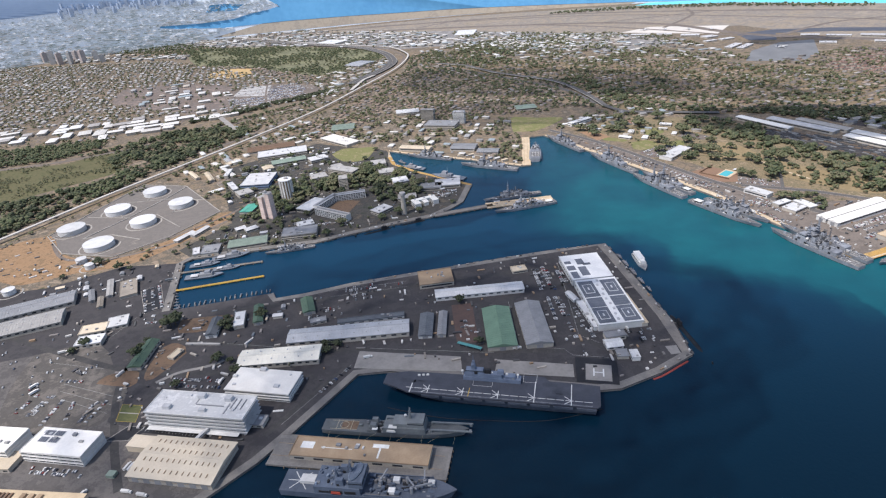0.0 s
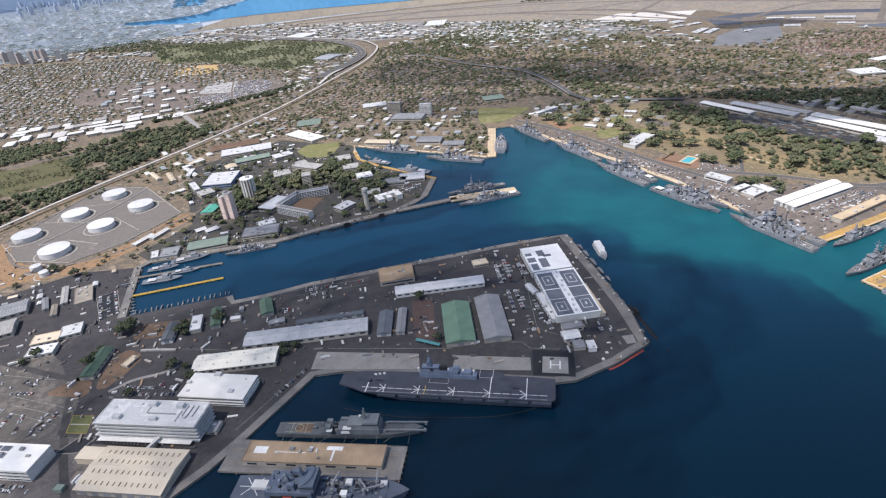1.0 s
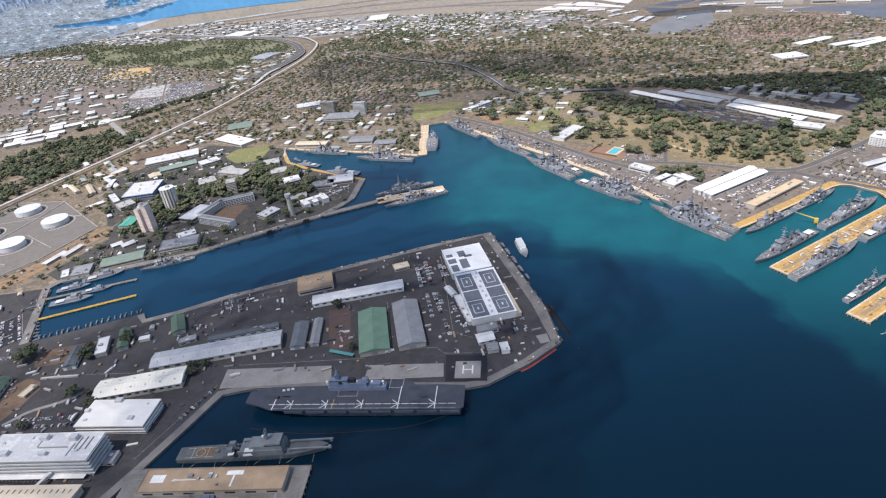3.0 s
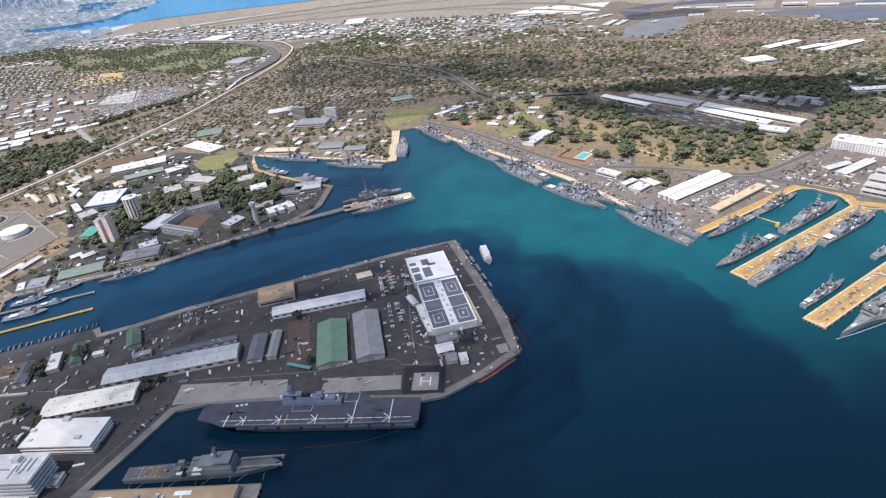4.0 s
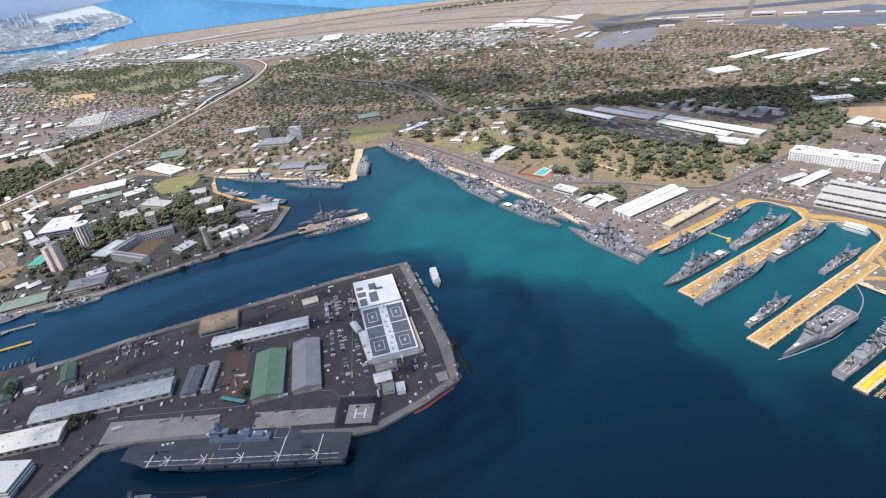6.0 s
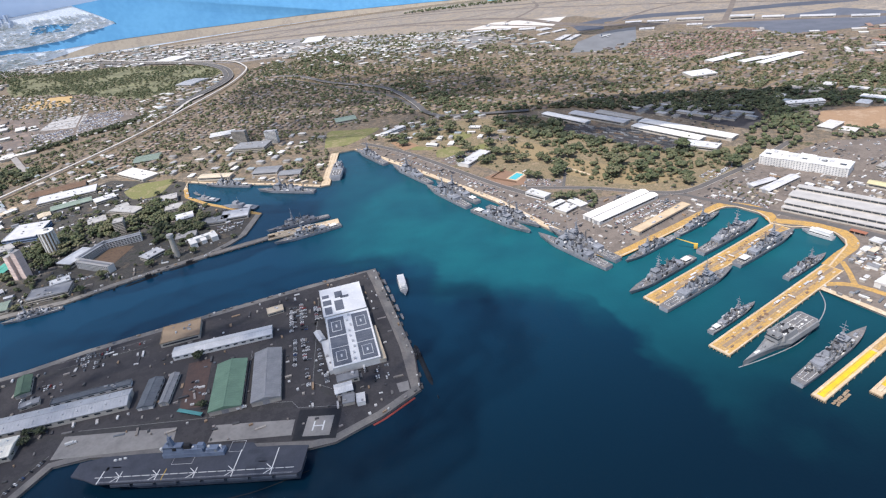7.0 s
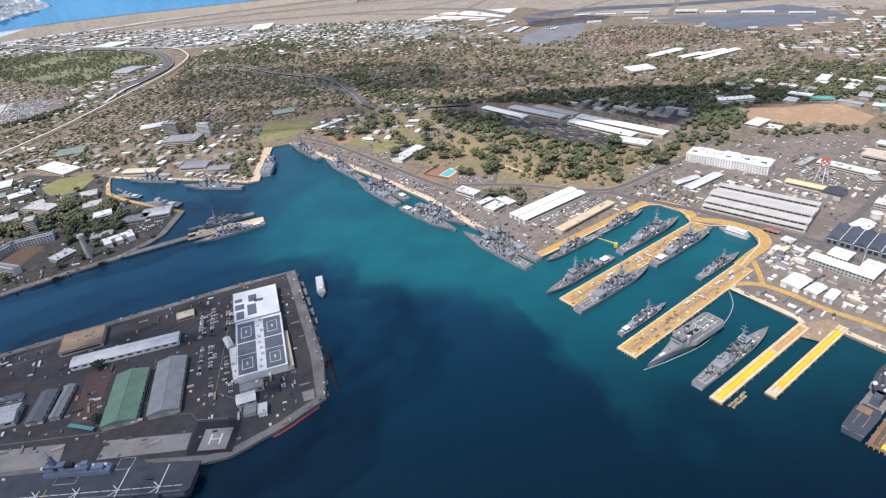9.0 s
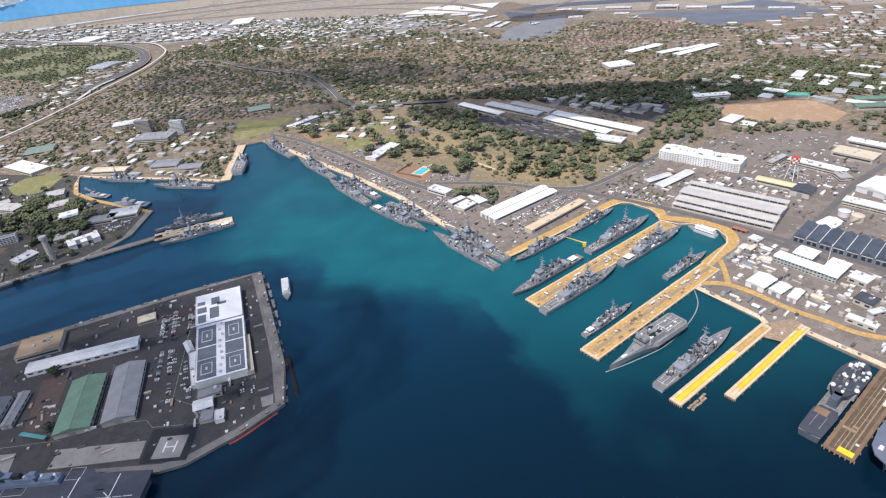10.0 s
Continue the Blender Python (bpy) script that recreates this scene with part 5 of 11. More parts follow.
shed(980.8, 1217.5, 228.0, 29, 8.0, -61.2, BRIGHTROOF, WALL, "very long low warehouse roof inland", 1.3)
flat_block(952.8, 1106.7, 68.7, 31.1, 8.0, -50.5, PALEROOF_1, WALL, "grey flat-roofed store inland", 1)
flat_block(1299.0, 1245.0, 82.8, 22, 12.0, -14.9, BRIGHTROOF, WHITEWALL, "colonnaded white block far inland", 3)
flat_block(1270.2, 1636.6, 76.3, 61.1, 9.0, -3.1, WHITE, WALL, "white-roofed store far inland", 1)
shed(1438.1, 1773.2, 134.3, 33.7, 8.0, 13.8, WHITE, WALL, "white-roofed store far inland", 2.0)
shed(1482.0, 1696.5, 87.6, 28.9, 8.0, 7.7, WHITE, WALL, "white-roofed store far inland", 2.0)
shed(1553.0, 1666.1, 175.4, 27.8, 8.0, 14.7, WHITE, WALL, "white-roofed store far inland", 2.0)
shed(1553.3, 1696.7, 105.4, 18.4, 8.0, 10.7, WHITE, WALL, "white-roofed store far inland", 2.0)
shed(1590.6, 1062.3, 100.5, 24.4, 8.0, -23.6, GREENROOF, WALL, "pale green-roofed shed by a road", 2.0)
shed(1552.2, 1025.4, 96.8, 26.9, 8.0, -23.2, GREENROOF, WALL, "pale green-roofed shed by a road", 2.0)
flat_block(1469.7, 1167.0, 52, 24, 6.0, -30, TEALROOF, WALL, "teal-roofed hall at a sports field", 1)
flat_block(1364.8, 857.4, 87.5, 21.3, 8.0, -64.9, WHITE, WALL, "long white store by the car park", 1)
flat_block(1302.8, 838.4, 67.3, 36.9, 8.0, -65.5, BEIGE, WALL, "beige-roofed store by the car park", 1)
shed(-415, 2776, 90, 120, 8.0, -33, BLUEROOF, WALL, "wide blue-grey hall inside the freeway bend", 3.0)
flat_block(-681.8, 3587.8, 146.8, 130.3, 10.0, -31.9, WHITE, WALL, "white hangar far inland", 1)
flat_block(104.1, 3535.0, 190, 110, 10.0, 81.4, WHITE, WALL, "white hangar far inland", 1)

# ---------------------------------------------------------------- buildings of their own kind
HALLROOF = mottled("hall_roof", [(0.66, 0.66, 0.65), (0.8, 0.8, 0.79), (0.74, 0.74, 0.73), (0.84, 0.84, 0.82), (0.77, 0.77, 0.76)], 8, 30)


def supply_hall(x, y, w, d, h, rot, blocks, label):
    """A white flat-roofed hall with dark solar fields round white skylight curbs."""
    footprint(x, y, w, d, rot)
    e = thing("supply_hall", x, y, Z0, rot, label, "warehouse")
    part("wall", box_bm((0, 0, 0, w, d, h)), WHITEWALL, e)
    part("roof", box_bm((0, 0, h, w + 1, d + 1, 0.6)), HALLROOF, e)
    for sy in (-1, 1):
        part("parapet", box_bm((0, sy * (d / 2 + 0.2), h + 0.6, w + 1, 0.5, 0.8)), WHITE, e)
    windows(e, w, d, h * 0.5, 1.6, 10, True)
    for bx, by, bw, bd, hole in blocks:
        f = part("solar_field", box_bm((bx, by, h + 0.6, bw, bd, 0.35)), SOLAR, e)
        nx = max(2, int(bw / 5))
        for i in range(1, nx):
            part("panel_gap", box_bm((bx - bw / 2 + bw * i / nx, by, h + 0.95, 0.18, bd, 0.03)), GREYROOF, f)
        if hole:
            c = part("skylight_curb", box_bm((bx, by, h + 0.96, bw * 0.56, bd * 0.6, 0.25)), WHITE, e)
            part("skylight_panel", box_bm((bx, by, h + 1.21, bw * 0.5, bd * 0.52, 0.15)), SOLAR, c)
            part("skylight_core", box_bm((bx, by, h + 1.36, bw * 0.16, bd * 0.1, 0.1)), WHITE, c)
    return e


hs = supply_hall(193.5, 674, 112, 59, 10, -85.5, [(36, 16.5, 36, 22, True), (36, -16.5, 36, 22, True), (5, 16.5, 23, 22, False), (5, -16.5, 23, 22, False), (-30, 16.5, 42, 22, True), (-30, -16.5, 42, 22, True)], "long white supply hall with dark solar panels on its roof")
for i in range(9):
    part("roof_unit", box_bm((-50 + i * 12.3, random.Random(i).uniform(-2.4, 2.4), 10.6, 3.4, 2.8, 2.0)), PALEROOF_1, hs)
supply_hall(184, 770, 73, 60, 10, -84.5, [(24, -22, 18, 10, False), (3, -22, 13, 12, False), (-14, -23, 8, 10, False), (15, -6, 26, 12, False), (-14, -4, 17, 11, False), (-5, 4, 6, 12, False)], "white flat-roofed supply hall with solar panels")
flat_block(162.7, 650.4, 65, 9, 5, -81, WHITE, WHITEWALL, "low white lean-to beside the supply hall", 1)
flat_block(226, 657, 73, 8, 5, -84, BEIGE, WALL, "low beige lean-to beside the supply hall", 1)
flat_block(185, 601, 26, 12, 6, 5, GREYROOF, WALL, "grey loading dock of the supply hall", 1)
# transit shed on the western pier
shd = flat_block(-119, 430, 146, 26, 6.5, -9.5, TAN, WALL, "long brown-roofed transit shed on the pier", 1)
part("roof_marking", box_bm((-58, 2, 7.0, 14, 9, 0.08)), PAINT, shd)
part("roof_marking", box_bm((20, 7, 7.0, 17, 5, 0.08), (20, -2, 7.0, 2, 14, 0.08)), PAINT, shd)
part("roof_marking", box_bm((-26, 0, 7.0, 34, 0.8, 0.08), (-40, 0, 7.0, 3, 3, 0.08)), PAINT, shd)


def storage_tank(x, y, r, h, bund=True, paint=None):
    e = thing("storage_tank", x, y, Z0, random.Random(int(x)).uniform(0, 360), "white cylindrical fuel tank in a gravel bund", "tank", "fuel tanks")
    bm = bmesh.new()
    add_cyl(bm, 0, 0, 0, r, h, 40)
    part("shell", bm, paint or WHITE, e)
    bm = bmesh.new()
    add_cyl(bm, 0, 0, h, r + 0.4, 0.4, 40)
    add_cyl(bm, 0, 0, h + 0.4, r - 0.6, 1.4, 40, 1.0)
    part("roof", bm, paint or WHITE, e)
    for k in range(3):
        bm = bmesh.new()
        add_cyl(bm, 0, 0, h * (k + 1) / 4, r + 0.12, 0.25, 40)
        part("wind_girder", bm, PALEROOF_1, e)
    bm = bmesh.new()
    n = 14
    for i in range(n):
        a = radians(20 + 60 * i / n)
        add_box(bm, (r + 1.1) * math.cos(a), (r + 1.1) * math.sin(a), h * i / n, 2.6, 1.4, 0.3, 20 + 60 * i / n)
    part("stair", bm, GREYROOF, e)
    if not bund:
        return e
    ln = bmesh.new()
    add_strip(ln, [((r + 9) * math.cos(radians(a)), (r + 9) * math.sin(radians(a))) for a in range(0, 271, 10)], 2.5, 0.35, 0.3)
    part("bund_path", ln, CONCRETE, e)
    part("pipe", box_bm((r + 8, 0, 0.3, 16, 1.2, 1.0)), CONCRETE, e)
    return e


for tx, ty, tr in ((-790, 1062, 26), (-738, 1150, 26), (-649, 1078, 25), (-606, 1166, 25), (-690, 981, 27), (-701, 1249, 25)):
    footprint(tx, ty, tr * 2, tr * 2, 0, 10)
    storage_tank(tx, ty, tr, 9.5)
for tx, ty, tr in ((-757, 820, 10), (-689, 918, 9), (-660, 893, 8), (1113, 672, 8)):
    footprint(tx, ty, tr * 2, tr * 2, 0, 4)
    storage_tank(tx, ty, tr, 8, tx < 0)


tagged(storage_tank(1117, 652, 8.5, 9, False, BEIGE), "tan cylindrical tank between shipyard sheds", "tank")
footprint(1117, 653, 18, 18, 0)


def round_tower(x, y, r, h):
    """A fluted round block of flats."""
    footprint(x, y, r * 2, r * 2, 0)
    e = thing("tower_block", x, y, Z0, 0, "round pale tower block with fluted balconies", "tower block")
    bm = bmesh.new()
    add_cyl(bm, 0, 0, 0, r * 0.9, h, 28)
    part("core", bm, TAN, e)
    fl = bmesh.new()
    add_box(fl, 0, 0, 0, 2.4, 2.6, h)
    me = None
    for i in range(14):
        a = 360 * i / 14
        if me is None:
            o = part("fin", fl, WHITEWALL, e)
            me = o.data
        else:
            o = new("fin", me)
            o.parent = e
        o.matrix_basis = pose(r * math.cos(radians(a)), r * math.sin(radians(a)), 0, 0, 0, a)
    bm = bmesh.new()
    add_cyl(bm, 0, 0, h, r + 1.4, 1.2, 28)
    part("roof", bm, WHITE, e)
    part("lift_house", box_bm((2, 1, h + 1.2, 7, 6, 3)), WALLROOF, e)
    return e


round_tower(-368, 1160, 13, 44)


def slab_tower(x, y, rot):
    e = thing("tower_block", x, y, Z0, rot, "pinkish twin-winged tower block of flats", "tower block")
    footprint(x, y, 36, 30, rot)
    pink = surf("pink_wall", (0.74, 0.61, 0.55), (0.62, 0.5, 0.45), 2, 12)
    for i, (px, py, w, d, h) in enumerate(((-7, -2, 9, 12, 46), (7, 3, 10, 13, 53), (0, 2, 6, 7, 56))):
        wg = part("wing", box_bm((px, py, 0, w, d, h)), pink if i < 2 else WHITEWALL, e)
        part("roof", box_bm((px, py, h, w + 0.6, d + 0.6, 0.8)), WALLROOF, wg)
        if i < 2:
            for k in range(16):
                part("balcony", box_bm((px, py, 2 + k * 2.9, w + 0.8, d + 0.8, 0.9)), pink, wg)
    return e


slab_tower(-384, 1062, -22)


def barracks_u(x, y):
    """Four-storey barracks: three wings round a brown court, a hipped hall at the corner."""
    e = thing("barracks", x, y, Z0, 0, "pale four-storey barracks round a courtyard", "barracks")
    footprint(x, y, 110, 120, 0)
    for cx, cy, w, rot, blue in ((-14, -40, 82, -33, False), (-38, 22, 66, 62, True), (6, 52, 66, 12, True)):
        m = pose(cx, cy, 0, 0, 0, rot)

        def put(name, bm, mat, par):
            bmesh.ops.transform(bm, matrix=m, verts=bm.verts)
            return part(name, bm, mat, par)
        wing = put("wing", box_bm((0, 0, 0, w, 13, 13)), WHITEWALL, e)
        put("roof", box_bm((0, 0, 13, w + 1, 14, 0.7)), BLUEROOF if blue else WALLROOF, wing)
        put("roof_rail", box_bm((0, 0, 13.7, w - 4, 4, 1.2)), GREYROOF, wing)
        for k in range(4):
            put("window_band", box_bm((0, 0, 1.2 + 3.1 * k, w + 0.16, 13.16, 1.7)), GLASS, wing)
        for i in range(int(w / 5) + 1):
            put("pier_fin", box_bm((-w / 2 + w * i / int(w / 5), 0, 0, 1.0, 14.2, 13)), WHITEWALL, wing)
    bm = prism_bm([(-38, -24), (6, -52), (30, 34), (-16, 48)], 0.0, 0.3)
    part("court", bm, YARDDIRT, e)
    return e


barracks_u(-237, 1084)


def wing_block(x, y, rot):
    """A white two-storey block of three wings joined by a bar."""
    e = thing("building", x, y, Z0, rot, "white two-storey block with three wings by the quay", "building")
    footprint(x, y, 52, 36, rot)
    for name, px, py, w, d, h in (("bar", 0, 8, 50, 10, 9), ("wing", -19, -6, 12, 17.6, 9), ("wing", 19, -6, 12, 17.6, 9), ("wing", 0, -4, 10, 13.6, 7)):
        b = part(name, box_bm((px, py, 0, w, d, h)), WHITEWALL, e)
        part("roof", box_bm((px, py, h, w + 0.8, d + 0.8, 0.5)), BRIGHTROOF, b)
        for k in range(2):
            part("window_band", box_bm((px, py, 1.4 + 3.8 * k, w + 0.14, d - 1.2, 1.4)), GLASS, b)
    for px in (-18, 2, 20):
        part("roof_plant", box_bm((px, 8, 9.5, 4, 3, 1.6)), PALEROOF_1, e)
    return e


wing_block(-70, 1080, 24)


def hip_hall(x, y, w, d, h, rot, label):
    """A low hall under a white hipped roof."""
    e = thing("hall", x, y, Z0, rot, label, "hall")
    footprint(x, y, w, d, rot)
    part("wall", box_bm((0, 0, 0, w, d, h)), WALL, e)
    part("window_band", box_bm((0, 0, h * 0.4, w + 0.1, d + 0.1, h * 0.3)), GLASS, e)
    bm = bmesh.new()
    a = [bm.verts.new((sx * (w / 2 + 1), sy * (d / 2 + 1), h)) for sx, sy in ((-1, -1), (1, -1), (1, 1), (-1, 1))]
    r = [bm.verts.new((sx * (w / 2 - d * 0.45), 0, h + d * 0.14)) for sx in (-1, 1)]
    bm.faces.new((a[0], a[1], r[1], r[0]))
    bm.faces.new((a[2], a[3], r[0], r[1]))
    bm.faces.new((a[1], a[2], r[1]))
    bm.faces.new((a[3], a[0], r[0]))
    bm.faces.new(a[::-1])
    part("roof", bm, WHITE, e)
    return e


hip_hall(-303, 1100, 60, 34, 9, 62, "white hip-roofed mess hall beside the barracks")



def workshop(x, y, rot):
    """A long shipyard workshop whose roof steps up in monitors."""
    e = thing("workshop", x, y, Z0, rot, "huge grey workshop with stepped monitor roofs", "workshop")
    footprint(x, y, 175, 84, rot)
    L = 152
    prof = [(-36, 0, 0, 10, 6), (-22, 0, 0, 18, 11), (-2, 0, 0, 22, 16.5), (18, 0, 0, 18, 11.5), (33, 0, 0, 12, 16.5)]
    for py, _, _, d, h in prof:
        bay = part("bay", box_bm((0, py, 0, L, d, h)), WALL, e)
        part("roof", box_bm((0, py, h, L + 1.5, d + 0.8, 0.7)), surf("workshop_roof", (0.55, 0.53, 0.5), (0.42, 0.405, 0.385), 2, 18), bay)
        part("clerestory", box_bm((0, py, h - 3.2, L - 4, d + 0.24, 2.5)), GLASS, bay)
        n = 13
        me = None
        for i in range(n + 1):
            if me is None:
                o = part("mullion", box_bm((0, 0, 0, 0.8, d + 0.5, h)), WALL, bay)
                me = o.data
            else:
                o = new("mullion", me)
                o.parent = bay
            o.location = (-L / 2 + 3 + (L - 6) * i / n, py, 0)
    for i in range(4):
        part("door", box_bm((L / 2 + 0.1, -34 + i * 20, 0, 0.4, 9, 9)), GREYROOF, e)
    return e


workshop(978, 757, -55.3)


def sawtooth_shed(x, y, L, d, n, rot):
    """Dark workshops side by side under pitched slate roofs, with tall glazed walls."""
    e = thing("factory_shed", x, y, Z0, rot, "row of dark-roofed workshops with glazed walls", "workshop")
    footprint(x, y, L, d, rot)
    part("wall", box_bm((0, 0, 0, L, d, 10)), surf("slate_wall", (0.2, 0.215, 0.24), (0.14, 0.15, 0.17), 2, 12), e)
    bw = L / n
    for i in range(n):
        px = -L / 2 + bw * (i + 0.5)
        bm = bmesh.new()
        add_gable(bm, px, 0, 10, d - 1, bw - 1, 4.5, 0.5, 90)
        part("roof", bm, surf("slate_roof", (0.085, 0.1, 0.125), (0.06, 0.07, 0.09), 2, 12, 0.6), e)
        part("gutter", box_bm((px + bw / 2, 0, 10.2, 0.9, d, 0.5)), PALEROOF_1, e)
        part("sill", box_bm((px, -d / 2 - 0.2, 8.6, bw * 0.8, 0.5, 0.6)), PALEROOF_1, e)
        for k in (-1, 1):
            part("window", box_bm((px + k * bw * 0.22, -d / 2 - 0.1, 2.5, bw * 0.28, 0.3, 5)), GLASS, e)
    return e


sawtooth_shed(1050, 585, 150, 52, 9, -61)


def yard_office(x, y, rot):
    """A shipyard office on an L plan: a long front bar, a raised block behind it and a wing at its end."""
    e = thing("office_block", x, y, Z0, rot, "white-roofed shipyard office with a raised middle block", "office")
    for px, py, w, d in ((39, 9, 80, 20), (67, 31, 23, 30)):
        footprint(x + (px * math.cos(radians(rot)) - py * math.sin(radians(rot))), y + (px * math.sin(radians(rot)) + py * math.cos(radians(rot))), w, d, rot)
    for name, px, py, w, d, h in (("front_bar", 39, 9, 78, 18, 9.5), ("end_wing", 67, 32, 22, 27.6, 9.5), ("middle_block", 28, 31, 24, 26, 13.5)):
        b = part(name, box_bm((px, py, 0, w, d, h)), GREENWALL, e)
        bm = bmesh.new()
        add_gable(bm, px, py, h, w + 1.6, d + 1.6, 1.3, 0.2)
        part("roof", bm, BRIGHTROOF, b)
        for k in range(2 if h < 12 else 3):
            n = max(3, int(w / 4.4))
            pane = None
            for i in range(n):
                for sy in (-1, 1):
                    o = part("window", box_bm((0, 0, 0, 2.4, 0.2, 1.6)), GLASS, b) if pane is None else new("window", pane)
                    pane = pane or o.data
                    o.parent = b
                    o.location = (px - w / 2 + w * (i + 0.5) / n, py + sy * (d / 2 + 0.05), 1.6 + k * 4.2)
    for px, py in ((12, 9), (30, 12), (52, 7), (66, 34), (26, 32)):
        part("roof_plant", box_bm((px, py, 10.4 if py < 20 or px > 50 else 14.4, 4, 3, 1.6)), PALEROOF_1, e)
    part("mast", box_bm((52, 40, 0, 0.9, 0.9, 32, 0, 0.4)), WHITEWALL, e)
    return e


yard_office(931, 604, -65.7)
shed(1067, 653, 33, 21, 8.0, 15, BRIGHTROOF, WHITEWALL, "white gabled store behind the dark workshops", 2.0)


def tripod_tower(x, y):
    """A red and white chequered water tank on legs."""
    e = thing("water_tower", x, y, Z0, 0, "red and white chequered water tower on lattice legs", "water tower")
    for a in range(45, 405, 90):
        bm = bmesh.new()
        c, s = math.cos(radians(a)), math.sin(radians(a))
        v = [bm.verts.new((px * c - py * s, px * s + py * c, pz)) for px, py, pz in ((12, -0.7, 0), (13.4, -0.7, 0), (13.4, 0.7, 0), (12, 0.7, 0), (6, -0.6, 42), (7.2, -0.6, 42), (7.2, 0.6, 42), (6, 0.6, 42))]
        for q in ((0, 1, 5, 4), (1, 2, 6, 5), (2, 3, 7, 6), (3, 0, 4, 7)):
            bm.faces.new([v[i] for i in q])
        part("leg", bm, WHITEWALL, e)
    for z in (12, 26):
        k = 11.5 - z * 0.13
        for s in (-1, 1):
            part("brace", box_bm((0, s * k * 0.72, z, k * 1.5, 0.5, 0.6), (s * k * 0.72, 0, z, 0.5, k * 1.5, 0.6)), WHITEWALL, e)
    seg = 12
    for i in range(seg):
        for k in range(3):
            bm = bmesh.new()
            a0, a1 = 2 * math.pi * i / seg, 2 * math.pi * (i + 1) / seg
            p = [(9 * math.cos(a), 9 * math.sin(a), z) for z in (42 + 4.4 * k, 46.4 + 4.4 * k) for a in (a0, a1)]
            v = [bm.verts.new(q) for q in p]
            bm.faces.new((v[0], v[1], v[3], v[2]))
            part("tank_panel", bm, RED if (i + k) % 2 else PAINT, e)
    bm = bmesh.new()
    add_cyl(bm, 0, 0, 55, 9, 2.5, 12, 1)
    add_cyl(bm, 0, 0, 41, 5, 1, 12, 9)
    part("tank_roof", bm, RED, e)
    return e


wt = tripod_tower(1140, 808)
wt.matrix_basis = pose(1140, 808, Z0, 0, 0, 15) @ Matrix.Diagonal((0.8, 0.8, 0.74, 1))
bm = bmesh.new()
add_cyl(bm, 0, 0, 0, 5.5, 40, 16, 4.0)
ch = thing("water_tank_tower", -109, 1036, Z0, 0, "slim pale concrete tower by the quay", "tower")
part("shaft", bm, WALL, ch)
bm = bmesh.new()
add_cyl(bm, 0, 0, 40, 6, 5, 16)
part("head", bm, WALLROOF, ch)



SMOKEGLASS = surf("shaded_window", (0.22, 0.23, 0.25), (0.16, 0.17, 0.19), 3, 20, 0.3, bump=0)


def long_barracks(x, y, w, d, h, rot):
    """A long white barracks block with projecting stair bays, window rows and boxes on the roof."""
    footprint(x, y, w, d, rot)
    e = thing("barracks", x, y, Z0, rot, "long white barracks block with projecting bays", "barracks")
    part("wall", box_bm((0, 0, 0, w, d, h)), WHITEWALL, e)
    part("roof", box_bm((0, 0, h, w + 1, d + 1, 0.6)), WHITE, e)
    for px, pw, pd, ph in ((-w * 0.34, 30, 5.0, 0.6), (0, 26, 4.0, 1.4), (w * 0.36, 30, 5.0, 0.6)):
        bay = part("projecting_bay", box_bm((px, 0, 0, pw, d + pd, h + ph)), WHITEWALL, e)
        part("bay_roof", box_bm((px, 0, h + ph, pw + 0.6, d + pd + 0.6, 0.4)), BRIGHTROOF, bay)
    pane = None
    for k in range(5):
        for i in range(30):
            px = -w / 2 + 3.5 + (w - 7) * i / 29
            out = 2.5 if abs(px + w * 0.34) < 15 or abs(px - w * 0.36) < 15 else 2.0 if abs(px) < 13 else 0.0
            o = part("window", box_bm((0, 0, 0, 2.0, 0.3, 1.3)), SMOKEGLASS, e) if pane is None else new("window", pane)
            pane = pane or o.data
            o.parent = e
            o.location = (px, -d / 2 - out, 1.2 + k * h / 5)
    for i in range(5):
        part("roof_panel", box_bm((-w * 0.42 + w * 0.21 * i, -6 + 5 * (i % 2), h + 2.0, 9, 6, 0.3)), SLATE, e)
    rng = random.Random(12)
    for i in range(12):
        part("roof_house", box_bm((-w / 2 + 8 + i * (w - 16) / 11, rng.uniform(-8, 8), h + 0.6, rng.uniform(5, 9), rng.uniform(5, 10), rng.uniform(2, 4.5))), rng.choice((WHITE, WHITEWALL, PALEROOF_1)), e)
    return e


long_barracks(1053, 935, 147, 38, 16, -54.4)
rd = thing("canopy", 946, 690, Z0, -62, "low red-roofed shelter by the quay road", "shelter")
part("roof", box_bm((0, 0, 4, 22, 8, 0.5)), surf("rust_roof", (0.36, 0.15, 0.09), (0.28, 0.12, 0.075), 2, 8), rd)
for i in range(4):
    part("post", box_bm((-11 + 7 * i, 0, 0, 0.5, 7, 4)), WALL, rd)

# aprons, helipad
sheet("apron", [(-143, 605), (-12, 581), (-11, 552), (-146, 571)], APRON, 0.3, "pale concrete apron beside the carrier", "apron")
sheet("apron", [(33, 571), (123, 553), (120, 530), (28, 546)], APRON, 0.3, "pale concrete apron beside the helipad", "apron")
sheet("helipad_surround", [(128, 567), (176, 556), (168, 512), (121, 522)], BOOT, 0.28, "black asphalt round the helipad", "asphalt")
hp = thing("helipad", 149.5, 535.5, Z0, -12, "pale concrete helipad with a white H", "helipad")
part("slab", box_bm((0, 0, 0.1, 30, 29, 0.35)), APRON, hp)
part("letter_bar", box_bm((-5.5, 0, 0.46, 1.6, 14, 0.05)), PAINT, hp)
part("letter_bar", box_bm((5.5, 0, 0.46, 1.6, 14, 0.05)), PAINT, hp)
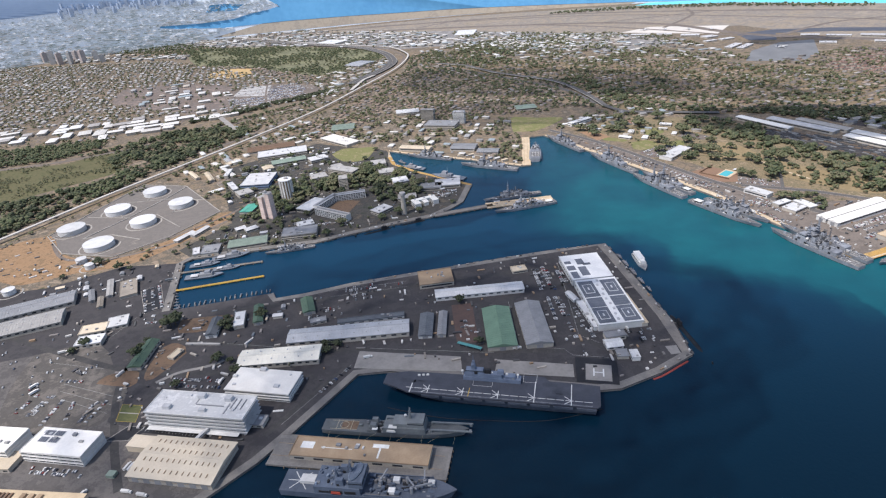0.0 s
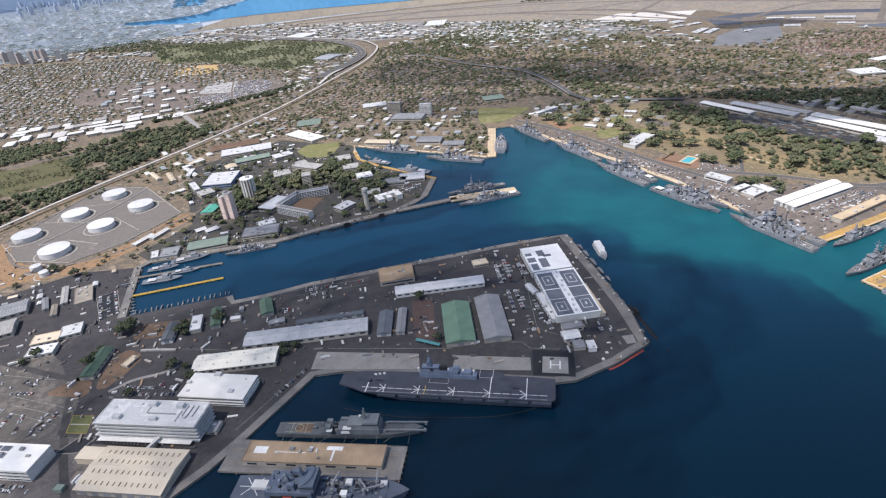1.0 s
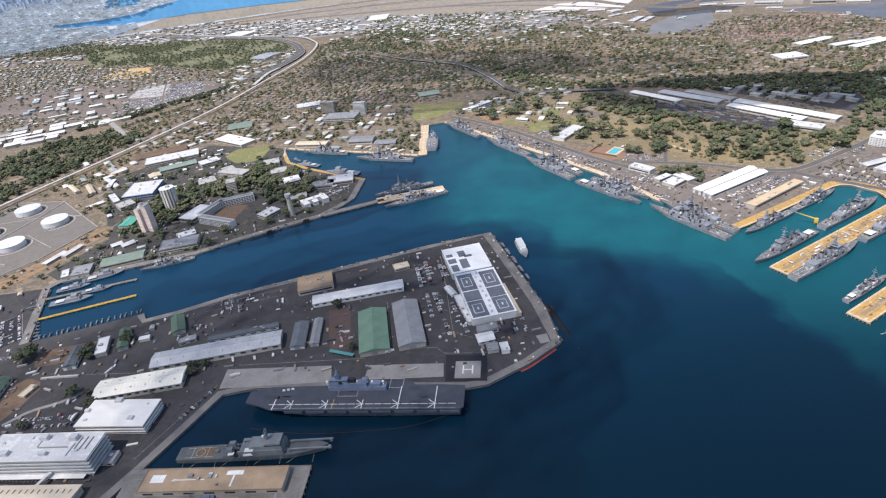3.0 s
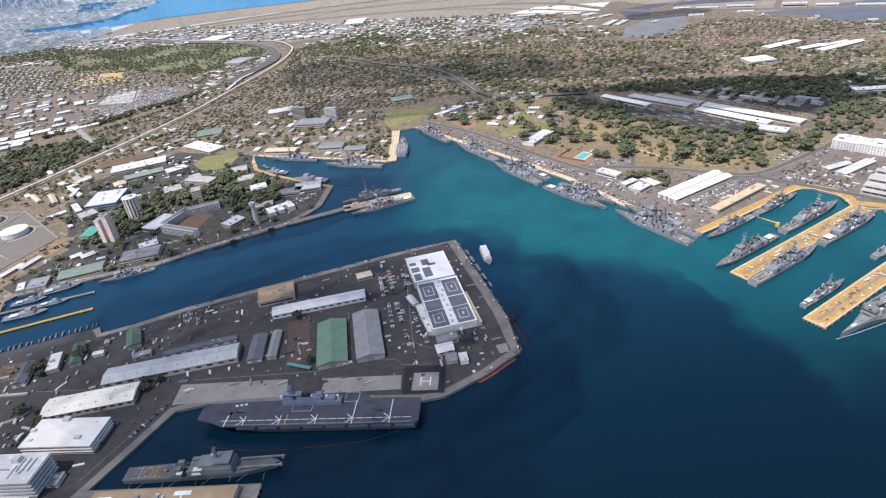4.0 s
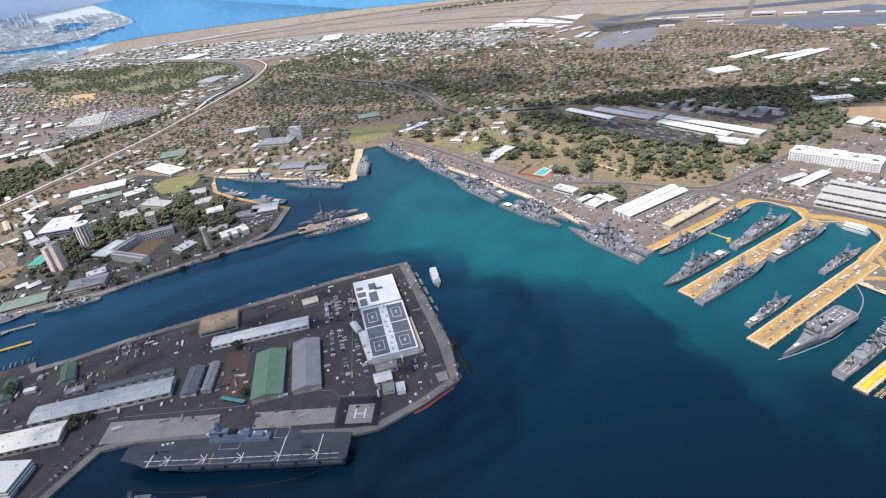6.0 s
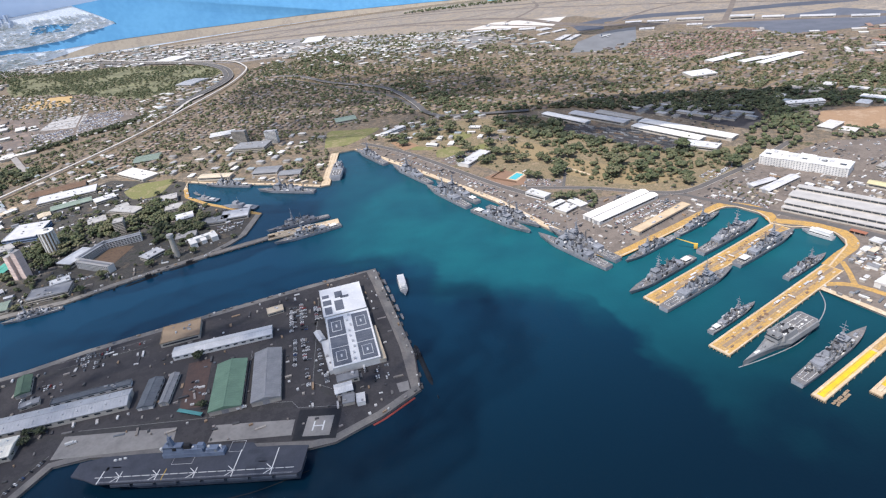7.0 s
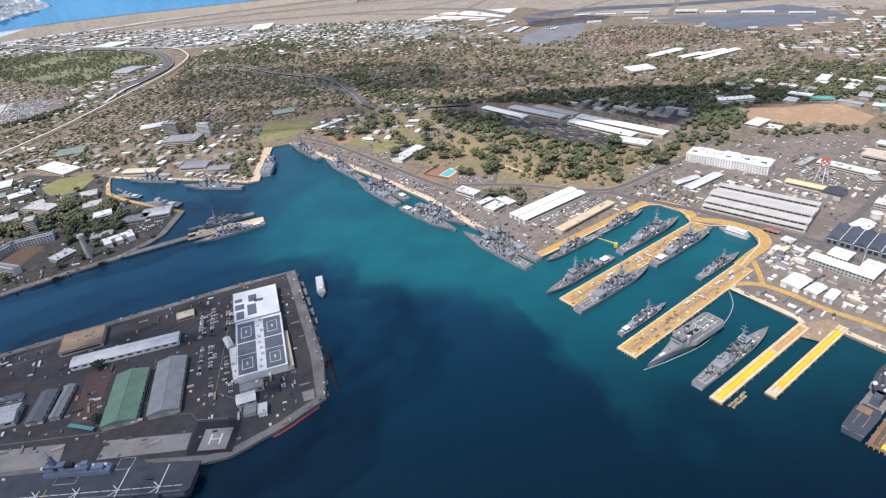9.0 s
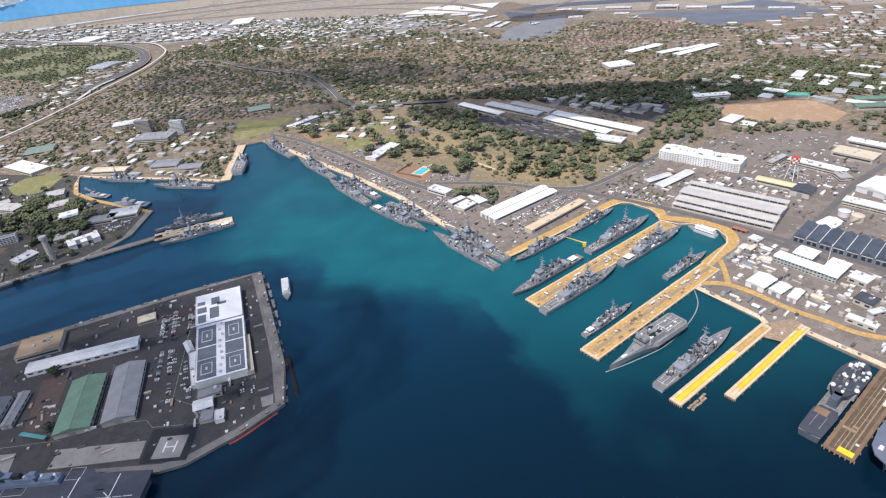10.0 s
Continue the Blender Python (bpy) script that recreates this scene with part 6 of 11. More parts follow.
part("letter_bar", box_bm((0, 0, 0.46, 9.4, 1.6, 0.05)), PAINT, hp)
sheet("brown_plot", [(-22, 700), (8, 702), (12, 608), (-16, 610)], surf("red_brown_ground", (0.13, 0.085, 0.07), (0.09, 0.065, 0.06), 3, 12), 0.2, "reddish-brown plot between sheds", "ground")
tc = thing("canopy", 0, 598, Z0, -28, "long narrow teal walkway canopy", "canopy")
part("roof", box_bm((0, 0, 4, 34, 5, 0.4)), TEAL, tc)
for i in range(4):
    part("post", box_bm((-15 + i * 10, 0, 0, 0.4, 0.4, 4)), PALEROOF_1, tc)
pl = thing("swimming_pool", 555, 1128, Z0, 42, "bright turquoise swimming pool behind a wall", "pool")
part("basin", box_bm((0, 0, 0.1, 42, 26, 0.5)), SAND, pl)
part("pool_water", box_bm((-2, 1, 0.6, 32, 17, 0.05)), POOL, pl)
part("shade_roof", box_bm((24, -6, 3.2, 11, 8, 0.3)), WHITE, pl)
for _px, _py in ((19.5, -9), (28.5, -9), (19.5, -3), (28.5, -3)):
    part("shade_post", box_bm((_px, _py, 0, 0.3, 0.3, 3.2)), WALL, pl)
part("garden_wall", box_bm((-30, 14, 0, 1, 62, 3)), BROWNROOF, pl)
part("garden_wall", box_bm((-2, 44, 0, 56, 1, 3)), BROWNROOF, pl)
sheet("pool_terrace", [(491, 1152), (541, 1172), (574, 1126), (556, 1080), (513, 1089)], mottled("terrace_earth", [(0.2, 0.125, 0.085), (0.28, 0.18, 0.125), (0.24, 0.155, 0.105), (0.33, 0.225, 0.165)], 6, 25), 0.24, "bare red-brown terrace round the pool", "ground")
# lots, courts and watered lawns of the park
sheet("pool_lot", [(570, 1112), (637, 1070), (616, 1036), (545, 1072)], ROAD, 0.235, "grey car park beside the pool", "car park")
sheet("tan_lot", [(327, 1486), (366, 1491), (392, 1428), (354, 1408)], mottled("tan_earth", [(0.24, 0.15, 0.09), (0.34, 0.22, 0.14), (0.3, 0.19, 0.12), (0.4, 0.28, 0.19)], 7, 30), 0.22, "bare tan lot near the head of the channel", "ground")
court = sheet("tennis_court", [(421, 1570), (460, 1568), (480, 1519), (426, 1517)], surf("court_asphalt", (0.12, 0.125, 0.115), (0.09, 0.095, 0.088), 3, 14), 0.22, "dark tennis courts in the park", "court")
sheet("red_court", [(463, 1572), (506, 1548), (492, 1513), (473, 1530)], surf("red_clay", (0.27, 0.16, 0.12), (0.22, 0.13, 0.1), 3, 14), 0.225, "red-brown clay court in the park", "court")
sheet("park_lot", [(545, 1396), (578, 1420), (637, 1364), (594, 1354)], ROAD, 0.22, "grey paved lot in the park", "car park")
sheet("club_lot", [(422, 1293), (480, 1331), (518, 1324), (532, 1273), (484, 1243), (440, 1257)], ROAD, 0.215, "grey car park round the clubhouse", "car park")
PARK_LAWNS = ([(428, 1370), (469, 1382), (486, 1345), (449, 1312), (420, 1322)], [(498, 1345), (545, 1362), (548, 1333), (517, 1315)], [(480, 1482), (532, 1470), (526, 1430), (482, 1415)], [(360, 1440), (420, 1400), (414, 1382), (372, 1402)])
for _k, _pts in enumerate(PARK_LAWNS):
    sheet("park_lawn", _pts, LAWN, 0.2 + 0.004 * _k, "watered yellow-green lawn in the park", "lawn", 2)
sheet("dry_lawn", [(569, 1312), (645, 1319), (668, 1195), (625, 1190), (564, 1230)], mottled("straw_grass", [(0.2, 0.17, 0.09), (0.31, 0.24, 0.14), (0.26, 0.2, 0.115), (0.37, 0.29, 0.18)], 9, 40), 0.2, "straw-yellow dry lawn in the park", "grass", 3)
sheet("dry_lawn", [(690, 1180), (760, 1080), (840, 1000), (760, 980), (690, 1040), (640, 1120)], MATS["straw_grass"], 0.19, "straw-yellow dry slope above the park road", "grass", 3)
line("park_path", [(640, 1190), (654, 1172), (663, 1130), (690, 1071)], 5, SAND, 0.27, "sandy path down the park slope", "path")
sheet("depot_yard", [(930, 1455), (1085, 1425), (1215, 1310), (1165, 1190), (1105, 1150), (1080, 1200), (1010, 1330), (940, 1420)], ASPHALT, 0.17, "dark asphalt of the depot behind the long sheds", "yard")
line("park_drive", [(660, 1125), (640, 1080), (618, 1030)], 6, YARDROAD, 0.275, "dark drive into the park", "road")
# earthy plots in the western yard
sheet("dirt_plot", [(-416, 576), (-403, 573), (-380, 625), (-401, 648), (-418, 641), (-421, 599)], YARDDIRT, 0.2, "bare brown dirt plot in the yard", "ground", 2)
sheet("dirt_plot", [(-475, 571), (-427, 561), (-423, 577), (-436, 595), (-469, 586)], YARDDIRT, 0.2, "brown earth plot with stacked stores", "ground", 2)
sheet("dirt_plot", [(-420, 706), (-345, 712), (-355, 680), (-410, 672)], YARDDIRT, 0.2, "bare brown dirt under a big tree", "ground", 2)
sheet("green_plot", [(-414, 501), (-389, 497), (-394, 525), (-420, 529)], MARSH, 0.2, "small yellow-green garden plot", "ground")


sheet("basin_lot", [(-524, 799), (-499, 817), (-463, 745), (-486, 729)], BOOT, 0.1, "black asphalt lot beside the basin", "car park")
line("lot_kerb", [(-524, 799), (-499, 817), (-463, 745), (-486, 729), (-524, 799)], 0.6, CONCRETE, 0.2, "pale kerb round the basin lot", "kerb", 0)
# lanes and painted lines on the yards
LANE = mottled("worn_lane", [(0.05, 0.05, 0.051), (0.08, 0.077, 0.075), (0.06, 0.059, 0.06), (0.1, 0.096, 0.092)], 12, 40)
for pts, wd in (([(-690, 700), (-560, 640), (-430, 590), (-300, 575), (-195, 560)], 9), ([(-470, 735), (-455, 660), (-440, 560), (-400, 470), (-360, 400)], 9), ([(-440, 660), (-330, 640), (-190, 612), (-60, 598), (120, 580)], 9),
                ([(-380, 722), (-240, 735), (-100, 757), (60, 780), (140, 790)], 8), ([(148, 790), (146, 700), (150, 610), (172, 580), (215, 590)], 8), ([(-230, 465), (-165, 560), (-150, 575)], 8), ([(18, 700), (22, 600)], 6), ([(65, 715), (66, 590)], 6), ([(-60, 715), (90, 735), (145, 735)], 6)):
    line("yard_lane", pts, wd, LANE, 0.12, "worn grey traffic lane on the yard", "road", 5)
line("curved_walk", [(-396, 566), (-379, 580), (-366, 586), (-345, 591), (-328, 598), (-322, 604)], 5, APRON, 0.24, "pale curved concrete walk in the yard", "path", 5, 0.3)
line("yard_wall", [(-388, 644), (-360, 641), (-338, 638)], 3, WALLROOF, 2.4, "low pale wall beside the road", "wall", 0, 2.2)
FADED = surf("faded_paint", (0.4, 0.4, 0.38), (0.2, 0.2, 0.19), 1, 6)
for pts in ([(-490, 735), (-500, 700), (-520, 640)], [(-215, 480), (-150, 578)], [(-130, 610), (30, 585)], [(90, 590), (118, 584), (126, 571), (176, 560)], [(148, 795), (142, 610), (165, 592)], [(-520, 575), (-440, 545)], [(-515, 560), (-435, 530)], [(-505, 545), (-432, 515)], [(-395, 480), (-300, 462)], [(-390, 470), (-345, 462)], [(-560, 620), (-480, 600)], [(-330, 640), (-240, 622)], [(-210, 760), (-90, 777)], [(-205, 745), (-90, 760)], [(60, 700), (62, 600)]):
    line("painted_line", pts, 0.4, FADED, 0.16, "faded white painted line", "paint", 0)

# the airport's halls and aircraft
for bx, by, bw, bd, bh, br in ((940, 2990, 90, 34, 10, -22), (1040, 2950, 70, 30, 9, -22), (1130, 2860, 80, 40, 12, -25), (1190, 2790, 60, 50, 9, 15), (1230, 2700, 70, 26, 8, 20), (1150, 2680, 60, 24, 8, 20), (1180, 2520, 30, 110, 9, -45), (1215, 2490, 26, 110, 9, -45), (1560, 2640, 70, 30, 8, -30), (1640, 2570, 90, 30, 10, -35), (1750, 2500, 110, 36, 14, -38), (1900, 2360, 90, 40, 24, -40), (1990, 2290, 80, 36, 12, -40), (2100, 2180, 120, 36, 10, -42), (1700, 2380, 60, 30, 8, -35), (1520, 2440, 60, 40, 8, -30), (2200, 2060, 90, 34, 10, -42)):
    flat_block(bx, by, bw, bd, bh * 0.6, br, PALEROOF_1, WALL, "white airport hall beside the apron", 1)


def airliner(x, y, rot):
    e = thing("airliner", x, y, Z0 + 0.4, rot, "white airliner parked on the apron", "aircraft", "parked aircraft")
    bm = bmesh.new()
    rows = []
    for i in range(13):
        u = i / 12
        r = 2.6 * min(1, (u * 4 + 0.1), ((1 - u) * 7 + 0.1))
        rows.append([bm.verts.new((-28 + 56 * u, r * math.cos(2 * math.pi * k / 10), 4.5 + r * math.sin(2 * math.pi * k / 10))) for k in range(10)])
    for a, b in zip(rows, rows[1:]):
        for k in range(10):
            bm.faces.new((a[k], b[k], b[(k + 1) % 10], a[(k + 1) % 10]))
    part("fuselage", bm, PAINT, e)
    for s in (-1, 1):
        part("wing", prism_bm([(4, 0), (-4, 0), (-14, s * 26), (-11, s * 26)], 3.6, 4.2), PALEROOF_1, e)
        part("tailplane", prism_bm([(-21, 0), (-26, 0), (-29, s * 9), (-27, s * 9)], 5.2, 5.5), PALEROOF_1, e)
        part("engine", box_bm((0, s * 9, 2.0, 5, 2.2, 2.2)), GREYROOF, e)
    part("fin", box_bm((-25, 0, 5.5, 6, 0.6, 9, 0, 0.6)), NAVYBLUE, e)
    return e


for ax, ay, ar in ((1010, 3150, 60), (1100, 3110, 60), (1200, 3060, 60), (1290, 3010, 65), (1330, 2420, 20), (1700, 2270, 40)):
    airliner(ax, ay, ar)

# ---------------------------------------------------------------- offices and the transit shed of the western yard
OLDROOF = mottled("weathered_white_roof", [(0.42, 0.42, 0.42), (0.62, 0.615, 0.6), (0.54, 0.54, 0.535), (0.74, 0.73, 0.71), (0.58, 0.58, 0.575)], 7, 30)
OLDWALL = surf("weathered_white_wall", (0.62, 0.615, 0.6), (0.5, 0.5, 0.49), 2, 12)


def office_block(x, y, w, d, h, rot):
    """A long office block: five ribbon floors under flaring white slabs, a canopy, plant and walkways on the roof."""
    footprint(x, y, w, d, rot)
    e = thing("office_block", x, y, Z0, rot, "long white office block with flaring ribbon floors", "office")
    part("core", box_bm((0, 0, 0, w - 5, d - 5, h)), GLASS, e)
    st = h / 5
    for k in range(5):
        f = part("floor_slab", box_bm((0, 0, (k + 1) * st - 2.9, w - 1.6, d - 1.6, 2.9, 0, 1.035)), OLDWALL, e)
        part("window_band", box_bm((0, 0, k * st + 0.1, w - 4.2, d - 4.2, st - 2.9)), GLASS, f)
    part("canopy", box_bm((-4, -d / 2 - 1.5, 3.4, w - 8, 7, 0.5)), WHITEWALL, e)
    part("roof", box_bm((0, 0, h, w + 0.4, d + 0.4, 0.5)), OLDROOF, e)
    part("parapet", box_bm((0, d / 2, h + 0.5, w + 0.4, 0.5, 0.8), (0, -d / 2, h + 0.5, w + 0.4, 0.5, 0.8), (w / 2, 0, h + 0.5, 0.5, d - 0.6, 0.8), (-w / 2, 0, h + 0.5, 0.5, d - 0.6, 0.8)), WHITEWALL, e)
    for px, py, pw, pd, ph in ((-36, -9, 9, 6, 4), (-4, 11, 9, 6, 4.5), (30, 10, 8, 7, 4.5), (8, -10, 8, 4, 3.5), (-20, 12, 4, 3, 1.5), (42, -6, 3, 3, 1.6), (-48, 6, 3, 2, 1.2)):
        part("roof_house", box_bm((px, py, h + 0.5, pw, pd, ph, 0, 0.95)), PALEROOF_1, e)
    for px, py, pw, pd in ((12, -1, 34, 1.6), (-6, 6, 1.6, 12), (34, -4, 1.6, 16)):
        part("walkway", box_bm((px, py, h + 0.5, pw, pd, 0.35)), GREYROOF, e)
    for px in (38, 44, 50):
        part("vent_row", box_bm((px, 4, h + 0.5, 1.0, 16, 0.8)), GREYROOF, e)
    for i in range(16):
        part("pillar", box_bm((-w / 2 + 3 + (w - 6) * i / 15, -d / 2 + 1.4, 0, 0.8, 0.8, st)), WHITEWALL, e)
    return e


office_block(-304.7, 493.6, 119.3, 36.4, 24.0, -10.1)


def pyramid_office(x, y, w, d, h, rot):
    """A broad low office: ribbon storeys and a white roof that rises to a shallow peak."""
    footprint(x, y, w, d, rot)
    e = thing("office_block", x, y, Z0, rot, "broad white office with a shallow pyramid roof", "office")
    part("wall", box_bm((0, 0, 0, w - 2, d - 2, h)), WHITEWALL, e)
    for k in range(3):
        part("window_band", box_bm((0, 0, k * 4 + 1.3, w - 1.8, d - 1.8, 1.5)), GLASS, e)
        part("ledge", box_bm((0, 0, k * 4 + 3.2, w, d, 0.5)), WHITEWALL, e)
    bm = bmesh.new()
    a = [bm.verts.new((sx * w / 2, sy * d / 2, h)) for sx, sy in ((-1, -1), (1, -1), (1, 1), (-1, 1))]
    b = [bm.verts.new((sx * w / 2, sy * d / 2, h + 1.0)) for sx, sy in ((-1, -1), (1, -1), (1, 1), (-1, 1))]
    top = bm.verts.new((-6, 2, h + 4.2))
    for i in range(4):
        j = (i + 1) % 4
        bm.faces.new((a[i], a[j], b[j], b[i]))
        bm.faces.new((b[i], b[j], top))
    bm.faces.new(a[::-1])
    part("roof", bm, BRIGHTROOF, e)
    for px, py, pw, pd, ph in ((-8, 17, 8, 6, 3.5), (22, -10, 6, 5, 3), (-32, -12, 4, 3, 2), (30, 12, 2, 2, 1.5)):
        part("roof_house", box_bm((px, py, h + 1.2, pw, pd, ph)), PALEROOF_1, e)
    part("roof_tank", box_bm((-38, 2, h + 1.2, 5, 4, 3)), WHITEWALL, e)
    return e


pyramid_office(-249.6, 542.4, 83.2, 40.9, 12.0, -11.4)


def transit_shed():
    """A wide beige shed: smooth low-pitched roof with four rows of slit vents, a wing, and an open truck bay."""
    x, y, w, d, h, rot = -304.0, 429.9, 94.0, 53.2, 9.0, -10.3
    footprint(x - 15, y, w + 30, d, rot)
    e = thing("shed", x, y, Z0, rot, "big beige-roofed transit shed with slit vents", "shed")
    part("wall", box_bm((0, 0, 0, w, d, h)), WALL, e)
    part("gutter_band", box_bm((0, 0, h * 0.5, w + 0.3, d + 0.3, 0.4)), TAN, e)
    cream = surf("cream_sheet", (0.66, 0.58, 0.455), (0.56, 0.485, 0.375), 2, 24, 0.7)
    bm = bmesh.new()
    add_gable(bm, 0, 0, h, w + 1.6, d + 2.4, 3.4, 0.3)
    part("roof", bm, cream, e)
    slit = None
    for r in range(4):
        for i in range(13):
            py = (-0.36 + 0.24 * r) * d
            z = h + 3.4 * (1 - abs(py) / (d / 2 + 1.2)) + 0.28
            if slit is None:
                o = part("slit_vent", box_bm((0, 0, 0, 0.7, 4.6, 0.5)), TAN, e)
                slit = o.data
            else:
                o = new("slit_vent", slit)
                o.parent = e
            o.location = (-w / 2 + 6 + (w - 14) * i / 12 + (r % 2) * 2, py, z - 0.1)
    for i in range(7):
        part("door", box_bm((-w / 2 + 8 + i * 13, -d / 2 - 0.1, 0, 7, 0.3, 5.5)), GREYROOF, e)
    part("wing", box_bm((-w / 2 - 14, 18, 0, 27.6, 16, 8)), BEIGE, e)
    part("wing_roof", box_bm((-w / 2 - 14, 18, 8, 28.4, 17, 0.6)), cream, e)
    part("gate_house", box_bm((-w / 2 - 23, -22, 0, 9, 7, 4)), PALEGREEN, e)
    part("loading_dock", box_bm((-w / 2 - 11, -6, 0.02, 22, 14, 0.08)), ROAD, e)
    return e


transit_shed()


def truck(x, y, rot, label, body):
    e = thing("truck", x, y, Z0 + 0.1, rot, label, "truck", "parked trucks")
    part("cargo_box", box_bm((-1.5, 0, 1.1, 9, 2.5, 2.7)), body, e)
    c = part("cab", box_bm((4.4, 0, 0.6, 2.2, 2.4, 2.3, 0, 0.92)), PAINT, e)
    part("windscreen", box_bm((5.1, 0, 1.8, 0.7, 2.0, 0.8)), GLASS, c)
    part("chassis", box_bm((0, 0, 0.5, 11, 1.2, 0.6)), RUBBER, e)
    for px in (-4.4, -3.2, 4.3):
        for s in (-1, 1):
            bm = bmesh.new()
            add_cyl(bm, 0, 0, 0, 0.5, 0.35, 12)
            bmesh.ops.rotate(bm, cent=(0, 0, 0), matrix=Matrix.Rotation(radians(90), 3, "X"), verts=bm.verts)
            bmesh.ops.translate(bm, vec=(px, s * 1.1 + 0.17, 0.5), verts=bm.verts)
            part("wheel", bm, RUBBER, e)
    return e


for i in range(5):
    truck(-365 + 4.4 * i, 431 - 0.8 * i, 78, "white box truck backed into the loading bay", (WHITEWALL, PALEROOF_1, WHITEWALL, GREYROOF, WHITEWALL)[i])
for tx, ty, tr in ((-350, 398, -10), (-332, 393, -12), (-470, 402, -8), (-395, 398, 70), (-560, 642, 20), (-548, 560, 60), (-556, 572, 62), (-340, 690, 10), (-310, 560, 80), (-130, 590, 12), (60, 590, 8), (190, 640, 95), (205, 620, 95)):
    truck(tx, ty, tr, "pale box truck parked on asphalt", WHITEWALL)

# roof panels on the white office, a car deck with bays and the walkway above it
for i, (px, py) in enumerate(((-468, 472.5), (-456, 470.5), (-470, 463), (-457, 461))):
    sp = thing("solar_panel", px, py, Z0 + 14.5, -10.1, "dark solar panel field on a white office roof", "solar panel", "office roof panels")
    part("frame", box_bm((0, 0, 0.3, 10.6, 7.2, 0.3)), PALEROOF_1, sp)
    for k in range(4):
        part("panel", box_bm((-3.9 + 2.6 * k, 0, 0.62, 2.4, 6.8, 0.06)), SOLAR, sp)
    for sx in (-1, 1):
        part("leg", box_bm((sx * 4.8, 0, 0, 0.2, 6, 0.3)), PALEROOF_1, sp)
sheet("car_deck", [(-411, 470), (-395, 491), (-373, 490), (-305, 476), (-309, 467), (-372, 480), (-382, 469)], BOOT, 0.2, "black sunken car deck with marked bays", "car park")
for i in range(16):
    line("bay_line", [(-374 + 4.2 * i, 489.5 - 0.88 * i), (-375 + 4.2 * i, 483.5 - 0.88 * i)], 0.3, PAINT, 0.24, "white bay line", "paint", 0)
line("bay_kerb", [(-411, 470), (-395, 491), (-374, 490), (-384, 469), (-411, 470)], 0.7, CONCRETE, 0.26, "pale kerb round the car deck", "kerb", 0)
wk = thing("footbridge", -298, 466, Z0, 64, "white covered footbridge between office and shed", "footbridge")
part("deck", box_bm((0, 0, 5.0, 16, 3, 0.4)), WHITEWALL, wk)
part("cover", box_bm((0, 0, 7.6, 16.4, 3.6, 0.3)), WHITE, wk)
for s in (-1, 1):
    part("side_rail", box_bm((0, s * 1.4, 5.4, 16, 0.12, 1.1)), WHITEWALL, wk)
    part("post", box_bm((s * 6, 0, 0, 0.6, 2.6, 5)), WHITEWALL, wk)
line("garden_kerb", [(-414, 501), (-389, 497), (-394, 525), (-420, 529), (-414, 501)], 0.4, YPAINT, 0.28, "yellow kerb round the garden", "kerb", 0)
line("garden_walk", [(-417, 515), (-391.5, 511)], 1.2, CONCRETE, 0.28, "pale walk across the garden", "path", 0)

# the beige block at the near end of the yard, with dark pipes on its roof
bb = thing("building", -450, 381, Z0, -6.7, "beige block with dark pipe racks on the roof", "building")
footprint(-450, 381, 130, 34, -6.7)
part("wall", box_bm((0, 0, 0, 130, 34, 10)), BEIGE, bb)
part("roof", box_bm((0, 0, 10, 131, 35, 0.5)), SANDROOF, bb)
for i in range(8):
    part("pipe_rack", box_bm((-44 + 4.6 * i, 9, 10.5, 2.0, 8, 1.6)), BROWNROOF, bb)
for i in range(3):
    part("roof_fan", box_bm((2 + 9 * i, 10, 10.5, 5, 6, 2.2, 0, 0.9)), TAN, bb)

# bund walls and pipe tracks of the tank farm
for pts in ([(-830, 1043), (-759, 1315), (-643, 1285), (-502, 1113), (-564, 1002), (-639, 932), (-751, 959), (-830, 1043)], [(-795, 1130), (-690, 1110), (-640, 1120), (-560, 1045)], [(-770, 1200), (-650, 1205), (-560, 1185)], [(-745, 1020), (-700, 1110), (-660, 1210), (-640, 1280)], [(-745, 1020), (-690, 1030), (-620, 1000)]):
    line("bund_wall", pts, 1.6, CONCRETE, 1.4, "pale concrete bund wall between the tanks", "wall", 0, 1.3)
for pts in ([(-800, 1010), (-720, 930), (-610, 960), (-480, 1090), (-440, 1190)], [(-700, 905), (-560, 960), (-470, 1060)]):
    line("service_road", pts, 7, ROAD, 0.3, "pale service road beside the tank farm", "road")

# ---------------------------------------------------------------- piers
YELLOWPIER = surf("worn_yellow_float", (0.62, 0.4, 0.06), (0.45, 0.29, 0.06), 2, 9)
